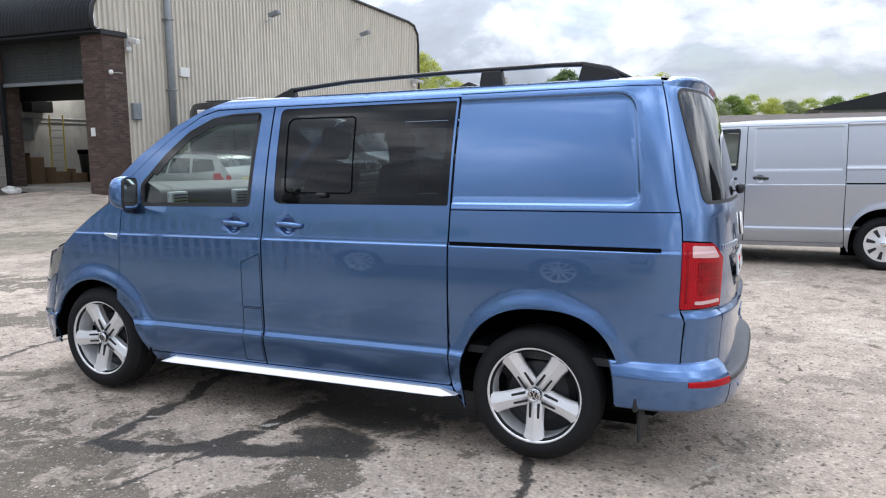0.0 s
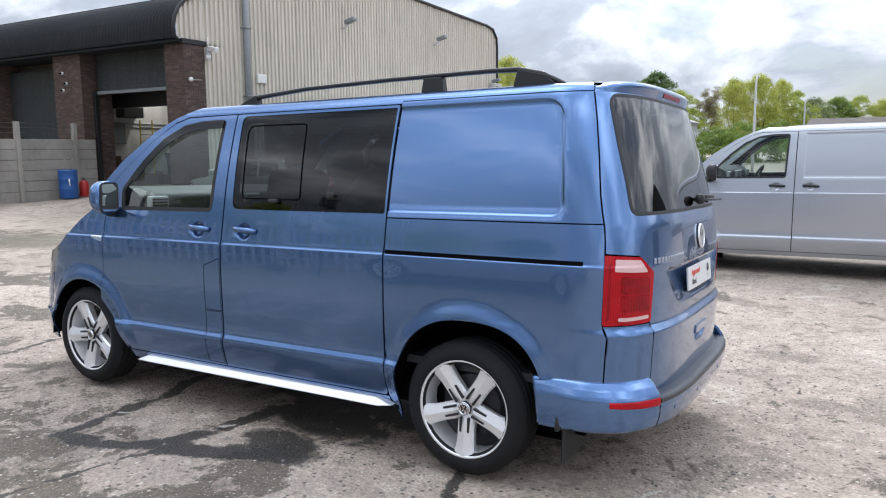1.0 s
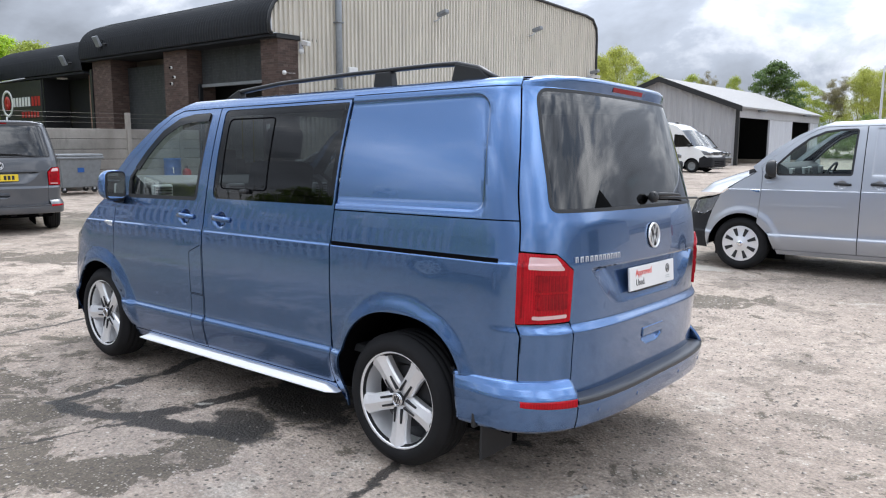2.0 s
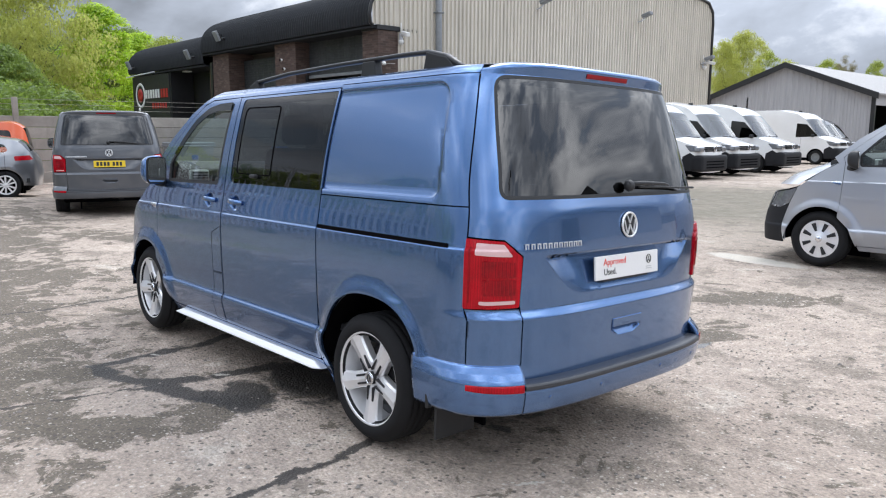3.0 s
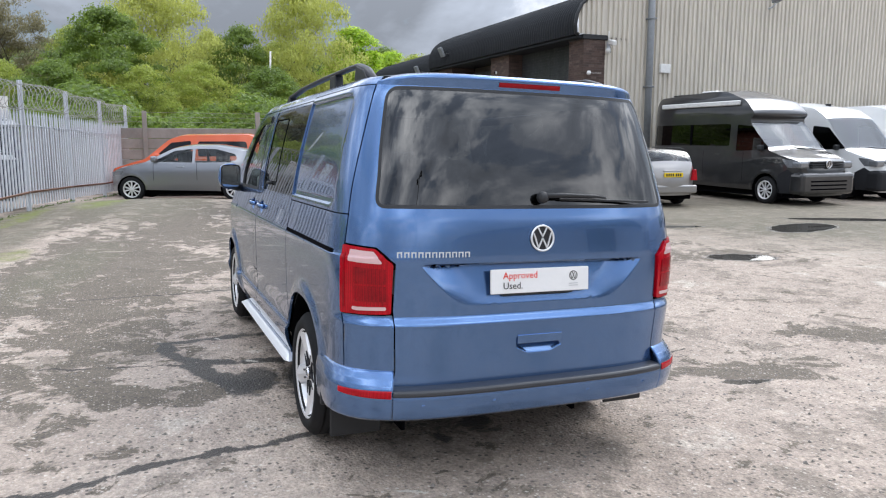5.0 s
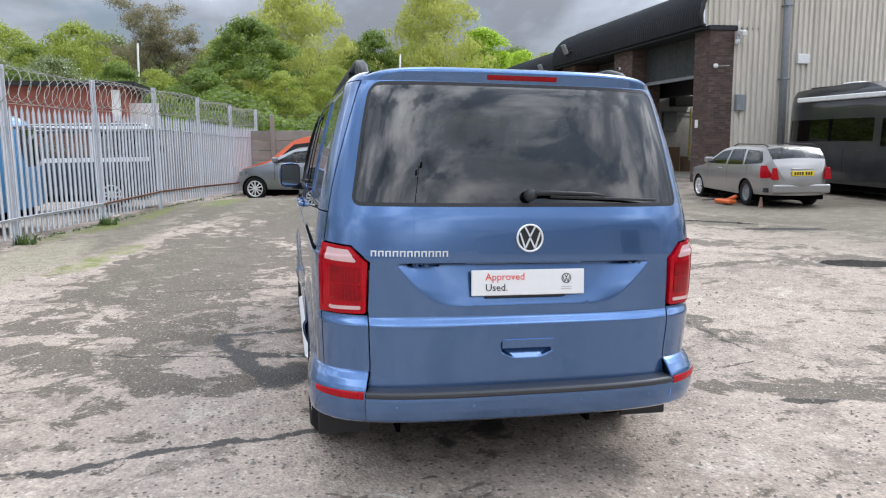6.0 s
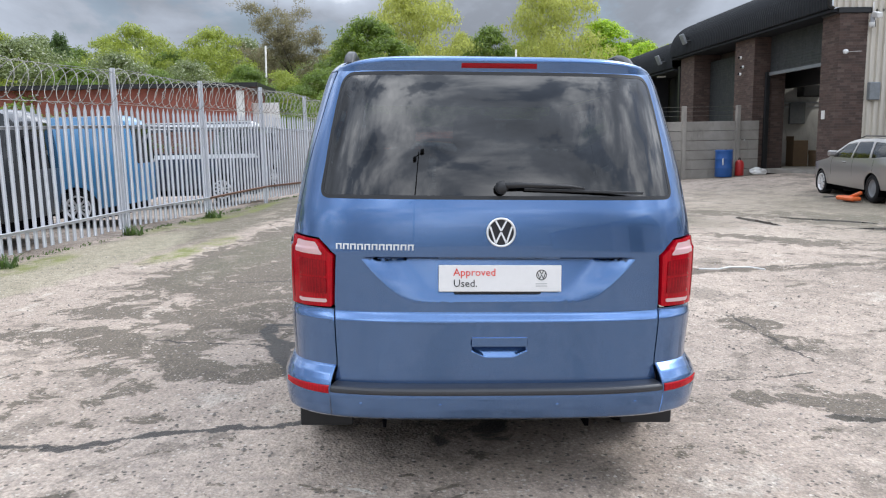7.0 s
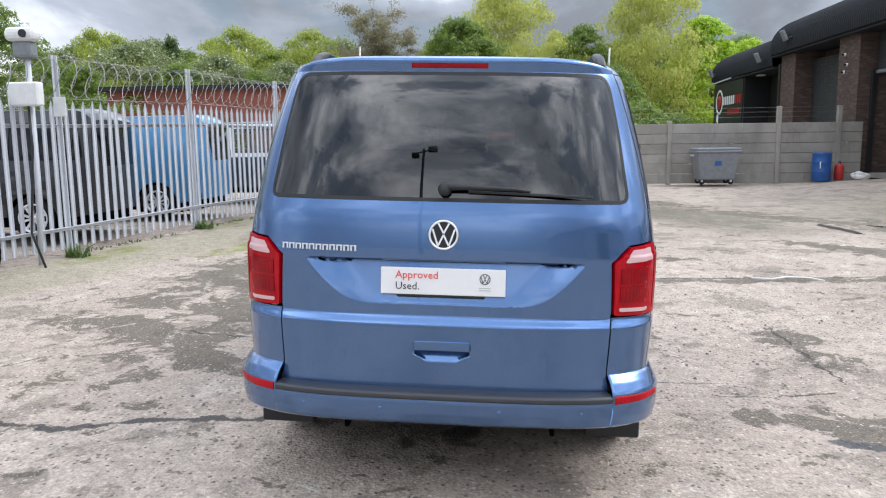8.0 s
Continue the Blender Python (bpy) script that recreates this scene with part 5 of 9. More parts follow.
def make_van(m, colour, label, rails=True, glazed=True, wheels="alloy", plate="white", trim_front=False, detail=True, steps=True, group="", flaps=True, left_slider=True):
    van = empty("panel_van", m, label=label, category="van", group=group)
    us = np.unique(np.r_[np.arange(-2.31, -2.17, 0.011), np.arange(-1.92, -1.79, 0.011), np.arange(-4.4, -4.0, 0.05), np.arange(-4.0, -2.8, 0.026), np.arange(-2.8, -1.0, 0.055), np.arange(-1.0, REAR_END + 0.02, 0.024)])
    vs = np.r_[np.arange(0.28, 0.47, 0.03), np.arange(0.47, 0.59, 0.007), np.arange(0.6, 1.05, 0.024), np.arange(1.074, 1.112, 0.003), np.arange(1.118, 1.225, 0.011), np.arange(1.24, 1.83, 0.035), np.arange(1.83, 1.93, 0.012)]
    F0, F1 = -2.77, -1.661                                       # front door
    S0, S1 = -1.651, -0.475                                       # sliding door
    win_f = rounded(pz((-2.60, 1.272, 0.03), (-2.615, 1.40, 0.05), (-2.44, 1.582, 0.12), (-2.27, 1.722, 0.10), (-2.10, 1.797, 0.08), (-1.95, 1.817, 0.06), (-1.748, 1.820, 0.03), (-1.765, 1.278, 0.03)))
    win_s = rounded(pz((-1.588, 1.290, 0.05), (-1.604, 1.838, 0.04), (-0.487, 1.838, 0.012), (-0.487, 1.290, 0.012)))
    for side in (-1, 1):
        fn = van_skin(side)
        fl = side > 0
        # front wing
        poly = rounded(pz((F0 - 0.006, 1.285, 0.0), (F0 - 0.012, 1.05, 0.0), (-2.80, 0.72, 0.02)), 0.03)
        a = arch(-3.0, a0=1, a1=179)
        poly = [(p_at_x(x, z), z) for x, z in ((F0 - 0.03, 1.345), (F0 - 0.006, 1.30), (F0 - 0.006, 1.05), (-2.80, 0.66), (-2.655, 0.52), (-2.585, 0.33))]
        poly += [(x - CORNER_X, z) for x, z in a]
        nose = lambda s, z: (NOSE_X - s - CORNER_X, z)
        poly += [nose(0.40, 0.33), nose(0.42, 0.56), nose(0.36, 0.80), nose(0.30, 1.005)]
        poly += [(x - CORNER_X, z) for x, z in ((-3.20, 1.098), (-3.0, 1.215), (-2.85, 1.30))]
        wing = part("front_wing", skin_panel("front_wing", densify(poly), fn, us, vs, flip=fl), colour, van)
        # nose and bumper
        ns = NOSE_S[-1]
        poly = [nose(0.405, 0.30), nose(0.424, 0.56), nose(0.376, 0.792), nose(0.50, 0.730), nose(0.735, 0.748), nose(0.76, 0.70), nose(ns, 0.70), nose(ns, 0.30)]
        part("front_bumper", skin_panel("front_bumper", densify(poly), fn, us, vs, flip=fl), BUMPER_GREY if trim_front else colour, van)
        poly = [nose(0.50, 0.71), nose(0.74, 0.76), nose(0.74, 0.915), nose(ns, 0.925), nose(ns, 0.71)]
        part("grille", skin_panel("grille", densify(poly), van_skin(side, 0.012), us, vs, flip=fl), TRIM, van)
        poly = [nose(0.372, 0.80), nose(0.50, 0.74), nose(0.735, 0.76), nose(0.735, 0.915), nose(0.42, 0.965), nose(0.308, 1.0)]
        part("headlamp", skin_panel("headlamp", densify(poly), van_skin(side, 0.004), us, vs, flip=fl), HEAD_LAMP, van, "clear wrap-round headlamp")
        # front door with its window opening
        a = [(x, z) for x, z in arch(-3.0, a0=60, a1=-18) if x > F0 - 0.3]
        low = [(-2.795, 0.70), (-2.65, 0.53), (-2.578, 0.335)]
        poly = [(p_at_x(x, z), z) for x, z in ((F0, 1.05), (F0, 1.31), (-2.795, 1.372), (-2.60, 1.545), (-2.38, 1.712), (-2.20, 1.815), (-2.08, 1.848), (F1, 1.852), (F1, 1.27), (F1, 1.08), (F1, 0.335))] + [(p_at_x(x, z), z) for x, z in low[::-1]]
        door = part("front_door", skin_panel("front_door", densify(poly), fn, us, vs, [win_f], flip=fl), colour, van)
        part("window_glass", skin_panel("front_door_glass", shrink(win_f, 0.0), van_skin(side, 0.012), us, vs, flange=0.003, flip=fl), GLASS_CLEAR, door, "clear side window").visible_shadow = False
        seal_ring(door, win_f, side)
        shield = pz((-2.545, 1.475), (-2.44, 1.584), (-2.355, 1.656), (-2.27, 1.724), (-2.18, 1.764), (-2.10, 1.799), (-1.95, 1.819), (-1.752, 1.821), (-1.754, 1.775), (-1.95, 1.773), (-2.08, 1.752), (-2.16, 1.718), (-2.24, 1.680), (-2.32, 1.620), (-2.40, 1.550), (-2.49, 1.455))
        if steps:
            part("wind_deflector", skin_panel("wind_deflector", densify(shield), van_skin(side, -0.010), us, vs, flange=0.006, flip=fl), GLASS_BLACK, door, "smoked wind deflector")
        if side < 0 and steps:
            for lo, hi in ((0.345, 0.671), (0.676, 0.945)):
                flap = rounded(pz((-1.806, lo, 0.006), (-1.806, hi, 0.012), (-1.667, hi + (0.055 if hi > 0.9 else 0.0), 0.004), (-1.667, lo, 0.004)))
                part("flap_edge", skin_panel("flap_edge", flap, van_skin(side, -0.0006), us, vs, [shrink(flap, 0.0035)], flange=0, flip=fl), GAP, door)
        # sliding door
        poly = rounded(pz((S0, 0.335), (S0, 1.08), (S0, 1.27), (S0, 1.852), (S1, 1.852, 0.01), (S1, 1.27), (S1, 1.08), (S1, 0.58), (S1 + 0.02, 0.335, 0.03)), 0.04)
        s_fn, s_lines = (fn, []) if glazed else stamped(fn, side, pz((-1.56, 1.272, 0.02), (-1.56, 1.828, 0.03), (-0.51, 1.828, 0.03), (-0.51, 1.272, 0.02)), 0.006, 0.012)
        slide = part("sliding_door", skin_panel("sliding_door", poly, s_fn, us, vs, [win_s] if glazed else [], flip=fl, lines=s_lines), colour, van)
        if glazed:
            part("window_glass", skin_panel("sliding_door_glass", win_s, van_skin(side, 0.004), us, vs, flange=0.003, flip=fl), GLASS_DARK, slide, "dark privacy glass").visible_shadow = False
            vent = rounded(pz((-1.52, 1.352, 0.04), (-1.545, 1.783, 0.05), (-1.09, 1.780, 0.03), (-1.068, 1.348, 0.03)))
            vent_in = rounded(pz((-1.513, 1.359, 0.034), (-1.538, 1.776, 0.044), (-1.097, 1.773, 0.024), (-1.075, 1.355, 0.024)))
            part("vent_frame", skin_panel("vent_frame", vent, van_skin(side, 0.001), us, vs, [vent_in], flange=0.004, flip=fl), GAP, slide)
            part("vent_latch", box(-1.29, -1.225, side * 0.918 - 0.02, side * 0.918 + 0.02, 1.312, 1.336, 0.010, 2), TRIM, slide)
            part("window_border", skin_panel("window_border", shrink(win_s, 0.003), van_skin(side, 0.009), us, vs, [shrink(win_s, 0.042)], flange=0, flip=fl), GAP, slide, "black printed border of the glass")
        # rear quarter
        edge_p = lambda z: (float(GATE_P(z)) - 0.0038, z)
        poly = [(p_at_x(S1 + 0.009, 0.60), 0.60), (p_at_x(S1 + 0.009, 1.08), 1.08), (p_at_x(S1 + 0.009, 1.267), 1.267)] + [edge_p(z) for z in (1.267, 1.13, 0.97, 0.80, 0.562)] + [(p_at_x(0.372, 0.552), 0.552)]
        arc = [(x, z) for x, z in arch(0.0, rx=0.402, rz=0.463, a0=25, a1=191, n=44, full=2.4)]
        poly += [(x - CORNER_X, z) for x, z in arc] + [(p_at_x(S1 + 0.030, 0.30), 0.30), (p_at_x(S1 + 0.026, 0.335), 0.335)]
        quarter = part("rear_quarter", skin_panel("rear_quarter", densify(poly), fn, us, vs, flip=fl), colour, van)
        # the upper side panel with its pressed field, over a seam
        poly = [(p_at_x(S1 + 0.009, 1.273), 1.273), (p_at_x(S1 + 0.009, 1.868), 1.868)] + [edge_p(z) for z in (1.868, 1.75, 1.65, 1.57, 1.48, 1.39, 1.33, 1.273)]
        q_fn, q_lines = stamped(fn, side, pz((S1 - 0.08, 1.297, 0.01), (S1 - 0.08, 1.842, 0.01), (0.436, 1.842, 0.09), (0.500, 1.297, 0.09)), 0.0105, 0.0125)
        part("side_panel", skin_panel("side_panel", densify(poly), q_fn, us, vs, flip=fl, lines=q_lines), colour, van)
        # runner of the sliding door: a slot along the quarter
        slot = rounded(pz((S1 + 0.012, 1.089), (S1 + 0.012, 1.108), (0.60, 1.106, 0.006), (0.60, 1.088, 0.006)))
        part("door_runner", skin_panel("door_runner", slot, van_skin(side, -0.004), us, vs, flange=0.010, flip=fl), GAP, quarter)
        # cant rail between doors and roof
        poly = [(-2.20 - CORNER_X, 1.823), (-2.08 - CORNER_X, 1.856), (-1.5 - CORNER_X, 1.858), (-0.466 - CORNER_X, 1.858), (-0.466 - CORNER_X, 1.873), (float(GATE_P(1.873)) - 0.003, 1.873), (float(GATE_P(1.88)), 1.9125), (-2.02 - CORNER_X, 1.9125), (-2.18 - CORNER_X, 1.858)]
        part("cant_rail", skin_panel("cant_rail", densify(poly), fn, us, vs, flip=fl), colour, van)
        # windscreen pillar
        out = [(-2.80, 1.376), (-2.60, 1.549), (-2.38, 1.716), (-2.205, 1.819)]
        inn = [(-2.18, 1.862), (-2.39, 1.765), (-2.66, 1.585), (-2.90, 1.372), (-2.85, 1.31), (-2.778, 1.315)]
        part("screen_pillar", skin_panel("screen_pillar", densify([(x - CORNER_X, z) for x, z in out + inn]), fn, us, vs, flip=fl), colour, van)
        # sill
        poly = [(p_at_x(x, z), z) for x, z in ((-2.57, 0.328), (S1 + 0.02, 0.328), (S1 + 0.02, 0.275), (-2.55, 0.275))]
        part("sill", skin_panel("sill", densify(poly), fn, us, vs, flip=fl), colour, van)
        # dark lining behind the gaps
        hole_f = grow(win_f, 0.012)
        hole_s = grow(win_s, 0.012)
        poly = [(x - CORNER_X, z) for x, z in ((-2.52, 0.30), (S1 + 0.05, 0.30))] + [(x - CORNER_X, z) for x, z in arch(0.0, a0=178, a1=2, rx=0.43, rz=0.49)] + [(p_at_x(0.80, 0.40), 0.40), (p_at_x(0.80, 1.0), 1.0), (0.34, 1.30), (0.38, 1.60), (0.40, 1.86), (-2.12 - CORNER_X, 1.855), (-2.36 - CORNER_X, 1.735), (-2.81 - CORNER_X, 1.36), (-3.2 - CORNER_X, 1.06), nose(0.45, 0.98), nose(0.45, 0.40)] + [(x - CORNER_X, z) for x, z in arch(-3.0, a0=178, a1=2, rx=0.43, rz=0.49)]
        part("inner_shell", skin_panel("inner_shell", densify(poly), van_skin(side, 0.028), us[::2], vs[::2], [hole_f] + ([hole_s] if glazed else []), flange=0, flip=fl), GAP, van)
        # wheel housings
        for hub in (0.0, -3.0):
            g = lambda u, v, hub=hub: np.c_[hub + 0.432 * np.cos(u), side * v, 0.325 + 0.475 * np.sin(u) + RAKE * hub]
            part("wheel_housing", sheet("wheel_housing", g, np.linspace(radians(2), radians(178), 24), np.linspace(0.50, 0.935, 4)), GAP, van)
            part("housing_wall", box(hub - 0.45, hub + 0.45, side * 0.52 - 0.01, side * 0.52 + 0.01, 0.12, 0.80), GAP, van)
        # handles: a dished cup and a bar
        for hx in (-1.860, -1.472):
            own = door if hx < -1.6 else slide
            w0 = float(W_OF_Z(1.17))
            bm = tube([(hx - 0.085, 0, 0.004), (hx - 0.05, 0.022, 0.004), (hx, 0.030, 0.003), (hx + 0.06, 0.024, 0.0), (hx + 0.095, 0.0, -0.002)], [0.012, 0.014, 0.014, 0.014, 0.012], 10)
            for v in bm.verts:
                v.co = Vector((v.co.x, side * (w0 + v.co.y), 1.17 + RAKE * hx + v.co.z * 1.2))
            bmesh.ops.recalc_face_normals(bm, faces=bm.faces[:])
            part("door_handle", bm, TRIM if trim_front else colour, own)
        # side repeater by the door's front edge
        ind = rounded(pz((-2.90, 1.075, 0.005), (-2.90, 1.090, 0.005), (-2.785, 1.086, 0.004), (-2.785, 1.050, 0.004), (-2.83, 1.055, 0.01)))
        part("side_repeater", skin_panel("side_repeater", ind, van_skin(side, -0.004), us, vs, flange=0.006, flip=fl), CHROME, wing, "chrome wing badge with a clear lamp")
        # mirror
        mir = empty("door_mirror", Matrix.Translation((-2.635, side * 1.035, 1.348 + RAKE * -2.6)) @ Matrix.Rotation(-side * radians(17), 4, "Z") @ Matrix.Scale(0.94, 4))
        mir.parent = van
        bm = bmesh.new()
        bmesh.ops.create_uvsphere(bm, u_segments=32, v_segments=20, radius=1.0)
        for v in bm.verts:
            x, y, z = v.co
            c = Vector((abs(x) ** 0.8 * math.copysign(1, x), abs(y) ** 0.7 * math.copysign(1, y), abs(z) ** 0.72 * math.copysign(1, z)))
            v.co = Vector((0.035 + (c.x * 0.115 if c.x < 0 else c.x * 0.010), c.y * 0.098 - side * 0.010 * z, c.z * 0.112 - 0.012 * c.x))
        for f in bm.faces:
            f.smooth = True
        shell = part("mirror_shell", bm, TRIM if trim_front else colour, mir)
        ring = rounded([(-0.092, -0.104, 0.045), (0.092, -0.104, 0.045), (0.095, 0.104, 0.045), (-0.089, 0.104, 0.045)], 0.02)
        part("mirror_glass", prism(shrink(ring, 0.010), 0.004, plane="yz", at=0.0475), MIRROR_FACE, shell)
        part("mirror_rim", prism(ring, 0.010, plane="yz", at=0.039), TRIM, mir)
        part("mirror_foot", tube([(0.0, -side * 0.05, -0.085), (-0.02, -side * 0.10, -0.105), (-0.05, -side * 0.15, -0.10)], [0.045, 0.035, 0.04], 12), TRIM, mir)
        if flaps:
            part("mud_flap", box(0.515, 0.530, side * 0.80 - 0.13, side * 0.80 + 0.13, 0.165, 0.50, 0.006, 1), TRIM, van)
            if side < 0:
                part("flap_bracket", box(0.497, 0.520, side * 0.955 - 0.02, side * 0.955 + 0.02, 0.33, 0.492, 0.006, 1), TRIM, van)
        if steps:
            bar = prism([(-2.46, 0.243), (-2.37, 0.280), (-0.53, 0.309), (-0.42, 0.284), (-0.50, 0.271), (-2.36, 0.243)], 0.055, 0.009, plane="xz", at=side * 0.925 - 0.0275)
            for v in bar.verts:                              # its face leans up
                v.co.y -= side * (v.co.z - 0.275 - 0.0158 * (v.co.x + 1.45)) * 0.9
            part("side_bar", bar, STEP_STEEL, van, "bright steel side bar")
        # wheels
        for hub in (0.0, -3.0):
            wm = Matrix.Translation((hub, side * 0.835, 0.335)) @ (Matrix.Identity(4) if side < 0 else Matrix.Rotation(math.pi, 4, "Z"))
            (alloy_wheel if wheels == "alloy" else cover_wheel)(wm @ Matrix.Rotation(radians(11 if hub else 0), 4, "Y"), van)
        if rails:
            roof_rail(van, side)
    van_roof(van, colour)
    van_tail(van, colour, us, vs, plate, detail)
    van_inside(van, glazed)
    return van


def densify(poly, step=0.03):
    out = []
    for i, p in enumerate(poly):
        q = poly[(i + 1) % len(poly)]
        k = max(1, int(math.hypot(q[0] - p[0], q[1] - p[1]) / step))
        out += [(p[0] + (q[0] - p[0]) * j / k, p[1] + (q[1] - p[1]) * j / k) for j in range(k)]
    return out


def shrink(poly, d):
    """An outline moved inwards by d."""
    pts = [Vector(p) for p in poly]
    n = len(pts)
    area = sum(pts[i].x * pts[(i + 1) % n].y - pts[(i + 1) % n].x * pts[i].y for i in range(n))
    s = 1 if area > 0 else -1
    out = []
    for i in range(n):
        t = (pts[(i + 1) % n] - pts[i - 1]).normalized()
        out.append((pts[i].x - t.y * s * d, pts[i].y + t.x * s * d))
    return out


def grow(poly, d):
    return shrink(poly, -d)


def seal_ring(parent, win, side):
    """The black rubber seal round a window."""
    part("window_seal", skin_panel("window_seal", grow(win, 0.008), van_skin(side, -0.001), np.arange(0), np.arange(0), [shrink(win, 0.016)], flange=0.012, flip=side > 0), TRIM, parent)


def van_roof(van, colour):
    z0 = 1.914
    xr = float(XR_OF_Z(z0)) - CORNER_A

    def f(s, t):
        w = float(W_OF_Z(z0))
        a = np.clip(1 - np.abs(t) ** CORNER_N, 0, 1) ** (1 / CORNER_N)
        back = xr + CORNER_A * a - 0.01
        front = -2.02 - 0.16 * (1 - t * t)
        x = front + (back - front) * s
        y = t * w * (1 - 0.06 * smooth01((-1.2 - x) / 1.0))
        crown = 0.030 * np.clip(1 - np.abs(t) ** 2.4, 0, 1) ** 0.75
        z = z0 + crown * smooth01(np.minimum(s / 0.16, (1 - s) / 0.05 + 0.0)) ** 0.6
        ribs = 0.004 * np.cos(t * 26) * smooth01((s - 0.1) / 0.1) * smooth01((0.9 - s) / 0.1) * (np.abs(t) < 0.6)
        return np.c_[x, y, z + ribs + RAKE * x - 0.008 * smooth01((-1.4 - x) / 0.8)]
    me = sheet("roof", f, np.r_[np.linspace(0, 0.1, 8), np.linspace(0.12, 0.93, 40), np.linspace(0.94, 1, 12)], np.r_[np.linspace(-1, -0.9, 8), np.linspace(-0.88, 0.88, 40), np.linspace(0.9, 1, 8)])
    part("roof", me, colour, van)
    # windscreen and bonnet
    def g(s, t):
        x = -2.05 - 0.13 * (1 - t * t) - (0.80 + 0.06 * (1 - t * t)) * s
        z = 1.875 + 0.035 * (1 - t * t) - 0.57 * s + 0.045 * np.sin(math.pi * s)
        y = t * (0.735 + 0.155 * s)
        return np.c_[x, y, z + RAKE * x]
    part("windscreen", sheet("windscreen", g, np.linspace(0, 1, 14), np.linspace(-1, 1, 22)), GLASS_CLEAR, van, "clear windscreen").visible_shadow = False

    def h(s, t):
        x0 = -2.84 - 0.20 * (1 - t * t)
        x1 = -3.30 - 0.52 * (1 - np.abs(t) ** 2.4)
        x = x0 + (x1 - x0) * s
        w = 0.925 - 0.02 * s
        z = 1.305 - 0.27 * s ** 1.15 + 0.035 * (1 - t * t) - 0.07 * smooth01((s - 0.75) / 0.25) * (1 - t * t)
        return np.c_[x, t * w, z + RAKE * x]
    part("bonnet", sheet("bonnet", h, np.linspace(0, 1, 16), np.linspace(-1, 1, 24)), colour, van)


def roof_rail(van, side):
    """A black roof rail on swept feet."""
    y = side * 0.69
    rail = empty("roof_rail")
    rail.parent = van
    rows = [(-1.83, 1.885, 0.016), (-1.72, 1.918, 0.022), (-1.58, 1.965, 0.022), (-1.2, 1.992, 0.019), (-0.6, 2.005, 0.019), (0.0, 2.008, 0.020), (0.16, 2.004, 0.022), (0.29, 1.972, 0.026), (0.40, 1.918, 0.016)]
    bm = bmesh.new()
    rings = []
    for x, z, hgt in rows:
        rings.append([bm.verts.new((x, y + a * 0.022, z - 0.006 + b * hgt * 0.58 + RAKE * x)) for a, b in ((-1, -0.6), (-1, 0.5), (-0.55, 1), (0.55, 1), (1, 0.5), (1, -0.6), (0.4, -1), (-0.4, -1))])
    for a, b in zip(rings, rings[1:]):
        for k in range(8):
            bm.faces.new((a[k], b[k], b[(k + 1) % 8], a[(k + 1) % 8])).smooth = True
    bm.faces.new(rings[0]), bm.faces.new(rings[-1][::-1])
    bmesh.ops.recalc_face_normals(bm, faces=bm.faces[:])
    part("rail_bar", bm, RAIL_BLACK, rail)
    for x0, x1, x2, x3, zt in ((-1.83, -1.56, -1.60, -1.75, 1.955), (-0.405, -0.255, -0.275, -0.385, 1.992), (0.12, 0.40, 0.36, 0.14, 1.985)):
        bm = prism([(x0, 1.872), (x1, 1.872), (x2, zt), (x3, zt)] if x0 > -1 and x0 < 0 else ([(x0, 1.872), (x1, 1.872), (-1.585, 1.972), (-1.66, 1.945)] if x0 < -1 else [(x0, 1.872), (x1, 1.885), (0.30, 1.965), (0.155, 2.0)]), 0.05, 0.006, plane="xz", at=y - 0.025)
        for v in bm.verts:
            v.co.z += RAKE * v.co.x
        part("rail_foot", bm, RAIL_BLACK, rail)


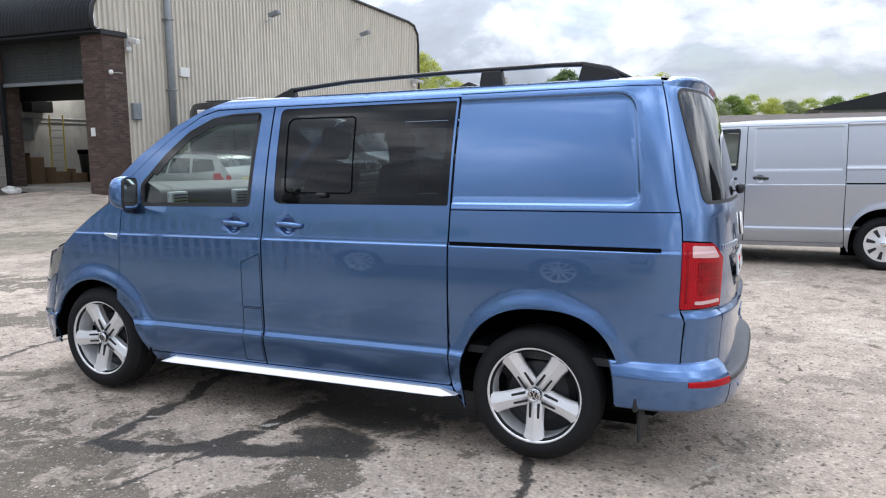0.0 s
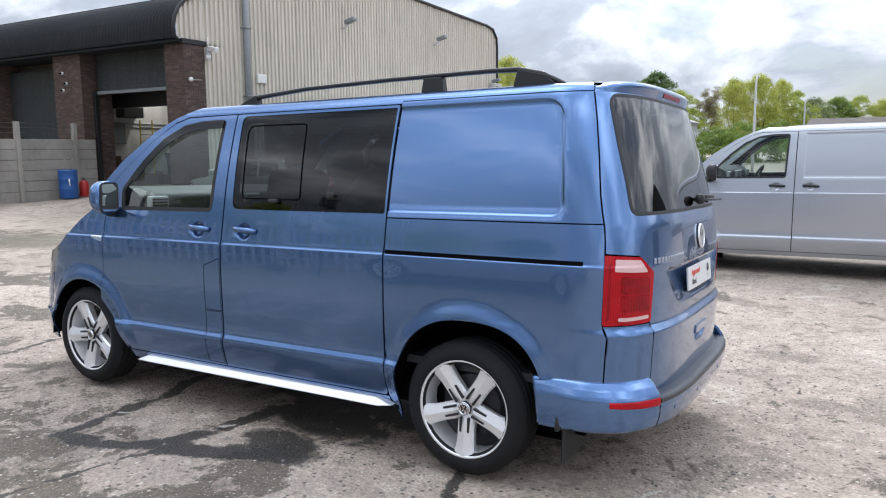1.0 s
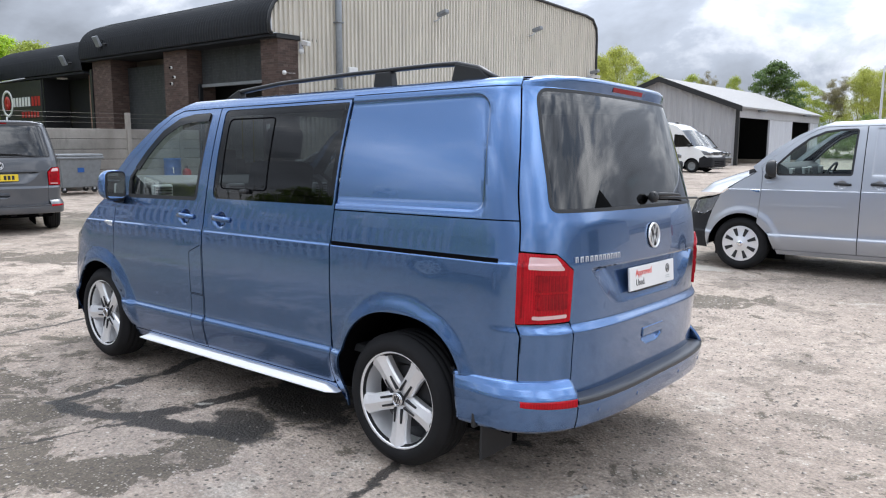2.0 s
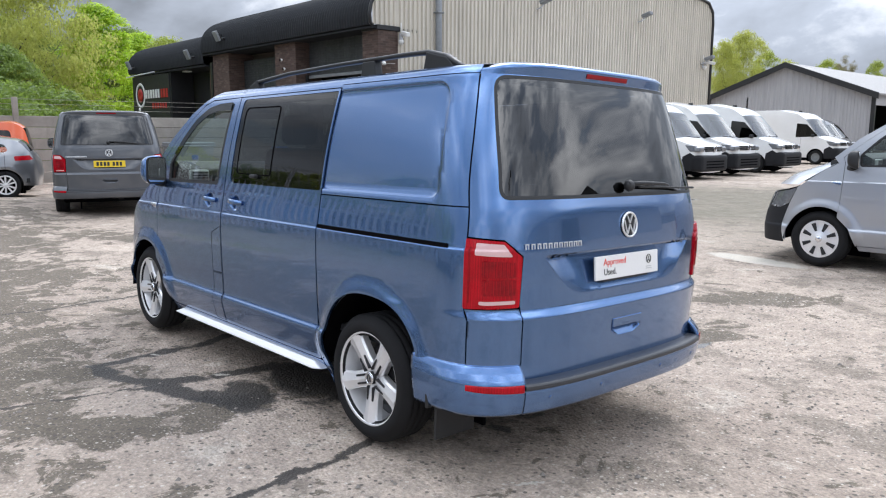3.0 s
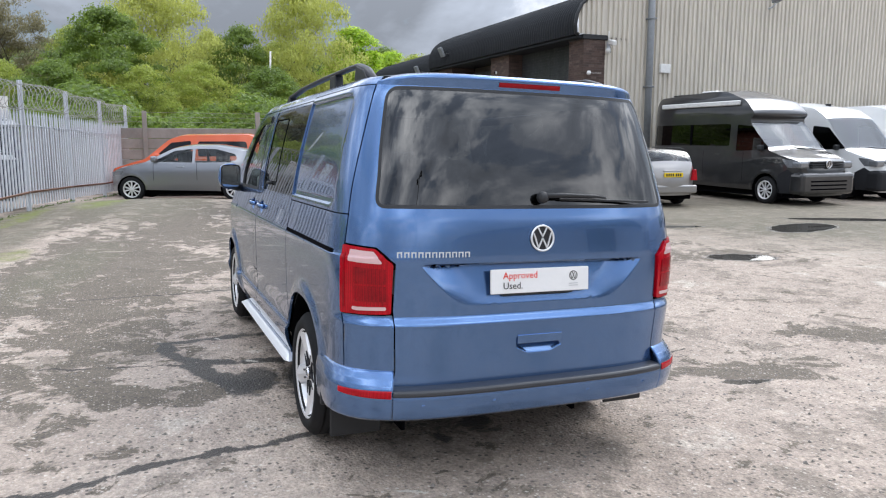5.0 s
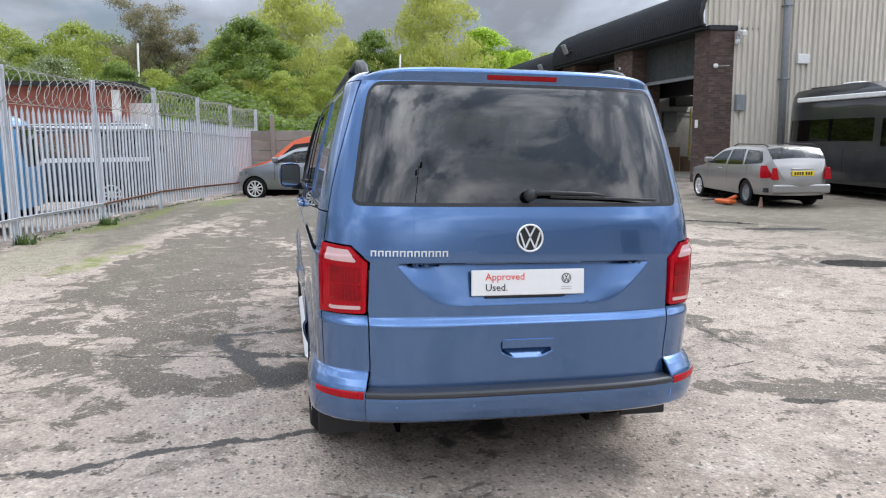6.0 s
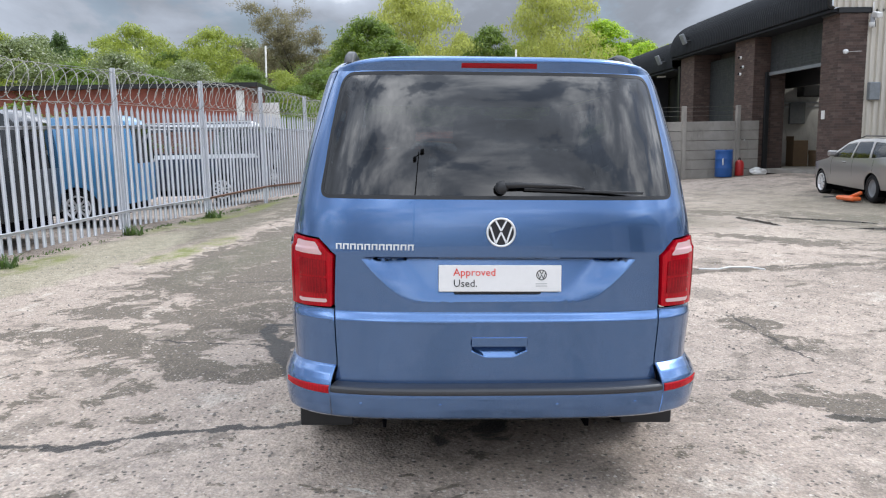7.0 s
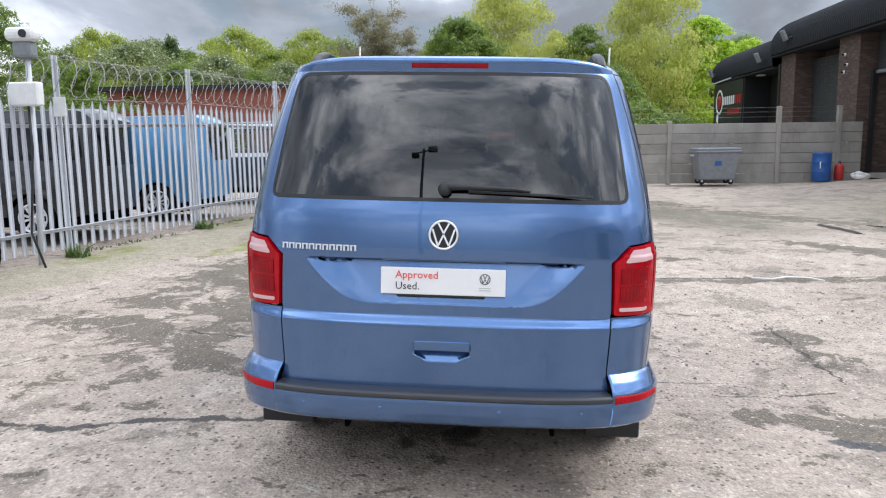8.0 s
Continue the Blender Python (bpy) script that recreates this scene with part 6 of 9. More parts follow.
def van_tail(van, colour, us, vs, plate, detail):
    """Tailgate, rear window, lamps and bumper."""
    for side in (-1, 1):
        fl = side > 0
        fn = van_skin(side)
        gp = lambda z: float(GATE_P(z))
        lamp = rounded([(gp(1.13) + 0.002, 1.136, 0.008), (p_at_y(0.795, 1.12), 1.124, 0.016), (p_at_y(0.719, 1.05), 1.054, 0.016), (GATE_LOW - 0.002, 0.828, 0.012), (gp(0.82) + 0.002, 0.822, 0.012)], 0.015)
        body = part("tail_lamp", skin_panel("tail_lamp", lamp, van_skin(side, -0.010), us, vs, flange=0.03, flip=fl), RED_LAMP, van, "red tail lamp with a clear lens")
        pa, pb, pc = gp(0.9) + 0.022, gp(0.9) + 0.105, GATE_LOW - 0.022
        bands = (("clear_lens", ((pa + 0.03, 1.064), (pa + 0.03, 1.118), (pc - 0.066, 1.112), (pc - 0.012, 1.056)), CLEAR_LAMP), ("brake_lens", ((pb - 0.02, 0.965), (pb - 0.02, 1.040), (pc, 1.032), (pc, 0.965)), RED_DEEP), ("turn_lens", ((pb - 0.02, 0.885), (pb - 0.02, 0.955), (pc, 0.955), (pc, 0.885)), RED_DEEP), ("reverse_lens", ((pb - 0.03, 0.842), (pb - 0.03, 0.858), (pc, 0.862), (pc, 0.846)), CLEAR_LAMP), ("side_lens", ((pa, 0.85), (pa, 1.10), (pa + 0.012, 1.10), (pa + 0.012, 0.85)), RED_DEEP))
        for nm, c, mt in bands:
            part(nm, skin_panel(nm, rounded([(*q, 0.008) for q in c], 0.012), van_skin(side, -0.0125 ), us, vs, flange=0.003, flip=fl), mt, body)
        # panel below the lamp
        poly = densify([(gp(0.82) + 0.0028, 0.817), (GATE_LOW - 0.003, 0.817), (GATE_LOW - 0.003, 0.556), (gp(0.56) + 0.0028, 0.556)])
        part("corner_panel", skin_panel("corner_panel", poly, fn, us, np.r_[vs, np.arange(0.76, 0.83, 0.006)], flip=fl), colour, van)
    # tailgate: both halves are mapped over the middle by a signed run along the tail
    L = van_skin(-1)

    def tail(inset=0.0, push=None):
        A, B = van_skin(-1, inset), van_skin(1, inset)

        def f(q, z):
            p = REAR_END - np.abs(q)
            a, b = A(p, z), B(p, z)
            r = np.where((q < 0)[:, None], a, b)
            if push is not None:
                r[:, 0] += push(r[:, 1], z)
            return r
        return f

    def q_y(y, z):
        return math.copysign(REAR_END - p_at_y(y, z), y)

    def q_x(x, z, s):
        return s * (REAR_END - p_at_x(x, z))
    top_z = 1.878

    def q_p(p):
        return REAR_END - p
    low_q = q_p(GATE_LOW + 0.003)
    half = [(low_q, 0.49), (low_q, 0.826), (q_p(GATE_LOW + 0.001), 0.84), (q_y(0.7145, 1.055), 1.057), (q_y(0.793, 1.13), 1.1295)]
    half += [(q_p(float(GATE_P(z)) + 0.0038), z) for z in (1.142, 1.20, 1.27, 1.33, 1.39, 1.48, 1.57, 1.65, 1.75, 1.82, top_z)]
    outline = densify(half + [(-q, z) for q, z in half[::-1]])
    win = [(q_y(0.785, 1.310), 1.310, 0.045), (q_y(0.762, 1.45), 1.45, 0.3), (q_y(0.685, 1.855), 1.855, 0.06)]
    window = rounded(win + [(-q, z, r) for q, z, r in win[::-1]], 0.025)

    def push(y, z):
        """The dished field round the plate, and the ledge above the lower field."""
        ay = np.abs(y)
        side_edge = 0.40 + 0.205 * np.clip((z - 0.862) / 0.186, 0, 1) ** 0.75
        t = np.clip((side_edge - ay) / 0.20, 0, 1)
        inn = (1 - (1 - t) ** 2) * np.clip((1.050 - z) / 0.004, 0, 1)
        dish = -inn * 0.052 * np.clip((z - 0.862) / 0.186, 0, 1) ** 0.8
        g_edge = 0.062 + 0.060 * np.clip((z - 0.612) / 0.034, 0, 1)
        grip_ = -0.034 * np.clip((g_edge - ay) / 0.010, 0, 1) * np.clip((z - 0.612) / 0.048, 0, 1) * np.clip((0.692 - z) / 0.006, 0, 1)
        return dish + grip_
    gu = np.unique(np.r_[np.arange(-1.3, 1.3, 0.03), np.arange(-0.15, 0.15, 0.012), np.arange(-0.72, -0.36, 0.016), np.arange(0.36, 0.72, 0.016)])
    gv = np.unique(np.r_[np.arange(0.49, 0.58, 0.03), np.arange(0.58, 0.70, 0.005), np.arange(0.70, 0.76, 0.02), np.arange(0.76, 0.89, 0.006), np.arange(0.89, 1.03, 0.014), np.arange(1.03, 1.044, 0.007), [1.0445, 1.0460, 1.0500, 1.0515], np.arange(1.06, 1.9, 0.03)])
    slants = []
    for d in (-0.004, 0.0, 0.010, 0.025, 0.045, 0.07, 0.10, 0.14, 0.19):
        for s in (-1, 1):
            slants.append([(s * q_y(0.40 + 0.205 * max(0.0, min(1.0, (z - 0.862) / 0.186)) ** 0.75 - d, z), z) for z in np.linspace(0.863, 1.0495, 26)])
    gate = part("tailgate", skin_panel("tailgate", outline, tail(0.0, push), gu, gv, [window], lines=slants), colour, van)
    part("rear_window", skin_panel("rear_window", window, tail(-0.001, lambda y, z: 0.007 * (1 - ((z - 1.58) / 0.275) ** 2) * np.clip(1 - (y / 0.78) ** 4, 0, 1)), gu, np.r_[gv, np.arange(1.3, 1.87, 0.015)], flange=0.004), GLASS_REAR, gate, "dark privacy rear window").visible_shadow = False
    part("window_seal", skin_panel("window_seal", grow(window, 0.006), tail(-0.002), gu, gv, [shrink(window, 0.010)], flange=0.006), TRIM, gate)
    part("inner_gate", skin_panel("inner_gate", densify([(q * 1.02, z if z < 1.0 else z) for q, z in outline[::3]]), tail(0.11), gu[::2], gv[::3], [grow(window, 0.02)], flange=0), GAP, gate)
    # spoiler lip and high brake lamp
    def lip(q, s):
        z = 1.872 + 0.030 * np.sin(s * 1.6)
        p = REAR_END - np.abs(q)
        a, b = van_skin(-1)(p, np.full_like(q, 1.868)), van_skin(1)(p, np.full_like(q, 1.868))
        r = np.where((q < 0)[:, None], a, b)
        fade = np.clip(1 - (np.abs(q) / 0.88) ** 6, 0, 1)
        out = np.interp(s, (0, 0.35, 0.5, 0.6, 1.0), (-0.10, 0.000, 0.014, 0.012, 0.002))
        hgt = np.interp(s, (0, 0.35, 0.5, 0.6, 1.0), (0.070, 0.058, 0.044, 0.030, -0.006))
        return np.c_[r[:, 0] + out * fade, r[:, 1] * (1 - 0.02 * (1 - s)), r[:, 2] + hgt * (0.35 + 0.65 * fade)]
    part("spoiler", sheet("spoiler", lip, np.linspace(-0.90, 0.90, 61), np.linspace(0, 1, 15)), colour, gate)
    def third(q, s):
        r = lip(q, np.interp(s, (0, 1), (0.62, 0.86)))
        r[:, 0] += 0.003
        return r
    part("high_brake_lamp", sheet("high_brake_lamp", third, np.linspace(-0.20, 0.20, 15), np.linspace(0, 1, 5)), RED_DEEP, gate, "narrow red high brake lamp")
    # badge and lettering, drawn as plain shapes
    at = tail(0.0, push)

    def on_tail(y, z, off=0.002):
        p = at(np.array([q_y(y, z) if y else 0.0]), np.array([z]))[0]
        e = 0.02
        a = at(np.array([q_y(y, z + e) if y else 0.0]), np.array([z + e]))[0]
        tilt = math.atan2(a[0] - p[0], a[2] - p[2])
        return Matrix.Translation((p[0] + off, p[1], p[2])) @ Matrix.Rotation(tilt, 4, "Y") @ Matrix.Rotation(math.pi / 2, 4, "Z")
    emblem(gate, on_tail(0, 1.165, 0.004) @ Matrix.Rotation(math.pi, 4, "Z"), 0.064, 0.008, BADGE_SILVER)
    for k in range(11):                                  # the model's name, as plain slanted bars
        bm = bmesh.new()
        for x0, x1, z0, z1 in ((-0.0125, 0.0125, 0.0075, 0.0125), (-0.0125, -0.0065, -0.0125, 0.0075), (0.0055, 0.0115, -0.0125, 0.0075)):
            box(x0, x1, -0.003, 0.003, z0, z1, 0, 1, bm)
        bmesh.ops.transform(bm, matrix=Matrix.Shear("XZ", 4, (0.3, 0)), verts=bm.verts[:])
        part("plain_bar", bm, BADGE_SILVER, gate, "", on_tail(-0.70 + k * 0.0312, 1.098, 0.004))
    # plate
    p0 = at(np.array([0.0]), np.array([0.90]))[0]
    base = Matrix.Translation((p0[0] - 0.002, 0, p0[2] + 0.062)) @ Matrix.Rotation(radians(-5), 4, "Y") @ Matrix.Rotation(math.pi / 2, 4, "Z")
    if plate:
        pl = part("plate_board", box(-0.268, 0.268, -0.009, 0.003, -0.058, 0.058, 0.004, 2), PLATE_WHITE if plate == "white" else PLATE_YELLOW, gate, "white promotional card plate" if plate == "white" else "yellow plate with plain bars", base @ Matrix.Translation((0, -0.014, 0)))
        part("plate_holder", box(-0.20, 0.18, -0.020, 0.006, -0.068, -0.050, 0.004, 1), TRIM, gate, "", base)
        if plate == "white":
            face = Matrix.Translation((0, -0.0102, 0)) @ Matrix.Rotation(math.pi / 2, 4, "X")
            lettering("plate_word", "Approved", 0.046, 0.0006, PRINT_RED, face @ Matrix.Translation((-0.205, 0.012, 0)), pl)
            lettering("plate_word", "Used.", 0.046, 0.0006, PRINT_BLACK, face @ Matrix.Translation((-0.205, -0.036, 0)), pl)
            emblem(pl, Matrix.Translation((0.18, -0.0095, 0.016)) @ Matrix.Rotation(math.pi, 4, "Z"), 0.023, 0.0012, PRINT_BLACK, False)
            for k in range(2):
                part("small_bar", box(0.155, 0.205, -0.0104, -0.0094, -0.024 - 0.010 * k, -0.021 - 0.010 * k), DASH_LIGHT, pl)
        else:
            for k in range(7):
                x = -0.20 + k * 0.060 + (0.03 if k > 3 else 0)
                part("plain_bar", box(x - 0.02, x + 0.02, -0.0105, -0.0095, -0.036, 0.036), PRINT_BLACK, pl)
    # grip: a dark-edged pull above the bumper
    p0 = tail(0.0)(np.array([0.0]), np.array([0.684]))[0]
    gm = Matrix.Translation((p0[0] + 0.001, 0, p0[2])) @ Matrix.Rotation(math.pi / 2, 4, "Z")
    part("gate_grip", box(-0.122, 0.122, -0.006, 0.030, -0.022, 0.022, 0.004, 2), colour, gate, "", gm)
    # wiper
    w0 = on_tail(0.0, 1.352, 0.012)
    wp = empty("rear_wiper", w0)
    wp.parent = gate
    part("wiper_boss", cyl(0.028, -0.045, 0.0, 20, "y", 0.012), TRIM, wp)
    arm = tube([(-0.02, -0.030, 0.006), (0.10, -0.038, 0.008), (0.30, -0.030, 0.004), (0.36, -0.018, -0.002)], [0.014, 0.012, 0.008, 0.005], 8)
    part("wiper_arm", arm, TRIM, wp)
    part("wiper_blade", box(0.10, 0.62, -0.014, -0.004, -0.008, 0.003, 0.002, 1, None, Matrix.Rotation(radians(1.5), 4, "Y")), TRIM, wp)
    # bumper: a thick skirt round the tail with a black tread on top
    prof = [(-0.05, 0.345), (0.014, 0.336), (0.036, 0.35), (0.049, 0.395), (0.055, 0.445), (0.052, 0.464), (0.030, 0.476), (-0.03, 0.480)]
    ends = [(-0.05, 0.345), (0.013, 0.336), (0.035, 0.35), (0.048, 0.395), (0.054, 0.445), (0.052, 0.492), (0.046, 0.504), (0.024, 0.534), (-0.004, 0.560), (-0.014, 0.566)]
    def skirt(pro):
        n = len(pro)
        oo = np.array([a for a, _ in pro])
        zz = np.array([b for _, b in pro])

        def f(q, s):
            p = REAR_END - np.abs(q)
            zref = np.full_like(q, 0.76)
            a, b = van_skin(-1)(p, zref), van_skin(1)(p, zref)
            r = np.where((q < 0)[:, None], a, b)
            e = 0.004
            a1, b1 = van_skin(-1)(np.minimum(p, REAR_END - 0.03) - e, zref), van_skin(1)(np.minimum(p, REAR_END - 0.03) - e, zref)
            a2, b2 = van_skin(-1)(np.minimum(p, REAR_END - 0.03) + e, zref), van_skin(1)(np.minimum(p, REAR_END - 0.03) + e, zref)
            d = np.where((q < 0)[:, None], a2 - a1, b2 - b1)
            ln = np.hypot(d[:, 0], d[:, 1]) + 1e-9
            nx, ny = np.abs(d[:, 1]) / ln, np.abs(d[:, 0]) / ln * np.where(q < 0, -1, 1)
            mid_fade = smooth01((np.abs(q) - 0.0) / 0.08)
            ny, sgn = ny * mid_fade, 1.0
            run = smooth01((REAR_END + 0.30 - np.abs(q)) / 0.9)
            o = np.interp(s, np.linspace(0, 1, n), oo)
            o = np.where(o > 0, o * (0.25 + 0.75 * run), o)
            z = np.interp(s, np.linspace(0, 1, n), zz)
            return np.c_[r[:, 0] + nx * sgn * o, r[:, 1] + ny * sgn * o, z + RAKE * r[:, 0]]
        return f
    qa = q_p(GATE_LOW)
    bump = part("rear_bumper", sheet("rear_bumper", skirt(prof), np.linspace(-qa, qa, 61), np.linspace(0, 1, 36)), colour, van)
    zs_ends = np.array([b for _, b in ends])
    arch_q = lambda z: REAR_END - (0.402 * np.clip(1 - np.abs((z - 0.325) / 0.463) ** 2.4, 0, 1) ** (1 / 2.4) - CORNER_X - 0.05)
    for s in (-1, 1):
        f = skirt(ends)

        def wrap(u, v, s=s):
            """From the tailgate round the corner to the wheel arch, then folded in."""
            z = np.interp(v, np.linspace(0, 1, len(ends)), zs_ends)
            r = f(s * (qa + (arch_q(z) - qa) * np.clip(u, 0.0, 1.0)), v)
            r[:, 0] -= 0.09 * np.clip(-u / 0.02, 0, 1) * smooth01((z - 0.44) / 0.012)
            r[:, 1] -= s * 0.05 * np.clip((u - 1) / 0.02, 0, 1)
            return r
        part("bumper_corner", sheet("bumper_corner", wrap, np.r_[-0.02, -0.006, np.linspace(0, 1, 48), 1.006, 1.02], np.linspace(0, 1, 46)), colour, bump)
        v_of = lambda z: np.interp(z, zs_ends[1:], np.linspace(0, 1, len(ends))[1:])

        def lens(u, v, s=s):
            """A reflector that tapers towards the side."""
            z = 0.452 + 0.010 * u ** 2 + v * (0.036 - 0.010 * u ** 2)
            r = f(s * (qa + 0.006 + 0.235 * u), v_of(z))
            k = 0.0035 * np.minimum(1, 14 * np.minimum(v, 1 - v) + 0.2)
            return r + np.c_[k, s * k, np.zeros_like(u)]
        part("reflector", sheet("reflector", lens, np.linspace(0, 1, 26), np.linspace(0, 1, 9)), RED_LAMP, bump, "red bumper reflector")
    tread_p = [(-0.05, 0.494), (0.030, 0.490), (0.048, 0.486), (0.0555, 0.478), (0.0575, 0.464), (0.053, 0.458)]
    part("bumper_tread", sheet("bumper_tread", skirt(tread_p), np.linspace(-qa, qa, 61), np.linspace(0, 1, 24)), TREAD, bump, "black rubber loading edge")
    for y in (-0.60, -0.26, 0.255, 0.60):
        pp = skirt(prof)(np.array([q_y(y, 0.5)]), np.array([0.50]))[0]
        part("parking_sensor", cyl(0.010, -0.004, 0.0012, 16, "x", 0.0005), colour, bump, "", Matrix.Translation((pp[0], pp[1], 0.413 + RAKE * 0.9)))
    # tail pipe and underside
    part("tail_pipe", tube([(0.30, 0.55, 0.30), (0.56, 0.58, 0.32), (0.66, 0.60, 0.32)], 0.032, 12), RAIL_BLACK, van)
    part("rear_valance", box(0.60, 0.84, -0.68, 0.68, 0.345, 0.375, 0.01, 1), GAP, van)
    part("tow_eye", tube([(0.80, 0.12, 0.34), (0.86, 0.12, 0.325), (0.86, 0.20, 0.325), (0.80, 0.20, 0.34)], 0.010, 8), TRIM, van)
    part("underbody", box(-3.4, 0.60, -0.80, 0.80, 0.26, 0.40, 0.03, 1), GAP, van)
    part("axle", tube([(0, -0.75, 0.30), (0, 0.75, 0.30)], 0.06, 10), GAP, van)


def van_inside(van, glazed):
    """Dashboard, wheel, seats and lining, as seen through the glass."""
    part("cabin_floor", box(-2.9, 0.75, -0.84, 0.84, 0.50, 0.54), DASH, van)
    bm = bmesh.new()
    prism(rounded([(-2.95, 0.80, 0.03), (-2.55, 0.82, 0.05), (-2.47, 1.02, 0.08), (-2.50, 1.32, 0.05), (-2.62, 1.382, 0.06), (-2.96, 1.285, 0.02)], 0.06), 1.72, 0, bm, plane="xz", at=-0.86)
    dash = part("dashboard", bm, DASH, van)
    part("dash_band", box(-2.50, -2.462, -0.80, 0.80, 1.15, 1.195, 0.012, 2), DASH_LIGHT, dash)
    for y in (-0.74, -0.12, 0.12, 0.74):
        part("air_vent", box(-2.50, -2.455, y - 0.075, y + 0.075, 1.215, 1.315, 0.012, 2), DASH_LIGHT, dash)
        for k in range(4):
            part("vent_slat", box(-2.462, -2.448, y - 0.06, y + 0.06, 1.230 + k * 0.02, 1.237 + k * 0.02), TRIM, dash)
    t = Matrix.Translation((-2.30, 0.40, 1.20)) @ Matrix.Rotation(radians(-62), 4, "Y")
    rim = [t @ Vector((0.19 * math.cos(a), 0.19 * math.sin(a), 0)) for a in np.linspace(0, 2 * math.pi, 28, endpoint=False)]
    wheel_ob = part("steering_wheel", tube(rim, 0.016, 8, closed=True), TRIM, van)
    part("wheel_boss", box(-0.09, 0.06, -0.10, 0.10, -0.03, 0.02, 0.02, 2, None, t), DASH, wheel_ob)
    for x, ys in ((-1.86, (-0.48, 0.44)), (-0.95, (-0.52, 0.0, 0.52))):
        for y in ys:
            seat = empty("cab_seat", Matrix.Translation((x, y, 0.54)))
            seat.parent = van
            part("seat_cushion", box(-0.28, 0.24, -0.23, 0.23, 0.22, 0.42, 0.06, 3), CLOTH, seat)
            part("seat_back", box(-0.08, 0.08, -0.23, 0.23, 0.36, 0.98, 0.06, 3, None, Matrix.Translation((0.22, 0, 0)) @ Matrix.Rotation(radians(12), 4, "Y")), CLOTH, seat)
            part("head_rest", box(-0.05, 0.05, -0.13, 0.13, 1.0, 1.20, 0.045, 3, None, Matrix.Translation((0.24, 0, 0)) @ Matrix.Rotation(radians(10), 4, "Y")), CLOTH, seat)
    part("headliner", box(-2.0, 0.45, -0.70, 0.70, 1.84, 1.855), DASH_LIGHT, van)
VAN_AT = pose(0, 0, -0.012, -1.6, 0.0, 0.0)
make_van(VAN_AT, BLUE, "metallic blue panel van with black roof rails on worn tarmac")
make_van(pose(2.39, 7.22, 0.0), SILVER, "silver panel van with plain sides and dark bumpers", rails=False, glazed=False, wheels="cover", plate="yellow", trim_front=True, steps=False, flaps=False)
make_van(pose(-12.17, 1.69, gz(-12.2, 1.7) - 0.02, 0, 0, -16), GREY_PAINT, "grey panel van seen from behind, parked by the wall", rails=False, glazed=False, wheels="cover", plate="yellow", steps=False, flaps=False)

# ---------------------------------------------------------------- other vehicles
# car frame: rear axle at x 0, nose towards -x, ground at z 0
def thin_wheel(m, parent, r, width, dark=False):
    w = empty("wheel", m)
    w.parent = parent
    h, rim = width / 2, r * 0.68
    part("tyre", lathe([(rim - 0.02, -h + 0.03), (rim + 0.01, -h + 0.004), (rim + 0.04, -h), (r - 0.03, -h + 0.008), (r - 0.006, -h + 0.03), (r, -h + 0.06), (r, h - 0.06), (r - 0.006, h - 0.03), (r - 0.03, h - 0.008), (rim, h)], 36), RUBBER, w)
    part("brake", lathe([(0.001, 0.0), (rim * 0.98, 0.01)], 24), GAP, w)
    rim_ob = part("rim", lathe([(rim * 0.86, -h + 0.05), (rim * 0.9, -h + 0.012), (rim, -h + 0.004), (rim + 0.005, -h + 0.02)], 36), TRIM if dark else ALLOY, w)
    if dark:
        part("steel_disc", lathe([(0.001, -h + 0.05), (rim * 0.35, -h + 0.045), (rim * 0.6, -h + 0.07), (rim * 0.88, -h + 0.03)], 24), PLASTIC_GREY, w)
        return w
    for k in range(10):
        t = Matrix.Rotation(radians(36 * k), 4, "Y")
        part("spoke", prism([(-0.014, rim * 0.12), (0.014, rim * 0.12), (0.02 + 0.012 * (k % 2), rim * 0.9), (-0.02 + 0.012 * (k % 2), rim * 0.9)], 0.02, 0, plane="xz", at=-h + 0.018), ALLOY, rim_ob, "", t)
    part("hub_cap", cyl(rim * 0.2, -h + 0.012, -h + 0.05, 20, "y", 0.006), ALLOY, w)
    return w


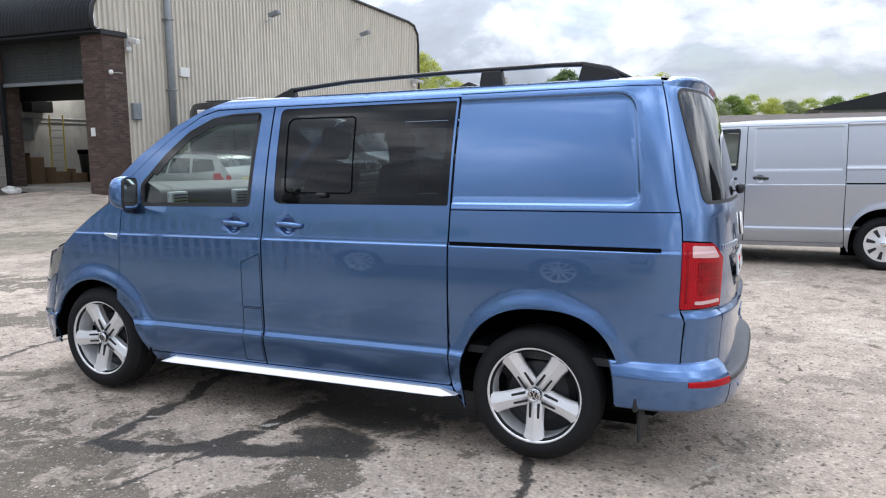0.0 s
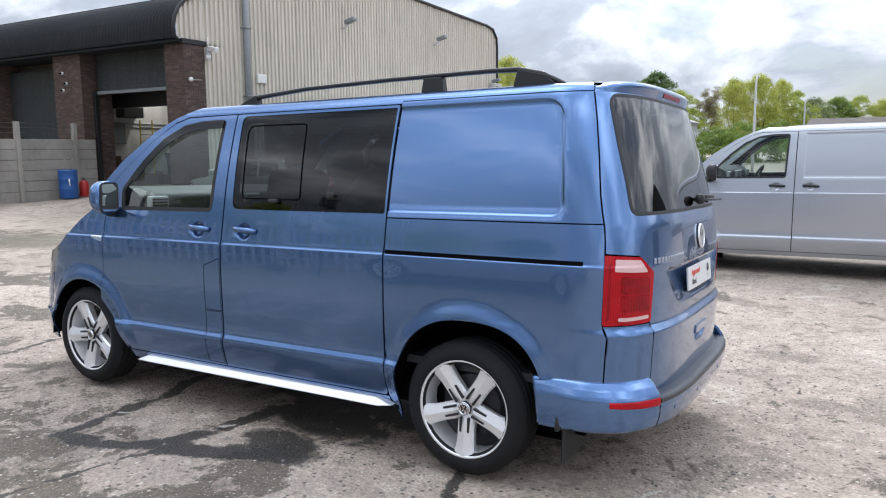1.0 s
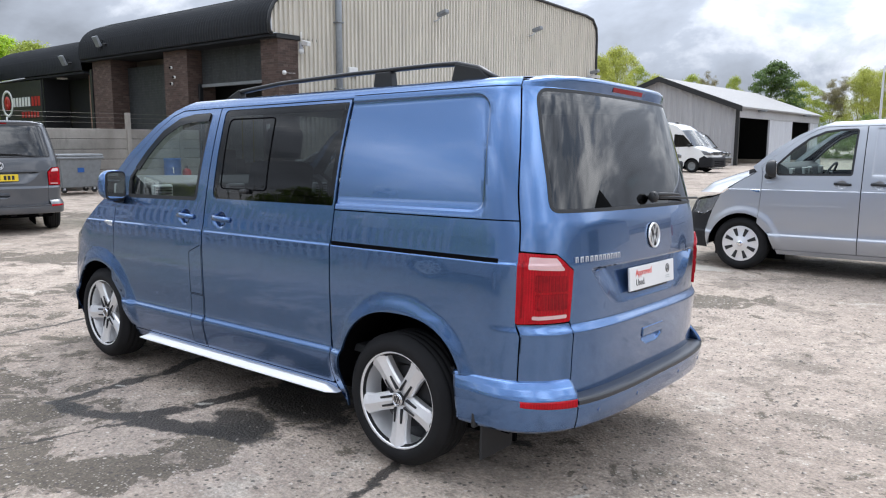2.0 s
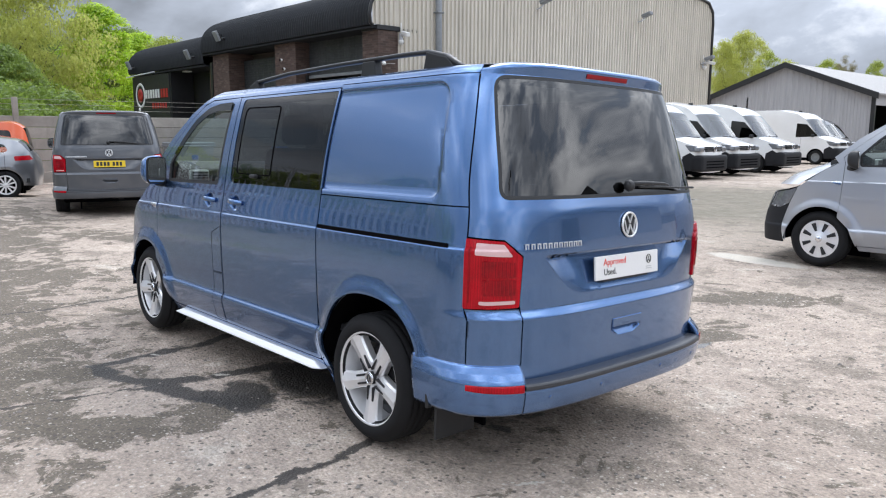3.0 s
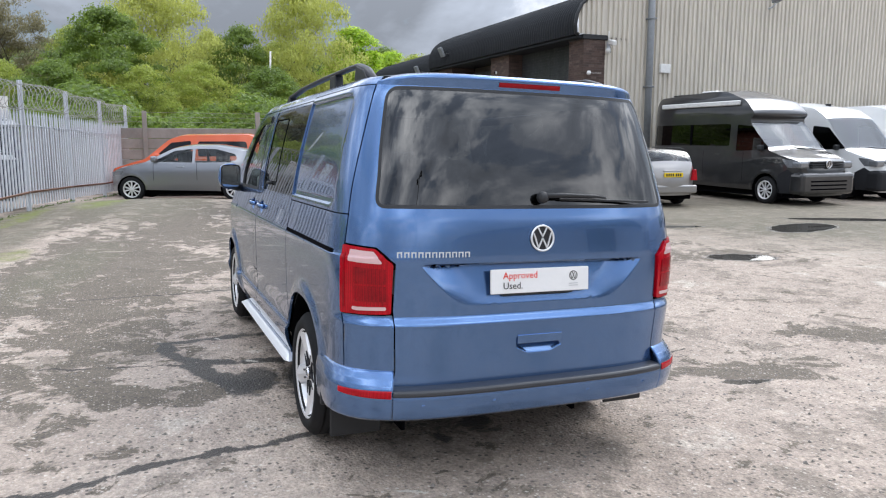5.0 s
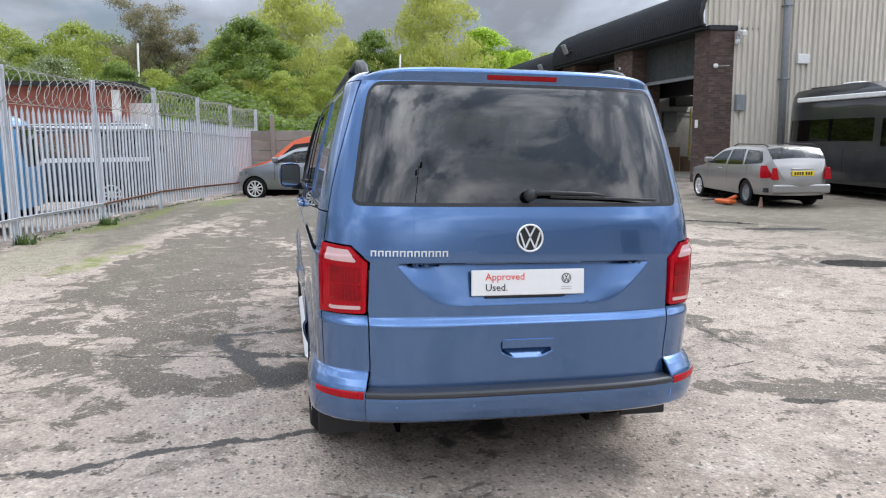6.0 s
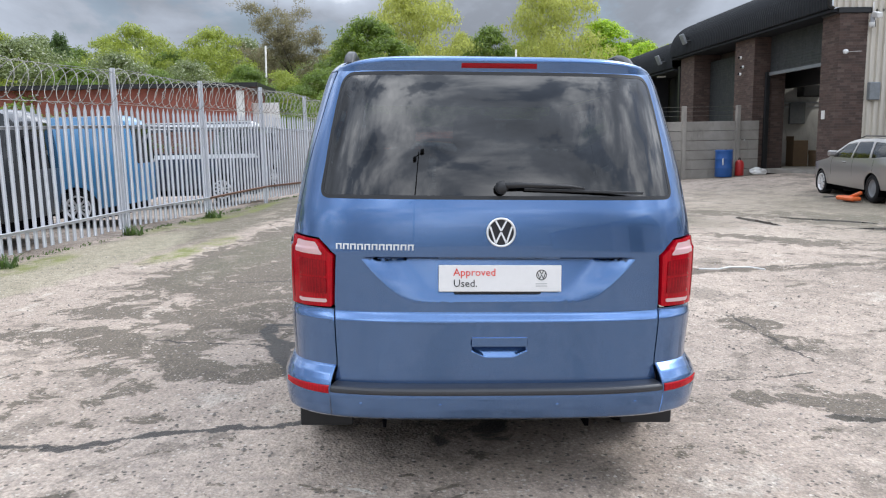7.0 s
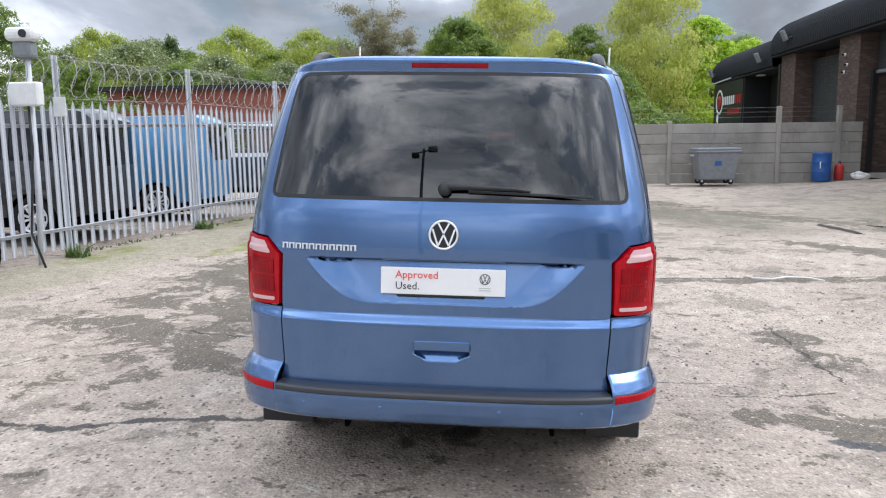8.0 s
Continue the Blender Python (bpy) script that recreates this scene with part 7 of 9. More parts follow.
def make_car(name, m, label, category, colour, line, marks, width, prof, belt, windows, wheels, arch_r, sill, lamps=(), group="", plan_n=7.0, wheel_r=0.32, extra=None, low_trim=None, dark_wheels=False, wind_tint=None, crown=0.05, bare_wheel=False):
    """line: the outline over the top, nose to tail, as (x, z); marks: (from, to, material) along that line by index; prof: (z, share of width)."""
    car = empty(name, m, label=label, category=category, group=group)
    lx = [p[0] for p in line]
    x0, x1 = min(lx), max(lx)
    wz = curve_of([a for a, _ in prof], [b for _, b in prof])
    cxm, half = (x0 + x1) / 2, (x1 - x0) / 2 + 0.015

    def wide(x, z):
        u = np.clip(np.abs((x - cxm) / half), 0, 1)
        return width / 2 * wz(z) * np.clip(1 - u ** plan_n, 0.02, 1) ** (1 / plan_n * 2.2)

    def side_fn(s, inset=0.0):
        def f(x, z):
            x, z = np.asarray(x, float), np.asarray(z, float)
            y = wide(x, z)
            for hub in (0.0, -wheels):
                r = np.hypot(x - hub, z - wheel_r)
                y = y + 0.012 * np.exp(-((r - arch_r - 0.03) / 0.04) ** 2)
            return np.c_[x, s * (y - inset), z]
        return f
    # dense line over the top
    dense, own = [], []
    for i in range(len(line) - 1):
        a, b = Vector(line[i]), Vector(line[i + 1])
        k = max(1, int((b - a).length / 0.07))
        for j in range(k):
            dense.append(a.lerp(b, j / k)), own.append(i)
    dense.append(Vector(line[-1])), own.append(len(line) - 2)
    # soften the corners of the line
    for _ in range(2):
        dense = [dense[0]] + [(dense[i - 1] + dense[i] * 2 + dense[i + 1]) / 4 for i in range(1, len(dense) - 1)] + [dense[-1]]
    us, vs = np.arange(x0, x1, 0.09), np.arange(sill, max(p[1] for p in line), 0.07)
    top_poly = [(p.x, p.y) for p in dense]
    bottom = []
    for hub in (0.0, -wheels):
        bottom += [(hub + arch_r * math.cos(radians(a)), wheel_r + arch_r * math.sin(radians(a))) for a in range(-15, 196, 12) if wheel_r + arch_r * math.sin(radians(a)) > sill]
    poly = top_poly + bottom
    for s in (-1, 1):
        body = part("body_side", skin_panel("body_side", densify(poly, 0.06), side_fn(s), us, vs, windows and [densify(rounded(w, 0.05), 0.06) for w in windows], flange=0.01, flip=s > 0), colour, car)
        for w in windows:
            lo = densify(rounded(w, 0.05), 0.06)
            part("side_window", skin_panel("side_window", lo, side_fn(s, 0.012), us, vs, flange=0.0, flip=s > 0), wind_tint or GLASS_BLACK, body)
        if low_trim:
            part("lower_trim", skin_panel("lower_trim", densify([(a, b) for a, b in low_trim], 0.06), side_fn(s, -0.006), us, vs, flange=0.012, flip=s > 0), BUMPER_GREY, car)
        for nm, poly_l, mt in lamps:
            part(nm, skin_panel(nm, rounded([(*q, 0.02) for q in poly_l], 0.03), side_fn(s, -0.006), us, vs, flange=0.012, flip=s > 0), mt, car)
        for hub in (0.0, -wheels):
            g = lambda u, v, hub=hub: np.c_[hub + arch_r * np.cos(u), s * v, wheel_r + arch_r * np.sin(u)]
            part("wheel_housing", sheet("wheel_housing", g, np.linspace(radians(-30), radians(210), 16), np.linspace(width / 2 - 0.42, width / 2 - 0.03, 3)), GAP, car)
            part("housing_wall", box(hub - arch_r, hub + arch_r, s * (width / 2 - 0.42) - 0.01, s * (width / 2 - 0.42) + 0.01, 0.1, wheel_r + arch_r), GAP, car)
            wm = Matrix.Translation((hub, s * (width / 2 - 0.13), wheel_r)) @ (Matrix.Identity(4) if s < 0 else Matrix.Rotation(math.pi, 4, "Z"))
            thin_wheel(wm, car, wheel_r, 0.22, dark_wheels or (bare_wheel and s < 0 and hub == 0.0))
        part("door_handle", box(-wheels * 0.52 - 0.09, -wheels * 0.52 + 0.09, s * float(wide(-wheels * 0.5, belt - 0.1)) - 0.012, s * float(wide(-wheels * 0.5, belt - 0.1)) + 0.018, belt - 0.12, belt - 0.085, 0.01), colour, car)
        mx_ = -wheels + 0.62 if name != "van" else -wheels + 0.2
        part("door_mirror", box(mx_ - 0.09, mx_ + 0.05, s * (width / 2 * 0.98) - 0.10, s * (width / 2 * 0.98) + 0.12, belt + 0.02, belt + 0.17, 0.04, 2), TRIM if low_trim else colour, car)
        for dx in (-wheels * 0.78, -wheels * 0.36, 0.02):
            pz_ = [(dx - 0.004, max(sill, wheel_r + 0.1) + 0.12), (dx + 0.004, max(sill, wheel_r + 0.1) + 0.12), (dx + 0.004, belt - 0.01), (dx - 0.004, belt - 0.01)]
            part("door_gap", skin_panel("door_gap", densify(pz_, 0.05), side_fn(s, -0.002), us, vs, flange=0.0, flip=s > 0), GAP, car)
    # the strip across: bumper, bonnet, screen, roof, tail
    n = len(dense)
    ts = np.r_[np.linspace(-1, -0.8, 5), np.linspace(-0.7, 0.7, 11), np.linspace(0.8, 1, 5)]
    pts = np.array([(p.x, p.y) for p in dense])
    tan = np.gradient(pts, axis=0)
    nor = np.c_[-tan[:, 1], tan[:, 0]]
    nor /= np.linalg.norm(nor, axis=1)[:, None] + 1e-9
    if nor[n // 2][1] < 0:
        nor = -nor
    wd = wide(pts[:, 0], pts[:, 1])

    def strip(i0, i1, off=0.0, t0=-1.0, t1=1.0):
        rows, tt = range(i0, i1 + 1), [t for t in ts if t0 <= t <= t1]
        vv = []
        for i in rows:
            for t in tt:
                b = crown * (1 - t * t) + off
                vv.append((pts[i, 0] + nor[i, 0] * b, t * wd[i], pts[i, 1] + nor[i, 1] * b))
        k = len(tt)
        ff = [(a * k + j, a * k + j + 1, (a + 1) * k + j + 1, (a + 1) * k + j) for a in range(i1 - i0) for j in range(k - 1)]
        return vv, [f[::-1] for f in ff]
    own = np.array(own)
    for a, b, mt, nm in marks:
        i0, i1 = int(np.argmax(own >= a)), int(np.argmax(own > b - 1)) if (own > b - 1).any() else n - 1
        ids = [i for i in range(n) if a <= own[i] < b]
        i0, i1 = ids[0], min(ids[-1] + 1, n - 1)
        vv, ff = strip(i0, i1)
        part(nm, raw(nm, vv, ff, True), mt, car)
    part("underbody", box(x0 + 0.25, x1 - 0.25, -width / 2 + 0.2, width / 2 - 0.2, 0.18, sill + 0.12), GAP, car)
    part("cabin_floor", box(x0 + 0.9, x1 - 0.2, -width / 2 + 0.12, width / 2 - 0.12, sill + 0.1, sill + 0.2), CLOTH, car)
    if name == "car":
        for x in (-wheels * 0.55, -0.45):
            for y in (-0.36, 0.36):
                part("seat", box(x - 0.06, x + 0.10, y - 0.22, y + 0.22, sill + 0.15, belt + 0.28, 0.06, 2, None, None), CLOTH, car)
    if extra:
        extra(car, wide)
    return car


def plate_on(car, x, z, face, colour, w=0.52):
    """A plate with plain bars, on the tail (face 1) or the nose (face -1)."""
    p = part("plate_board", box(x - 0.008, x + 0.008, -w / 2, w / 2, z - 0.055, z + 0.055, 0.003), colour, car)
    for k in range(7):
        y = -0.19 + k * 0.058 + (0.03 if k > 3 else 0)
        part("plain_bar", box(x + face * 0.008, x + face * 0.011, y - 0.019, y + 0.019, z - 0.034, z + 0.034), PRINT_BLACK, p)


def badge_on(car, x, z, r, face):
    t = Matrix.Translation((x, 0, z)) @ Matrix.Rotation(math.pi / 2 * face, 4, "Z")
    emblem(car, t @ Matrix.Rotation(math.pi, 4, "Z"), r, 0.012)


# ---- small grey hatchback beside the grey van
seat_line = [(-3.18, 0.25), (-3.22, 0.55), (-3.15, 0.72), (-2.95, 0.84), (-2.30, 0.98), (-1.55, 1.36), (-1.1, 1.43), (-0.45, 1.42), (0.30, 1.30), (0.50, 1.06), (0.62, 0.90), (0.68, 0.60), (0.62, 0.28)]
W_HATCH = [[(-2.05, 1.02, 0.03), (-1.50, 1.30, 0.06), (-1.05, 1.355, 0.04), (-1.05, 1.00, 0.03)], [(-0.98, 1.00, 0.03), (-0.98, 1.355, 0.03), (-0.45, 1.345, 0.05), (0.02, 1.22, 0.05), (0.10, 1.08, 0.06), (-0.10, 1.01, 0.03)]]
CAR_PROF = [(0.2, 0.93), (0.45, 0.985), (0.75, 1.0), (0.95, 0.965), (1.05, 0.93), (1.25, 0.83), (1.45, 0.72)]
hx, hy = -16.8, 0.92
make_car("car", Matrix.Translation((hx, hy, gz(hx, hy))) @ Matrix.Rotation(radians(72), 4, "Z"), "small metallic grey hatchback with alloy wheels", "car", SEAT_GREY, seat_line,
         [(0, 3, SEAT_GREY, "front_bumper"), (3, 4, SEAT_GREY, "bonnet"), (4, 5, GLASS_SCREEN, "windscreen"), (5, 8, SEAT_GREY, "roof"), (8, 9, GLASS_BLACK, "rear_window"), (9, 12, SEAT_GREY, "tailgate")],
         1.78, CAR_PROF, 1.0, W_HATCH, 2.60, 0.355, 0.26, (("head_lamp", [(-3.22, 0.64), (-3.15, 0.76), (-2.78, 0.80), (-2.85, 0.70)], HEAD_LAMP), ("tail_lamp", [(0.22, 0.86), (0.20, 0.96), (0.50, 0.98), (0.58, 0.88)], RED_LAMP)), wind_tint=GLASS_CLEAR)

# ---- orange van behind it
caddy_line = [(-3.45, 0.25), (-3.50, 0.55), (-3.42, 0.80), (-2.70, 1.02), (-2.45, 1.08), (-1.75, 1.66), (-1.4, 1.77), (0.50, 1.80), (0.74, 1.66), (0.86, 1.05), (0.90, 0.62), (0.85, 0.28)]
W_CADDY = [[(-2.20, 1.12, 0.03), (-1.70, 1.56, 0.06), (-1.15, 1.62, 0.05), (-1.15, 1.10, 0.03)], [(-0.95, 1.16, 0.08), (-0.95, 1.60, 0.08), (0.42, 1.60, 0.10), (0.48, 1.18, 0.10)]]
CADDY_PROF = [(0.2, 0.93), (0.45, 0.985), (0.8, 1.0), (1.05, 0.975), (1.3, 0.92), (1.8, 0.80)]
hx, hy = -19.35, 1.15
make_car("car", Matrix.Translation((hx, hy, gz(hx, hy))) @ Matrix.Rotation(radians(74), 4, "Z"), "bright orange compact van with dark windows", "van", ORANGE, caddy_line,
         [(0, 3, ORANGE, "front_bumper"), (3, 4, ORANGE, "bonnet"), (4, 5, GLASS_SCREEN, "windscreen"), (5, 8, ORANGE, "roof"), (8, 9, GLASS_BLACK, "rear_window"), (9, 11, ORANGE, "tailgate")],
         1.79, CADDY_PROF, 1.08, W_CADDY, 2.68, 0.36, 0.26, (("tail_lamp", [(0.66, 0.95), (0.62, 1.25), (0.76, 1.28), (0.82, 0.95)], RED_LAMP),), wind_tint=GLASS_BLACK)

# ---- pewter estate on a jack, rear wheel off its trim
est_line = [(-3.62, 0.25), (-3.66, 0.52), (-3.55, 0.70), (-3.3, 0.80), (-2.35, 0.93), (-1.55, 1.33), (-1.15, 1.40), (-0.3, 1.41), (0.55, 1.37), (0.80, 1.12), (0.92, 0.92), (0.99, 0.60), (0.94, 0.30)]
W_EST = [[(-2.12, 0.97, 0.03), (-1.55, 1.27, 0.06), (-1.10, 1.33, 0.04), (-1.12, 0.96, 0.03)], [(-1.05, 0.96, 0.03), (-1.03, 1.335, 0.03), (-0.35, 1.34, 0.05), (-0.22, 0.98, 0.03)], [(-0.14, 0.98, 0.03), (-0.26, 1.335, 0.04), (0.42, 1.30, 0.05), (0.62, 1.03, 0.07)]]


def est_extra(car, wide):
    plate_on(car, 1.015, 0.80, 1, PLATE_YELLOW)
    part("plate_handle", box(0.93, 0.985, -0.26, 0.26, 0.895, 0.918, 0.008), BEIGE_SILVER, car)
    for s in (-1, 1):
        part("tail_lamp_face", prism([(s * 0.70, 0.66), (s * 0.53, 0.66), (s * 0.60, 0.93), (s * 0.66, 0.93)], 0.10, 0.012, plane="yz", at=0.875), RED_LAMP, car, "red tail lamp")
        part("roof_bar", tube([(-1.2, s * 0.58, 1.42), (-1.0, s * 0.58, 1.465), (0.3, s * 0.58, 1.455), (0.5, s * 0.58, 1.40)], 0.014, 6), RAIL_BLACK, car)
    part("wiper", tube([(0.88, 0.0, 1.03), (0.80, 0.15, 1.06), (0.80, 0.42, 1.07)], 0.012, 6), TRIM, car)
    part("bumper_bar", box(0.90, 1.02, -0.68, 0.68, 0.34, 0.55, 0.045, 3), BEIGE_SILVER, car)


hx, hy = -11.75, 10.65
est_at = Matrix.Translation((hx, hy, gz(hx, hy))) @ Matrix.Rotation(radians(-8), 4, "Z")
make_car("car", est_at, "pewter estate car jacked up on one side", "car", BEIGE_SILVER, est_line,
         [(0, 3, BEIGE_SILVER, "front_bumper"), (3, 4, BEIGE_SILVER, "bonnet"), (4, 5, GLASS_SCREEN, "windscreen"), (5, 8, BEIGE_SILVER, "roof"), (8, 9, GLASS_CLEAR, "rear_window"), (9, 12, BEIGE_SILVER, "tailgate")],
         1.74, CAR_PROF, 0.96, W_EST, 2.715, 0.345, 0.26, (("head_lamp", [(-3.5, 0.60), (-3.45, 0.72), (-3.1, 0.76), (-3.15, 0.64)], HEAD_LAMP), ("tail_lamp", [(0.60, 0.68), (0.56, 0.97), (0.72, 0.98), (0.90, 0.70)], RED_LAMP)), extra=est_extra, wind_tint=GLASS_CLEAR, bare_wheel=True)
jack = empty("trolley_jack", est_at @ Matrix.Translation((-0.35, -1.15, 0)) @ Matrix.Rotation(radians(12), 4, "Z"), label="orange trolley jack on the ground by the estate", category="jack")
part("jack_frame", box(-0.32, 0.28, -0.12, 0.12, 0.03, 0.13, 0.03), ORANGE_PLASTIC, jack)
part("jack_arm", tube([(0.0, 0, 0.1), (0.26, 0.10, 0.22)], 0.04, 8), ORANGE_PLASTIC, jack)
part("jack_handle", tube([(-0.3, 0, 0.1), (-0.85, -0.05, 0.05)], 0.016, 6), TRIM, jack)
thing("axle_stand", cyl(0.06, 0, 0.24, 10, "z", 0.0, r1=0.025), RUST, "rusty axle stand under the estate", "stand", est_at @ Matrix.Translation((0.55, -0.72, 0)))

# ---- large vans: one white van, repeated along the hall, and a dark camper
big_line = [(-4.62, 0.25), (-4.68, 0.45), (-4.64, 0.95), (-4.55, 1.12), (-3.72, 1.38), (-2.98, 2.28), (-2.55, 2.56), (-1.6, 2.74), (1.05, 2.74), (1.24, 2.58), (1.30, 1.2), (1.30, 0.45)]
BIG_PROF = [(0.2, 0.94), (0.5, 0.99), (1.0, 1.0), (1.35, 0.985), (1.9, 0.94), (2.5, 0.88), (2.78, 0.82)]
W_BIG = [[(-3.72, 1.42, 0.04), (-3.10, 2.02, 0.08), (-2.55, 2.08, 0.05), (-2.55, 1.36, 0.05)]]
LOW_BIG = [(-4.6, 0.30), (-4.62, 0.70), (-4.30, 0.92), (-4.06, 0.78), (-4.02, 0.30)]


def big_front(car, wide, dark=False):
    for z in (0.98, 1.04, 1.10):
        part("grille_bar", box(-4.70, -4.60, -0.55, 0.55, z - 0.022, z + 0.022, 0.01), TRIM, car)
    for s in (-1, 1):
        part("head_lamp_face", box(-4.66, -4.40, s * 0.76 - 0.17, s * 0.76 + 0.17, 0.94, 1.12, 0.05, 2), HEAD_LAMP, car, "clear headlamp")
    if not dark:
        part("bumper", box(-4.76, -4.30, -0.92, 0.92, 0.28, 0.84, 0.10, 3), BUMPER_GREY, car, "unpainted dark grey bumper")
    else:
        part("bumper", box(-4.76, -4.30, -0.92, 0.92, 0.28, 0.84, 0.10, 3), CHARCOAL, car)
    for z in (0.42, 0.52, 0.62):
        part("bumper_slot", box(-4.775, -4.72, -0.62, 0.62, z - 0.018, z + 0.018, 0.006), GAP, car)
    badge_on(car, -4.72, 1.05, 0.105, -1)
    part("roof_fin", box(-2.30, -2.12, -0.03, 0.03, 2.60, 2.74, 0.015), TRIM, car)
    part("wiper", tube([(-3.86, -0.5, 1.42), (-3.70, 0.2, 1.46)], 0.014, 5), TRIM, car)


marks_big = lambda c: [(0, 4, c, "nose"), (4, 5, GLASS_SCREEN, "windscreen"), (5, 9, c, "roof"), (9, 11, c, "rear_doors")]
hx, hy = -14.7, 17.62
white_van = make_car("van", Matrix.Translation((hx, hy, 0)) @ Matrix.Rotation(math.pi, 4, "Z"), "white high-roof panel van with a dark bumper parked facing out", "van", WHITE, big_line, marks_big(WHITE), 2.04, BIG_PROF, 1.36, W_BIG, 3.64, 0.44, 0.30,
                     (("lamp_side", [(-4.60, 0.94), (-4.5, 1.14), (-4.12, 1.18), (-4.3, 0.96)], HEAD_LAMP),), group="white vans along the hall", plan_n=9.0, wheel_r=0.36, extra=big_front, low_trim=LOW_BIG, dark_wheels=True)
for k in range(1, 4):
    copy_thing(white_van, Matrix.Translation((-14.7 + (0.1, -0.15, 0.0)[k - 1], 17.62 + 3.16 * k, 0)) @ Matrix.Rotation(math.pi + radians((1.5, -1, 2)[k - 1]), 4, "Z"))
copy_thing(white_van, Matrix.Translation((-16.3, 37.6, 0)) @ Matrix.Rotation(math.pi - radians(4), 4, "Z"))

make_car("van", Matrix.Translation((-17.6, 43.9, 0)) @ Matrix.Rotation(math.pi, 4, "Z") @ Matrix.Scale(0.9, 4), "dark grey van parked in front of the low shed", "van", CHARCOAL, big_line, marks_big(CHARCOAL), 2.04, BIG_PROF, 1.36, W_BIG, 3.64, 0.44, 0.30,
         (("lamp_side", [(-4.60, 0.94), (-4.5, 1.14), (-4.12, 1.18), (-4.3, 0.96)], HEAD_LAMP),), plan_n=9.0, wheel_r=0.36, extra=lambda c, w: big_front(c, w, True), low_trim=LOW_BIG, dark_wheels=True)

# dark camper with a tall roof
camper_line = [(-4.62, 0.25), (-4.68, 0.45), (-4.64, 0.95), (-4.55, 1.12), (-3.72, 1.38), (-3.02, 2.12), (-2.95, 2.22), (-3.15, 2.34), (-2.75, 2.72), (-1.9, 3.0), (-1.2, 3.03), (0.95, 2.93), (1.22, 2.60), (1.30, 1.2), (1.30, 0.45)]
W_CAMP = [[(-3.72, 1.42, 0.04), (-3.10, 2.02, 0.08), (-2.55, 2.08, 0.05), (-2.55, 1.36, 0.05)], [(-2.30, 1.50, 0.06), (-2.30, 2.10, 0.06), (0.95, 2.10, 0.08), (0.95, 1.50, 0.08)]]


def camper_extra(car, wide):
    big_front(car, wide, True)
    for s in (-1, 1):
        part("awning_case", box(-2.55, 0.62, s * 0.955 - 0.07, s * 0.955 + 0.06, 2.60, 2.73, 0.02), CAM_WHITE, car, "white awning case")
        part("window_divider", box(-0.78, -0.70, s * 0.96 - 0.05, s * 0.96 + 0.03, 1.50, 2.10), GAP, car)
    part("roof_vent", box(-0.95, -0.35, -0.35, 0.35, 3.0, 3.10, 0.03), CAM_WHITE, car)
    part("solar_panel", box(-0.2, 0.7, -0.5, 0.5, 2.99, 3.03), SIGN_BLACK, car)


make_car("van", Matrix.Translation((-14.45, 14.55, 0)) @ Matrix.Rotation(math.pi, 4, "Z"), "dark grey camper van with a tall roof and a white awning", "camper van", CHARCOAL, camper_line,
         [(0, 4, CHARCOAL, "nose"), (4, 5, GLASS_SCREEN, "windscreen"), (5, 12, CHARCOAL, "roof"), (12, 14, CHARCOAL, "rear_doors")], 2.04, [(0.2, 0.94), (0.5, 0.99), (1.0, 1.0), (1.35, 0.985), (2.2, 0.95), (2.5, 0.93), (2.8, 0.86), (3.05, 0.74)], 1.36, W_CAMP, 3.64, 0.44, 0.30,
         (("lamp_side", [(-4.60, 0.94), (-4.5, 1.14), (-4.12, 1.18), (-4.3, 0.96)], HEAD_LAMP),), plan_n=9.0, wheel_r=0.36, extra=camper_extra, low_trim=LOW_BIG)

# vans parked beyond the fence
bus_line = [(-3.42, 0.28), (-3.48, 0.60), (-3.38, 1.0), (-2.95, 1.22), (-2.35, 1.80), (-2.0, 1.92), (0.75, 1.95), (0.92, 1.80), (1.0, 1.1), (1.02, 0.40)]
BUS_PROF = [(0.2, 0.94), (0.5, 0.99), (0.9, 1.0), (1.2, 0.97), (1.6, 0.89), (1.95, 0.80)]
W_BUS = [[(-2.75, 1.24, 0.04), (-2.25, 1.72, 0.08), (-1.72, 1.76, 0.05), (-1.72, 1.20, 0.05)], [(-1.60, 1.20, 0.05), (-1.60, 1.76, 0.05), (-0.40, 1.76, 0.05), (-0.40, 1.20, 0.05)], [(-0.30, 1.20, 0.05), (-0.30, 1.76, 0.05), (0.72, 1.74, 0.10), (0.80, 1.20, 0.08)]]


def bus(x, y, colour, label, windows, extra=None, turn=0.0, tint=None):
    t = Matrix.Translation((x, y, 0.14)) @ Matrix.Rotation(yaw_f + math.pi + radians(turn), 4, "Z")
    return make_car("van", t, label, "van", colour, bus_line, [(0, 3, colour, "nose"), (3, 4, GLASS_SCREEN, "windscreen"), (4, 7, WHITE if extra else colour, "roof"), (7, 8, GLASS_BLACK, "rear_window"), (8, 9, colour, "tailgate")], 1.90, BUS_PROF, 1.2, windows, 2.95, 0.38, 0.30, plan_n=9.0, wheel_r=0.33, extra=extra, wind_tint=tint, group="vans beyond the fence")


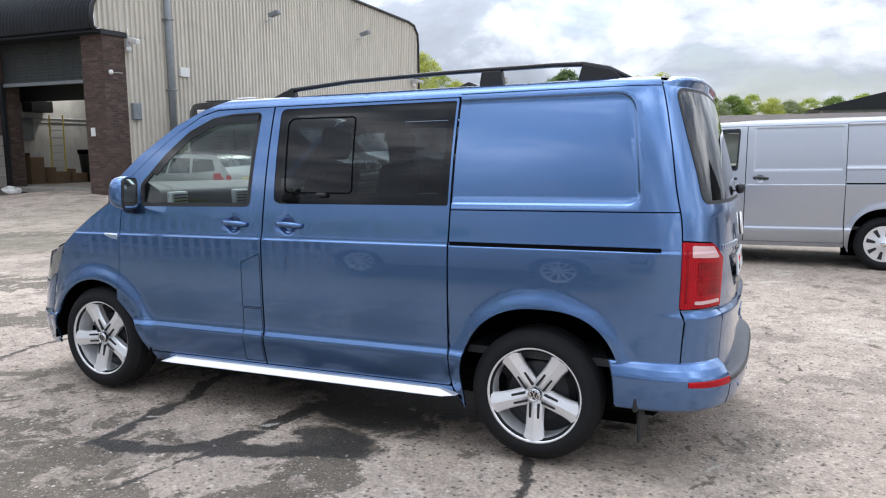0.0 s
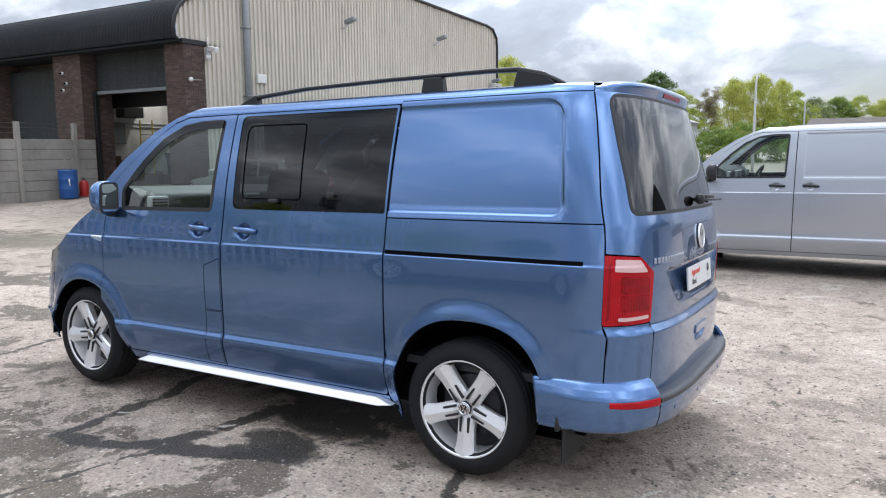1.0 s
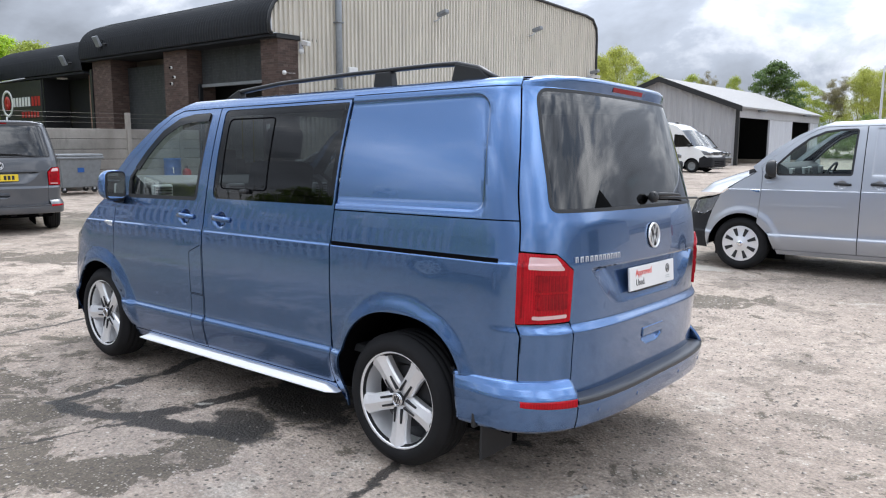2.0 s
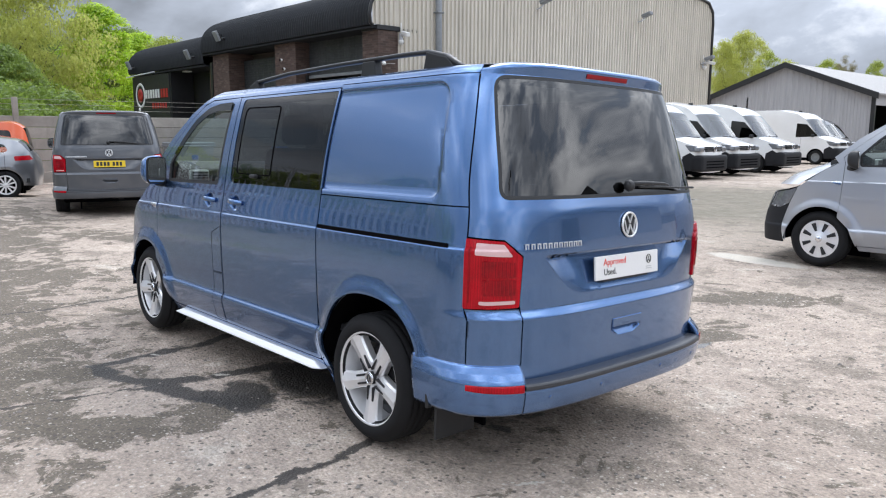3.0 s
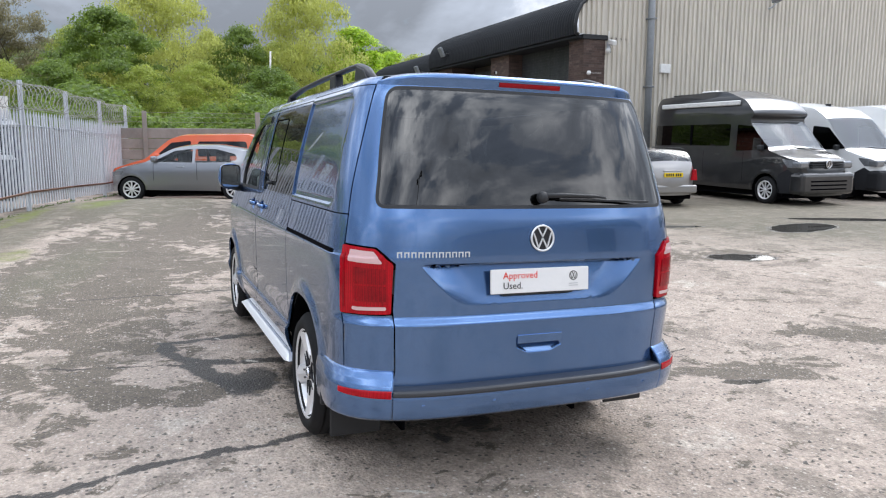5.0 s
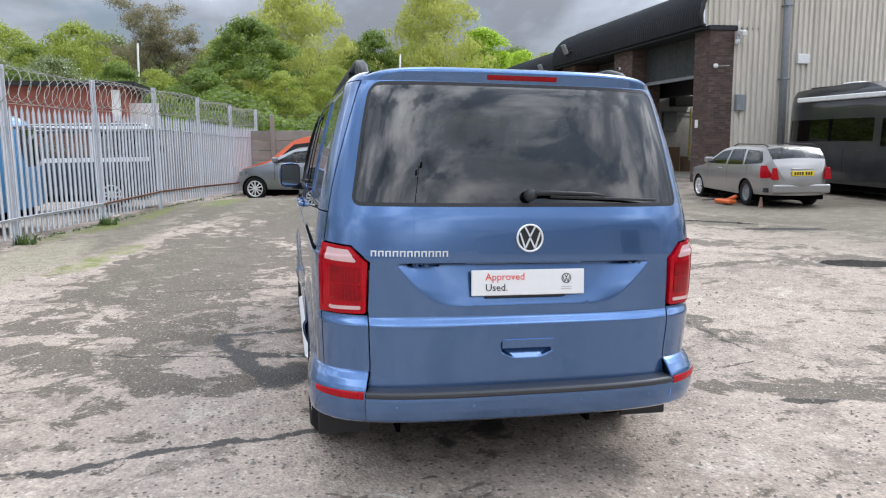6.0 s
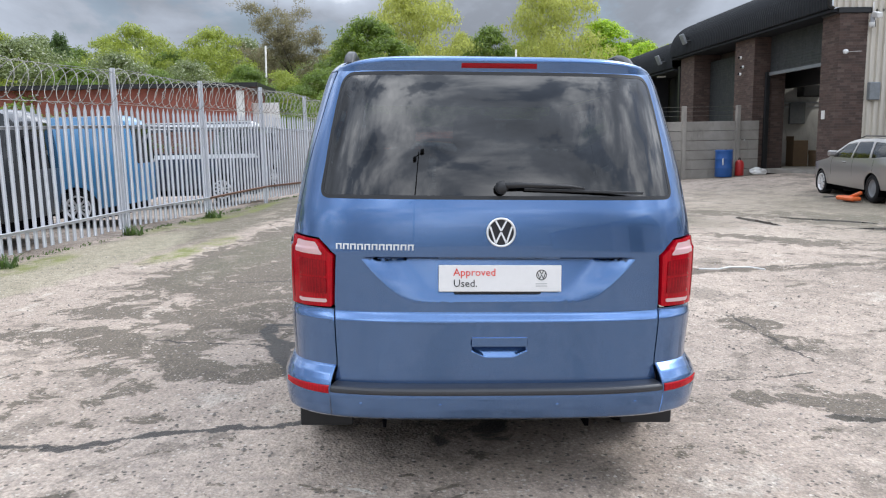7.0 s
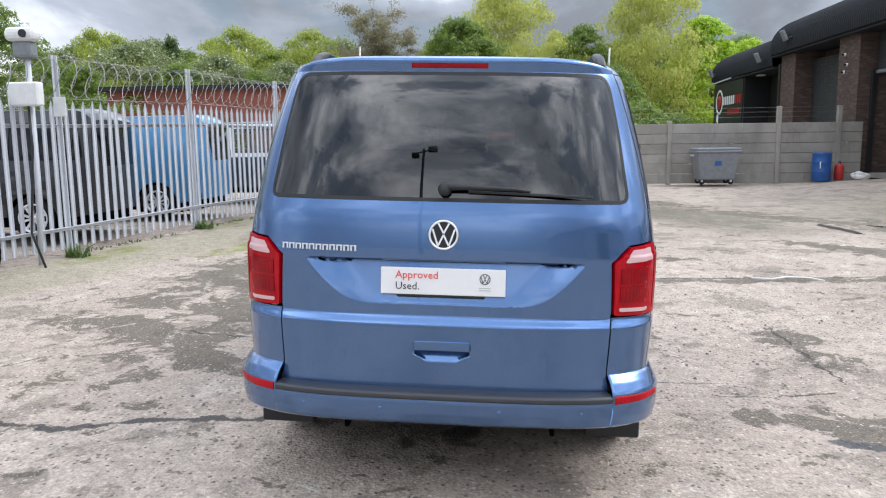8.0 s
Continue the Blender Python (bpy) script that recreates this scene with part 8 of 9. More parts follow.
def white_top(car, wide):
    for s in (-1, 1):
        for z0, z1 in ((1.08, 1.18), (1.79, 1.90)):
            f = lambda x, z, s=s: np.c_[x, s * (wide(x, z) + 0.012), z]
            part("white_band", skin_panel("white_band", densify([(-2.2, z0), (0.88, z0), (0.84, z1), (-2.0, z1)], 0.08), f, np.arange(-2.2, 0.9, 0.1), np.arange(1.0, 2.0, 0.05), flange=0.01, flip=s > 0), WHITE, car)
        for x in (-1.66, -0.35):
            part("white_pillar", box(x - 0.05, x + 0.05, s * 0.88 - 0.05, s * 0.88 + 0.05, 1.18, 1.80), WHITE, car)


# backed up to the fence, tails towards the yard
for x, y, turn, col, lab, wins, ex, tn in ((0.19, -9.6, 0.0, SILVER, "silver van parked beyond the end of the fence", W_BUS[:1], None, GLASS_BLACK), (-7.50, -6.93, 107.0, CHARCOAL, "dark grey van backed up to the palisade fence", W_BUS, None, GLASS_BLACK), (-10.45, -6.40, 107.0, SKY_BLUE, "sky blue van backed up to the palisade fence", W_BUS[:1], None, GLASS_BLACK), (-15.17, -5.00, 107.0, NAVY, "dark van with a white roof and window band behind the fence", W_BUS, white_top, GLASS_CLEAR), (-21.08, -5.77, 0.0, SEAT_GREY, "grey van parked behind the far end of the fence", W_BUS, None, GLASS_BLACK)):
    bus(x, y, col, lab, wins, ex, turn, tn)
make_car("car", Matrix.Translation((-3.72, -6.46, 0.03)) @ Matrix.Rotation(math.pi, 4, "Z"), "silver hatchback with alloy wheels parked at the end of the fence", "car", SILVER, seat_line,
         [(0, 3, SILVER, "front_bumper"), (3, 4, SILVER, "bonnet"), (4, 5, GLASS_SCREEN, "windscreen"), (5, 8, SILVER, "roof"), (8, 9, GLASS_BLACK, "rear_window"), (9, 12, SILVER, "tailgate")],
         1.78, CAR_PROF, 1.0, W_HATCH, 2.60, 0.355, 0.26, (("head_lamp", [(-3.22, 0.64), (-3.15, 0.76), (-2.78, 0.80), (-2.85, 0.70)], HEAD_LAMP), ("tail_lamp", [(0.22, 0.86), (0.20, 0.96), (0.50, 0.98), (0.58, 0.88)], RED_LAMP)), wind_tint=GLASS_CLEAR)

# ---------------------------------------------------------------- trees
def crown_reach(form, h):
    """How wide a crown is at a share h of its height, as a share of its spread."""
    if form == "cone":
        return np.where(h < 0.12, 0.55 + 3.4 * h, np.clip(1.02 - 0.98 * (h - 0.12) / 0.88, 0, 1) ** 0.8)
    if form == "tall":
        return np.clip(np.sin(np.pi * np.clip(0.10 + 0.90 * h, 0, 1)), 0, 1) ** 0.42
    return np.clip(np.sin(np.pi * np.clip(0.16 + 0.84 * h, 0, 1)), 0, 1) ** 0.55


def tree_shape(seed, height, spread, leaf, leaves, form="round", low=0.16, droop=0.0, clumps=90, size=0.10, twigs=3, clump_size=0.26):
    """A tapered trunk with limbs, and a crown of leaf clumps with gaps between them: trunk mesh, crown mesh, top and reach."""
    rng, nr = random.Random(seed), np.random.default_rng(seed)
    bm = bmesh.new()
    tips = []

    def limb(p, d, length, r, level):
        pts, rr = [p], [r]
        n = 5
        for i in range(n):
            d = (d + Vector((rng.uniform(-1, 1), rng.uniform(-1, 1), rng.uniform(-0.2, 0.6))) * 0.22).normalized()
            p = p + d * length / n
            pts.append(p), rr.append(max(r * (1 - 0.75 * (i + 1) / n), 0.006))
        tube(pts, rr, (8, 5, 4, 3, 3)[level], bm)
        if level > 0:
            tips.append(pts[-1]), tips.append(pts[-2])
        if level < twigs:
            for i in range(3 + (level == 0) * 4 + (level == 1)):
                k = rng.randint(1 if level else 2, n)
                a = rng.uniform(0, 2 * math.pi)
                nd = (d * 0.6 + Vector((math.cos(a), math.sin(a), rng.uniform(0.1, 0.9))) * 0.75).normalized()
                limb(pts[k], nd, length * rng.uniform(0.42, 0.64), rr[k] * 0.62, level + 1)
    limb(Vector((0, 0, 0)), Vector((0, 0, 1)), height * 0.50, height * 0.020, 0)
    # clumps lie over the crown's outside, some within, with an uneven outline
    h = nr.random(clumps) ** 0.8
    a = nr.random(clumps) * 2 * np.pi
    lobes = 1 + 0.16 * np.sin(3 * a + seed) * np.sin(5 * h + seed) + nr.normal(0, 0.06, clumps)
    r = spread * crown_reach(form, h) * lobes * np.where(nr.random(clumps) < 0.72, nr.uniform(0.70, 1.0, clumps), nr.uniform(0.2, 0.7, clumps))
    mid_ = np.c_[np.cos(a) * r, np.sin(a) * r, height * (low + (0.94 - low) * h)]
    if twigs > 3:                                       # nearly bare: the buds sit on the twigs
        mid_ = np.array([tuple(t) for t in tips if t.z > height * 0.2])
        mid_ = mid_[nr.permutation(len(mid_))[:clumps]]
        clumps = len(mid_)
    rad = spread * clump_size * nr.uniform(0.55, 1.25, clumps)
    share = rad ** 2 / (rad ** 2).sum()
    own = np.repeat(np.arange(clumps), np.maximum(1, (share * leaves).astype(int)))
    n = len(own)
    out = nr.normal(0, 1, (n, 3))
    out /= np.linalg.norm(out, axis=1)[:, None]
    out[:, 2] = np.where(out[:, 2] < -0.2, -out[:, 2] * 0.6, out[:, 2])
    dist = rad[own] * (0.45 + 0.62 * nr.random(n) ** 0.7)
    pos = mid_[own] + out * dist[:, None] * np.array([1.0, 1.0, 0.78])
    if droop:
        pos[:, 2] -= droop * rad[own] * nr.exponential(0.75, n)
    face = out + nr.normal(0, 0.55, (n, 3)) + np.array([0, 0, 0.35])
    face /= np.linalg.norm(face, axis=1)[:, None] + 1e-9
    u = np.cross(face, nr.normal(0, 1, (n, 3)))
    u /= np.linalg.norm(u, axis=1)[:, None] + 1e-9
    v = np.cross(face, u)
    if droop:                                           # hanging leaves
        v = v * 0.6 + np.array([0, 0, -1.0])
    s = (size * nr.uniform(0.6, 1.35, n))[:, None]
    keep = pos[:, 2] > height * 0.05
    tri = np.stack([pos + v * s, pos - v * s * 0.6 + u * s * 0.62, pos - v * s * 0.6 - u * s * 0.62], 1)[keep].reshape(-1, 3)
    me = bpy.data.meshes.new("crown")
    m = len(tri) // 3
    me.vertices.add(len(tri)), me.loops.add(len(tri)), me.polygons.add(m)
    me.vertices.foreach_set("co", tri.ravel())
    me.loops.foreach_set("vertex_index", np.arange(len(tri)))
    me.polygons.foreach_set("loop_start", np.arange(0, len(tri), 3))
    me.update()
    tr = bpy.data.meshes.new("trunk")
    bm.to_mesh(tr)
    bm.free()
    tr.materials.append(BARK)
    me.materials.append(leaf)
    return tr, me, float(np.quantile(tri[:, 2], 0.998)), float(np.quantile(np.hypot(tri[:, 0], tri[:, 1]), 0.97))


TREES = {
    "lime": tree_shape(3, 10.0, 3.0, LEAF_LIME, 26000, "cone", 0.06, clumps=150, size=0.085, clump_size=0.22),
    "willow": tree_shape(5, 12.0, 3.2, LEAF_WILLOW, 26000, "tall", 0.20, droop=0.9, clumps=120, size=0.085, clump_size=0.24),
    "olive": tree_shape(8, 9.0, 3.6, LEAF_OLIVE, 19000, "round", 0.18, clumps=95, size=0.10),
    "green": tree_shape(9, 9.0, 3.4, LEAF_GREEN, 24000, "round", 0.10, clumps=120, size=0.095, clump_size=0.24),
    "blossom": tree_shape(21, 8.0, 3.8, LEAF_BLOSSOM, 19000, "round", 0.10, clumps=105, size=0.095, clump_size=0.25),
    "bare": tree_shape(11, 11.0, 3.6, LEAF_BARE, 26000, "tall", 0.2, clumps=620, size=0.06, twigs=4, clump_size=0.15),
    "dark": tree_shape(14, 8.5, 2.8, LEAF_DARK, 15000, "tall", 0.10, clumps=80, size=0.11),
    "bush": tree_shape(17, 4.6, 3.4, LEAF_GREEN, 9000, "round", 0.02, clumps=70, size=0.11, twigs=2, clump_size=0.25),
}
TREE_WORDS = {"lime": "broad tree in fresh bright green spring leaf", "willow": "tall willow with drooping yellow-green foliage", "olive": "rounded tree with yellow-olive spring leaf", "green": "full round tree in mid-green leaf", "blossom": "spreading grey-green tree with pale blossom", "bare": "tall thin tree with sparse brownish buds and bare twigs", "dark": "dense dark green evergreen tree", "bush": "wide green bush at the edge of the wood"}


def plant(kind, x, y, scale=1.0, turn=0.0, wide=1.0):
    t = empty("tree", Matrix.Translation((x, y, -0.1)) @ Matrix.Rotation(turn, 4, "Z") @ Matrix.Diagonal((scale * wide, scale * wide, scale, 1)), label=TREE_WORDS[kind], category="tree", group="trees round the yard")
    part("trunk", TREES[kind][0], BARK, t)
    part("crown", TREES[kind][1], LEAF_OLIVE, t)
    return t


def plant_at(kind, az, d, top, half, turn):
    """By bearing from the yard (degrees north of west), distance, and the degrees that its top and half its width take up."""
    a = radians(az)
    scale = (1.7 + d * math.tan(radians(top))) / TREES[kind][2]
    plant(kind, 4 - d * math.cos(a), -0.5 + d * math.sin(a), scale, turn, 1.38 * d * math.tan(radians(half)) / TREES[kind][3] / scale)


# the belt of trees west of the wall
belt = ((17.6, 66, "lime", 6.6, 1.9), (14.7, 60, "lime", 8.3, 2.9), (11.3, 58, "willow", 11.2, 3.2), (9.3, 62, "olive", 7.2, 2.2), (6.5, 55, "green", 8.2, 2.3), (4.2, 62, "willow", 7.8, 1.6), (1.0, 56, "willow", 10.9, 3.6), (-2.8, 50, "green", 9.0, 3.0), (-4.6, 62, "olive", 7.6, 2.0), (-8.0, 60, "bare", 10.4, 3.4), (-10.6, 66, "bare", 7.6, 2.2),
        (-14.0, 58, "olive", 8.1, 2.7), (-16.8, 62, "green", 6.6, 2.0), (-19.2, 60, "olive", 8.2, 3.0), (-20.6, 50, "blossom", 6.4, 2.8), (-24.0, 66, "dark", 7.5, 0.8), (-26.2, 54, "blossom", 7.0, 3.4), (-28.9, 60, "olive", 7.8, 1.7), (-31.0, 56, "blossom", 6.4, 2.2), (-35.2, 40, "green", 9.6, 3.6), (-40.5, 40, "olive", 9.8, 3.6),
        (-46, 40, "olive", 9.5, 4), (-53, 40, "willow", 10, 4), (-61, 42, "green", 9.5, 4),
        (-6.2, 46, "green", 5.3, 2.4), (-11.8, 48, "green", 5.6, 2.2), (-15.6, 50, "blossom", 5.9, 2.6), (-9.3, 50, "olive", 5.2, 2.0), (-17.9, 48, "green", 5.2, 2.0), (-23.3, 48, "green", 5.6, 2.2), (-29.6, 46, "green", 5.4, 2.2), (8.4, 50, "green", 5.4, 2.2), (3.4, 48, "olive", 5.6, 2.2), (-0.6, 46, "olive", 5.2, 2.0))
for i, (az, d, kind, top, half) in enumerate(belt):
    plant_at(kind, az, d, top, half, i * 1.7)
for i in range(24):                                    # a lower wood behind closes the gaps
    plant_at(("olive", "green", "blossom")[i % 3], 19.5 - i * 2.25, 74 + 4 * math.sin(i * 2.3), (7.1 if 13 < i < 23 else 6.4) + 0.5 * math.sin(i * 1.9), 2.6, i * 0.8)
for i in range(26):                                    # bushes that close the foot of the belt
    a = radians(20 - i * 2.3)
    d = 42 + 4 * math.sin(i * 2.1)
    if 2 < i:
        plant("bush", 4 - d * math.cos(a), -0.4 + d * math.sin(a), 0.74 + 0.16 * math.sin(i * 1.3), i * 0.9, 1.25)
# trees beyond the sheds
far = ((60.6, 96, "willow", 6.4, 1.2), (62.2, 100, "willow", 7.0, 1.5), (63.7, 104, "olive", 5.6, 1.2), (64.9, 108, "willow", 4.9, 1.2), (66.1, 104, "olive", 4.3, 1.2), (67.4, 98, "olive", 4.9, 1.2), (69.0, 96, "bare", 5.0, 0.9), (70.4, 96, "olive", 4.7, 0.9), (72.7, 84, "dark", 5.7, 1.4), (74.8, 95, "olive", 4.3, 1.4), (76.6, 98, "bare", 4.6, 1.3),
       (78.5, 98, "willow", 5.0, 1.1), (79.4, 108, "bare", 4.8, 1.2), (80.3, 100, "willow", 5.2, 1.2), (81.8, 102, "willow", 4.8, 1.0), (82.9, 104, "olive", 4.0, 1.1), (84.2, 108, "blossom", 3.5, 1.2), (85.6, 110, "green", 3.5, 1.1), (87.0, 112, "olive", 3.5, 1.1), (88.2, 112, "willow", 3.2, 0.9), (89.4, 116, "blossom", 3.0, 1.2), (90.8, 118, "olive", 3.1, 1.2), (92.4, 118, "green", 3.2, 1.1), (94.2, 118, "olive", 3.3, 1.3), (96.5, 120, "bush", 3.0, 1.4), (99.5, 122, "olive", 3.4, 1.6), (103, 124, "olive", 3.4, 1.6))
for i, (az, d, kind, top, half) in enumerate(far):
    plant_at(kind, az, d, top, half, i * 2.3)
for i in range(20):                                    # scrub at the foot of the far wood
    plant_at("bush", 74.0 + i * 1.55, 84 + 5 * math.sin(i * 1.7), 1.75 + 0.3 * math.sin(i * 2.9), 1.3, i * 1.1)

# ---------------------------------------------------------------- loose things round the yard
bx, by = -20.75, 6.95
bin_ = empty("waste_container", Matrix.Translation((bx, by, gz(bx, by) + 0.06)) @ Matrix.Rotation(radians(90), 4, "Z"), label="large grey wheeled waste container by the concrete wall", category="bin")
bm = bmesh.new()
lo = [(-0.55, -0.36), (0.55, -0.36), (0.55, 0.36), (-0.55, 0.36)]
hi = [(-0.66, -0.50), (0.66, -0.50), (0.66, 0.50), (-0.66, 0.50)]
va = [bm.verts.new((x, y, 0.16)) for x, y in lo]
vb = [bm.verts.new((x, y, 1.06)) for x, y in hi]
bm.faces.new(va[::-1]), bm.faces.new(vb)
for i in range(4):
    bm.faces.new((va[i], va[(i + 1) % 4], vb[(i + 1) % 4], vb[i]))
bmesh.ops.bevel(bm, geom=bm.edges[:], offset=0.03, segments=2, affect="EDGES")
part("tub", bm, PLASTIC_GREY, bin_)
part("rim", box(-0.70, 0.70, -0.54, 0.54, 1.02, 1.09, 0.02), PLASTIC_GREY, bin_)
part("lid", box(-0.69, 0.69, -0.52, 0.50, 1.09, 1.17, 0.035, 2), PLASTIC_GREY, bin_)
for x in (-0.45, 0.45):
    for y in (-0.28, 0.28):
        part("castor", cyl(0.085, -0.025, 0.025, 14, "y", 0.008), TRIM, bin_, "", Matrix.Translation((x, y, 0.085)))
        part("castor_fork", box(x - 0.03, x + 0.03, y - 0.04, y + 0.04, 0.09, 0.18), GALV, bin_)
    part("side_trunnion", cyl(0.03, -0.76, 0.76, 10, "x"), GALV, bin_, "", Matrix.Translation((0, 0.0, 0.93))) if x > 0 else None
part("mark", box(-0.10, 0.10, -0.462, -0.455, 0.62, 0.76), PLASTIC_BLUE, bin_)

dx, dy = -20.9, 10.35
drum = empty("oil_drum", Matrix.Translation((dx, dy, gz(dx, dy) + 0.03)), label="blue plastic drum standing against the wall", category="drum")
part("drum_body", lathe([(0.001, 0.0), (0.27, 0.0), (0.285, 0.03), (0.28, 0.28), (0.295, 0.31), (0.28, 0.34), (0.28, 0.58), (0.295, 0.61), (0.28, 0.64), (0.28, 0.86), (0.295, 0.89), (0.27, 0.92), (0.001, 0.90)], 32, "z"), PLASTIC_BLUE, drum)
part("drum_bung", cyl(0.04, 0.90, 0.93, 12, "z", 0.005), TRIM, drum, "", Matrix.Translation((0.15, 0, 0)))
part("tap", tube([(0.27, -0.14, 0.62), (0.34, -0.18, 0.62), (0.36, -0.18, 0.42)], 0.02, 6), CAM_WHITE, drum)
rx_, ry_ = -20.95, 10.92
can = empty("red_canister", Matrix.Translation((rx_, ry_, gz(rx_, ry_) + 0.03)), label="small red canister beside the blue drum", category="canister")
part("can_body", lathe([(0.001, 0), (0.13, 0), (0.145, 0.03), (0.145, 0.42), (0.11, 0.50), (0.05, 0.53), (0.001, 0.53)], 20, "z"), PLASTIC_RED, can)
part("can_handle", tube([(-0.07, 0, 0.50), (-0.05, 0, 0.60), (0.05, 0, 0.60), (0.07, 0, 0.50)], 0.015, 6), TRIM, can)
lx_, ly_ = -21.0, 11.6
bm = bmesh.new()
bmesh.ops.create_icosphere(bm, subdivisions=3, radius=0.24)
for v in bm.verts:
    v.co *= 1 + 0.45 * noise.noise(v.co * 6)
    v.co.z = max(v.co.z * 0.6, -0.10)
thing("litter_bag", bm, CAM_WHITE, "crumpled white bag of litter at the foot of the pier", "bag", Matrix.Translation((lx_, ly_, gz(lx_, ly_) + 0.12)))

# workshop contents
def at_shop(x, y):
    return Matrix.Translation((x, y, 0.34))


lad = empty("step_ladder", at_shop(-23.0, 15.0) @ Matrix.Rotation(radians(48), 4, "Z"), label="tall yellow step ladder leaning in the workshop", category="ladder")
for s in (-1, 1):
    part("stile", box(s * 0.22 - 0.025, s * 0.22 + 0.025, -0.03, 0.03, 0, 2.5, 0.006, 1, None, Matrix.Rotation(radians(-8), 4, "X")), YELLOW, lad)
for k in range(8):
    part("rung", box(-0.22, 0.22, -0.03, 0.03, 0.25 + k * 0.28, 0.28 + k * 0.28, 0, 1, None, Matrix.Rotation(radians(-8), 4, "X")), GALV, lad)
for x, y, w, h in ((-23.3, 14.15, 0.55, 0.95), (-22.9, 14.85, 0.6, 0.42), (-22.7, 15.5, 0.5, 0.35)):
    b_ = empty("cardboard_box", at_shop(x, y), label="brown cardboard box on the workshop floor", category="box", group="boxes in the workshop")
    part("carton", box(-w / 2, w / 2, -w / 2, w / 2, 0, h, 0.01), CARD, b_)
    part("flap", box(-w / 2, w / 2, -0.01, 0.0, h, h + 0.16, 0, 1, None, Matrix.Translation((0, -w / 2, 0)) @ Matrix.Rotation(radians(0), 4, "X")), CARD, b_)
bk = empty("black_bin", at_shop(-22.6, 16.1) @ Matrix.Scale(1.3, 4), label="black plastic bin inside the workshop door", category="bin")
part("tub", lathe([(0.001, 0), (0.26, 0), (0.33, 0.85), (0.35, 0.90), (0.34, 0.91), (0.3, 0.88)], 24, "z"), TRIM, bk)
part("liner", lathe([(0.335, 0.80), (0.36, 0.86), (0.355, 0.93), (0.30, 0.90)], 24, "z"), GAP, bk)
hb = empty("wall_heater", Matrix.Translation((-23.75, 15.1, 2.9)) @ Matrix.Rotation(radians(90), 4, "Z"), label="black unit heater hung on the workshop wall", category="heater")
part("casing", box(-0.80, 0.10, -0.45, 0.05, 0, 0.42, 0.03), TRIM, hb)
pipe_rack = empty("wall_conduits", Matrix.Translation((-23.77, 0, 0)) @ Matrix.Rotation(radians(90), 4, "Z"), label="pale conduits and switch box on the workshop wall", category="conduit")
for z in (2.7, 2.55):
    part("conduit", tube([(13.3, 0, z), (18.6, 0, z)], 0.025, 6), GALV, pipe_rack)
part("switch_box", box(14.0, 14.6, -0.12, 0, 1.9, 2.7, 0.02), PLASTIC_GREY, pipe_rack)
thing("leaning_plank", box(-0.12, 0.12, -0.025, 0.025, 0, 2.3, 0.005), CARD, "brown plank leaning inside the workshop door", "plank", at_shop(-23.45, 17.6) @ Matrix.Rotation(radians(-7), 4, "X"))

# camera mast by the fence
mast = empty("camera_mast", Matrix.Translation((-5.16, -5.78, -0.06)), label="white security camera on a grey mast with a control box", category="camera")
part("mast_pole", tube([(0.10, 0.0, 0), (0.02, 0, 1.2), (0, 0, 2.75)], 0.035, 8), GALV, mast)
part("control_box", box(0.02, 0.16, -0.22, 0.20, 2.12, 2.42, 0.02), CAM_WHITE, mast)
part("camera_head", box(-0.05, 0.15, -0.21, 0.19, 2.92, 3.10, 0.07, 3), CAM_WHITE, mast)
part("camera_lens", cyl(0.05, 0.145, 0.165, 16, "x"), TRIM, mast, "", Matrix.Translation((0, 0.06, 3.01)))
part("camera_yoke", box(-0.06, 0.10, -0.14, 0.12, 2.72, 2.93, 0.04, 2), PLASTIC_GREY, mast)
part("hanging_cable", tube([(0.1, 0.02, 2.12), (0.12, 0.04, 1.6), (0.14, 0.0, 1.1), (0.16, -0.05, 0.5), (0.3, 0.2, 0.05)], 0.016, 6), TRIM, mast)
nt = fence_at(-1)
thing("fence_notice", box(-0.006, 0.006, -0.09, 0.09, 0, 0.26, 0.004), CAM_WHITE, "small white notice fixed to a fence post", "notice", Matrix.Translation((nt.x + 0.07, nt.y + 0.07, 1.95)))

# weeds along the fence foot
def weeds(seed, n, length, spread, tall):
    rng = random.Random(seed)
    vv, ff = [], []
    for _ in range(n):
        x, y = rng.uniform(-length, length), rng.gauss(0, spread)
        a, h, w = rng.uniform(0, 6.28), tall * rng.uniform(0.3, 1.2), rng.uniform(0.006, 0.016)
        bend = Vector((rng.gauss(0, 0.5), rng.gauss(0, 0.5), 0)) * h
        d = Vector((math.cos(a), math.sin(a), 0)) * w
        p = Vector((x, y, 0))
        i = len(vv)
        vv += [p - d, p + d, p + bend * 0.35 + d * 0.8 + Vector((0, 0, h * 0.6)), p + bend * 0.35 - d * 0.8 + Vector((0, 0, h * 0.6)), p + bend + Vector((0, 0, h * 0.9))]
        ff += [(i, i + 1, i + 2, i + 3), (i + 3, i + 2, i + 4)]
    return raw("weeds", vv, ff)


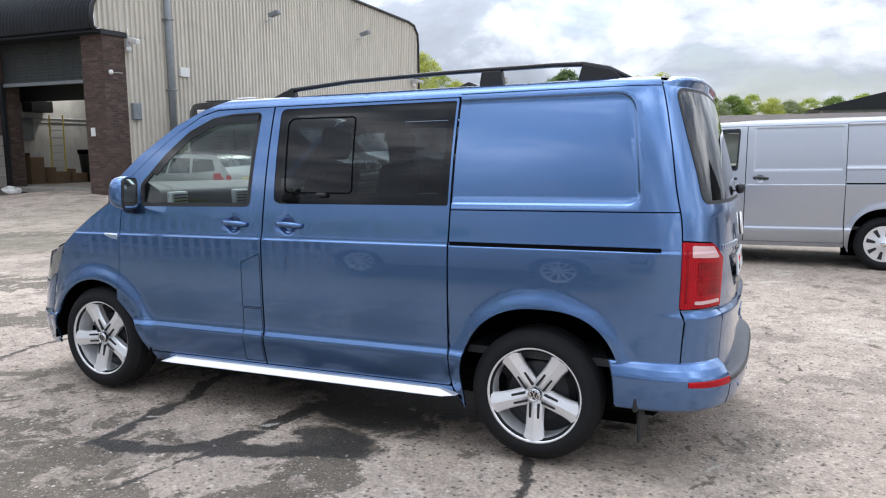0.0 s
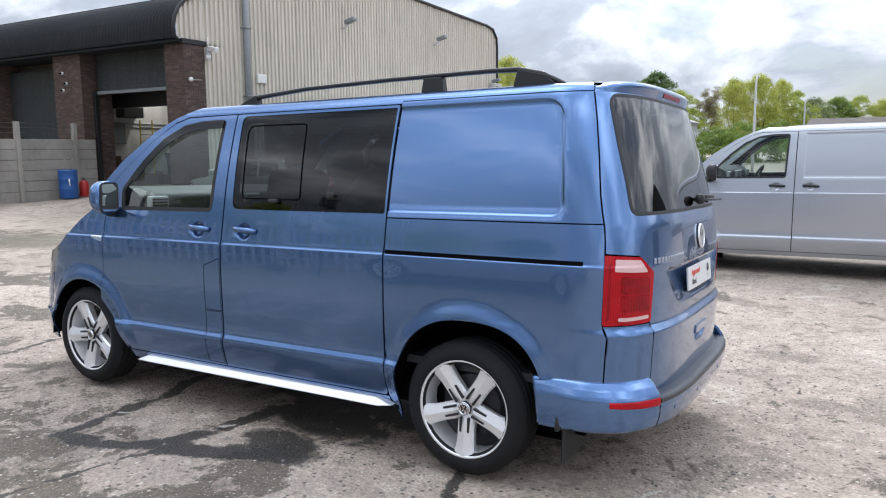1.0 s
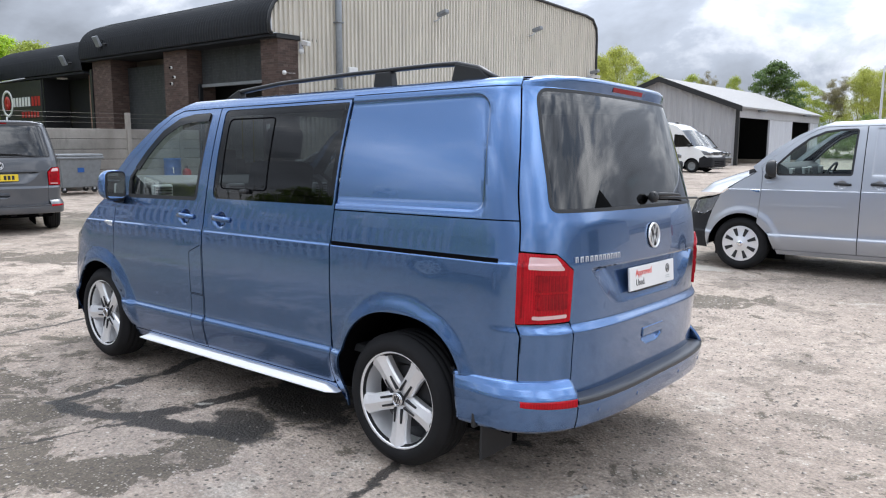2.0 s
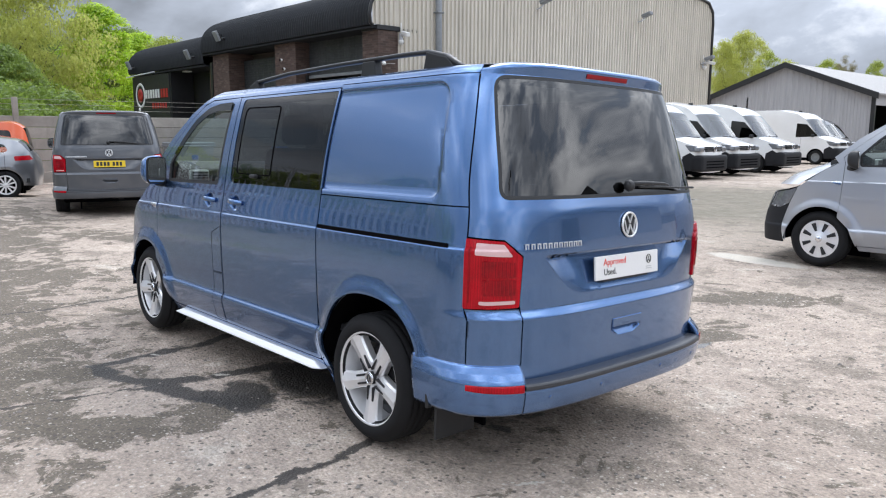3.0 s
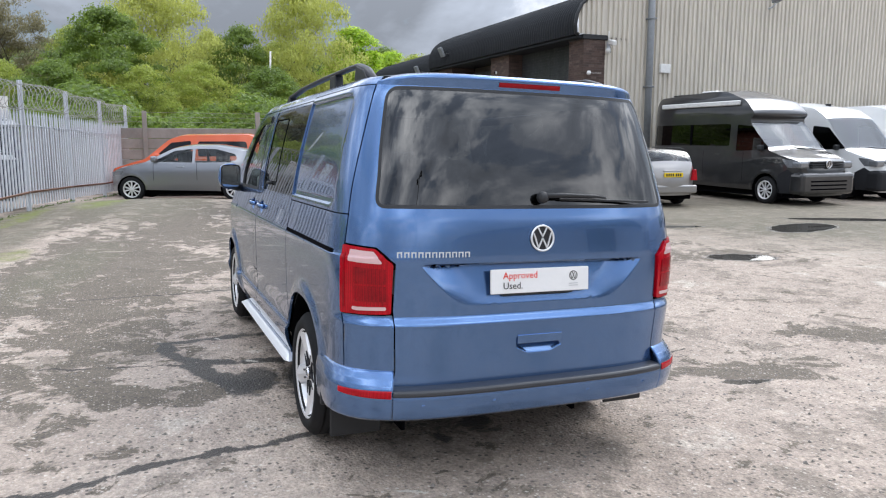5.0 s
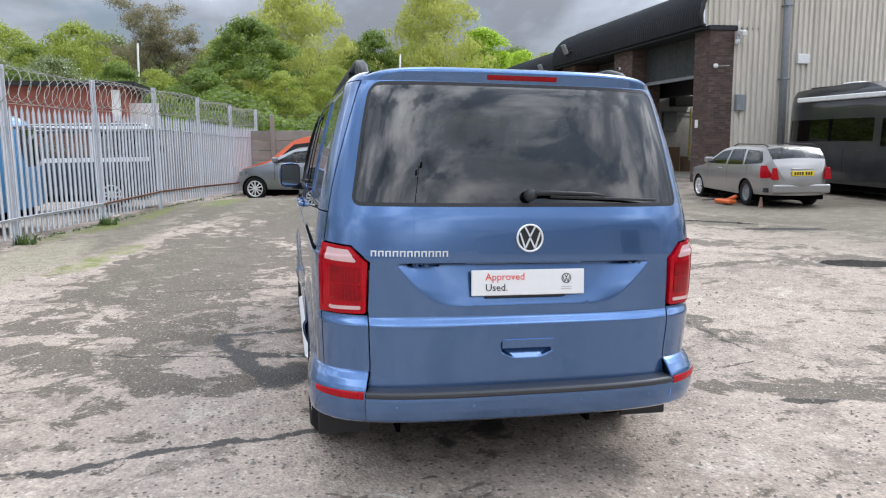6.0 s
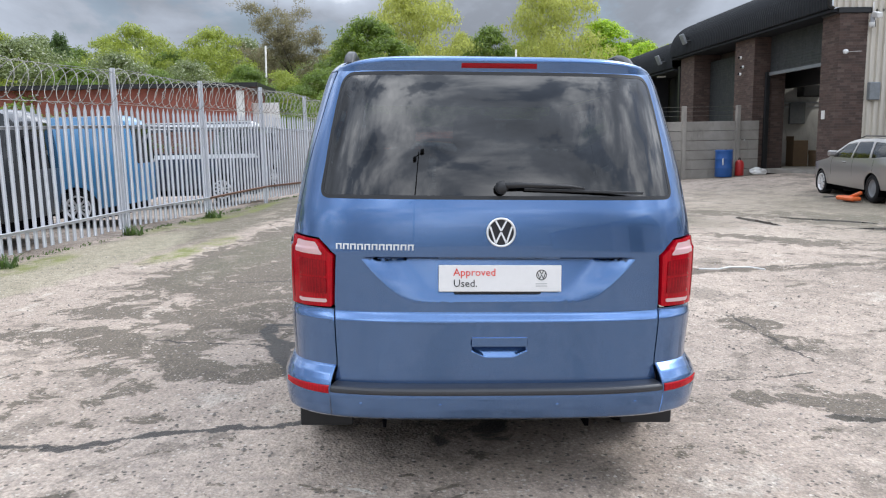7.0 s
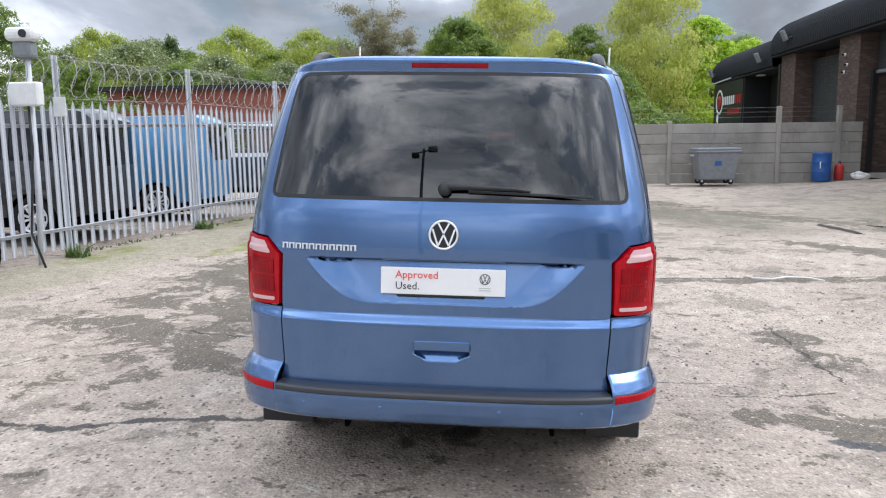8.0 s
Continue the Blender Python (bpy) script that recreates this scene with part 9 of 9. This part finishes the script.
strip_mesh, clump_mesh = weeds(2, 130, 1.4, 0.05, 0.045), weeds(4, 70, 0.10, 0.08, 0.20)
for k in range(-1, 5):
    c = (fence_at(k) + fence_at(k + 1)) / 2
    thing("weeds", strip_mesh, LEAF_DARK, "low green weeds along the foot of the fence", "weeds", Matrix.Translation((c.x, c.y + 0.02, gz(c.x, c.y))) @ Matrix.Rotation(yaw_f, 4, "Z"), kind="stuff")
for k, dxx in ((-1, 0.05), (0, 0.0), (1, 0.1)):
    c = fence_at(k)
    thing("weeds", clump_mesh, LEAF_DARK, "clump of tall grass at the foot of a fence post", "weeds", Matrix.Translation((c.x + dxx, c.y + 0.12, gz(c.x, c.y))), kind="stuff")

# small stones and bits scattered on the tarmac
rng = random.Random(9)
vv, ff = [], []
for _ in range(4200):
    x, y = rng.uniform(-6.5, 5.0), rng.uniform(-5.0, 4.5)
    if abs(y) < 0.95 and -3.5 < x < 1.0 and rng.random() < 0.6:
        continue
    s = rng.choice((0.004, 0.005, 0.006, 0.007, 0.009, 0.013)) * rng.uniform(0.7, 1.2)
    z = gz(x, y) + 0.002
    i = len(vv)
    a = rng.uniform(0, 6.28)
    for j in range(4):
        b = a + j * math.pi / 2
        vv.append((x + math.cos(b) * s * rng.uniform(0.8, 1.5), y + math.sin(b) * s * rng.uniform(0.8, 1.5), z))
    vv.append((x, y, z + s * rng.uniform(0.6, 1.1)))
    ff += [(i, i + 1, i + 4), (i + 1, i + 2, i + 4), (i + 2, i + 3, i + 4), (i + 3, i, i + 4)]
PEBBLE = concrete_material("loose_stone", (0.25, 0.225, 0.20), 0.5)
thing("loose_grit", raw("loose_grit", vv, ff), PEBBLE, "loose stones and grit scattered over the tarmac", "grit", kind="stuff")
thing("rope_scrap", tube([(-4.35, 3.0, 0.012), (-4.28, 3.2, 0.015), (-4.42, 3.4, 0.012), (-4.36, 3.62, 0.014), (-4.2, 3.72, 0.012)], 0.010, 6), CAM_WHITE, "short length of white cord lying on the tarmac", "cord")

# ---- what stands behind the walk and shows in the van's glass
post = empty("floodlight_mast", Matrix.Translation((13.5, -1.55, 0)), label="dark lamp mast with two floodlights", category="street lamp")
part("pole", tube([(0, 0, 0), (0, 0, 8.6)], [0.06, 0.04], 10), RAIL_BLACK, post)
for s in (-1, 1):
    part("flood_head", box(-0.14, 0.14, s * 0.26 - 0.13, s * 0.26 + 0.13, 8.30 + 0.16 * s, 8.52 + 0.16 * s, 0.03), RAIL_BLACK, post)
part("cross_arm", tube([(0, -0.4, 8.3), (0, 0.4, 8.6)], 0.03, 6), RAIL_BLACK, post)
opp = empty("east_hall", label="grey clad hall behind the yard", category="building")
part("wall", box(17, 40, 9, 30, 0, 4.3), CLAD_GREY, opp)
part("roof", prism([(8.4, 4.2), (19.5, 6.9), (30.6, 4.2)], 24, 0, plane="yz", at=16.6), RAIL_BLACK, opp)
part("door", box(16.9, 17.05, 12, 16, 0.0, 3.6), SIGN_BLACK, opp)
for px_, py_, turn in ((-6.2, 50.4, 90), (-5.7, 78.7, 0)):
    lm = empty("street_lamp", Matrix.Translation((px_, py_, 0)) @ Matrix.Rotation(radians(turn), 4, "Z"), label="tall grey street lamp beyond the parked vans", category="street lamp", group="street lamps")
    part("pole", tube([(0, 0, 0), (0, 0, 3.0), (0, 0, 6.0), (0.06, 0, 6.3), (0.25, 0, 6.42), (0.6, 0, 6.42)], [0.10, 0.08, 0.06, 0.05, 0.045, 0.04], 8), GALV, lm)
    part("lamp_head", box(0.45, 1.0, -0.11, 0.11, 6.36, 6.47, 0.03), GALV, lm)
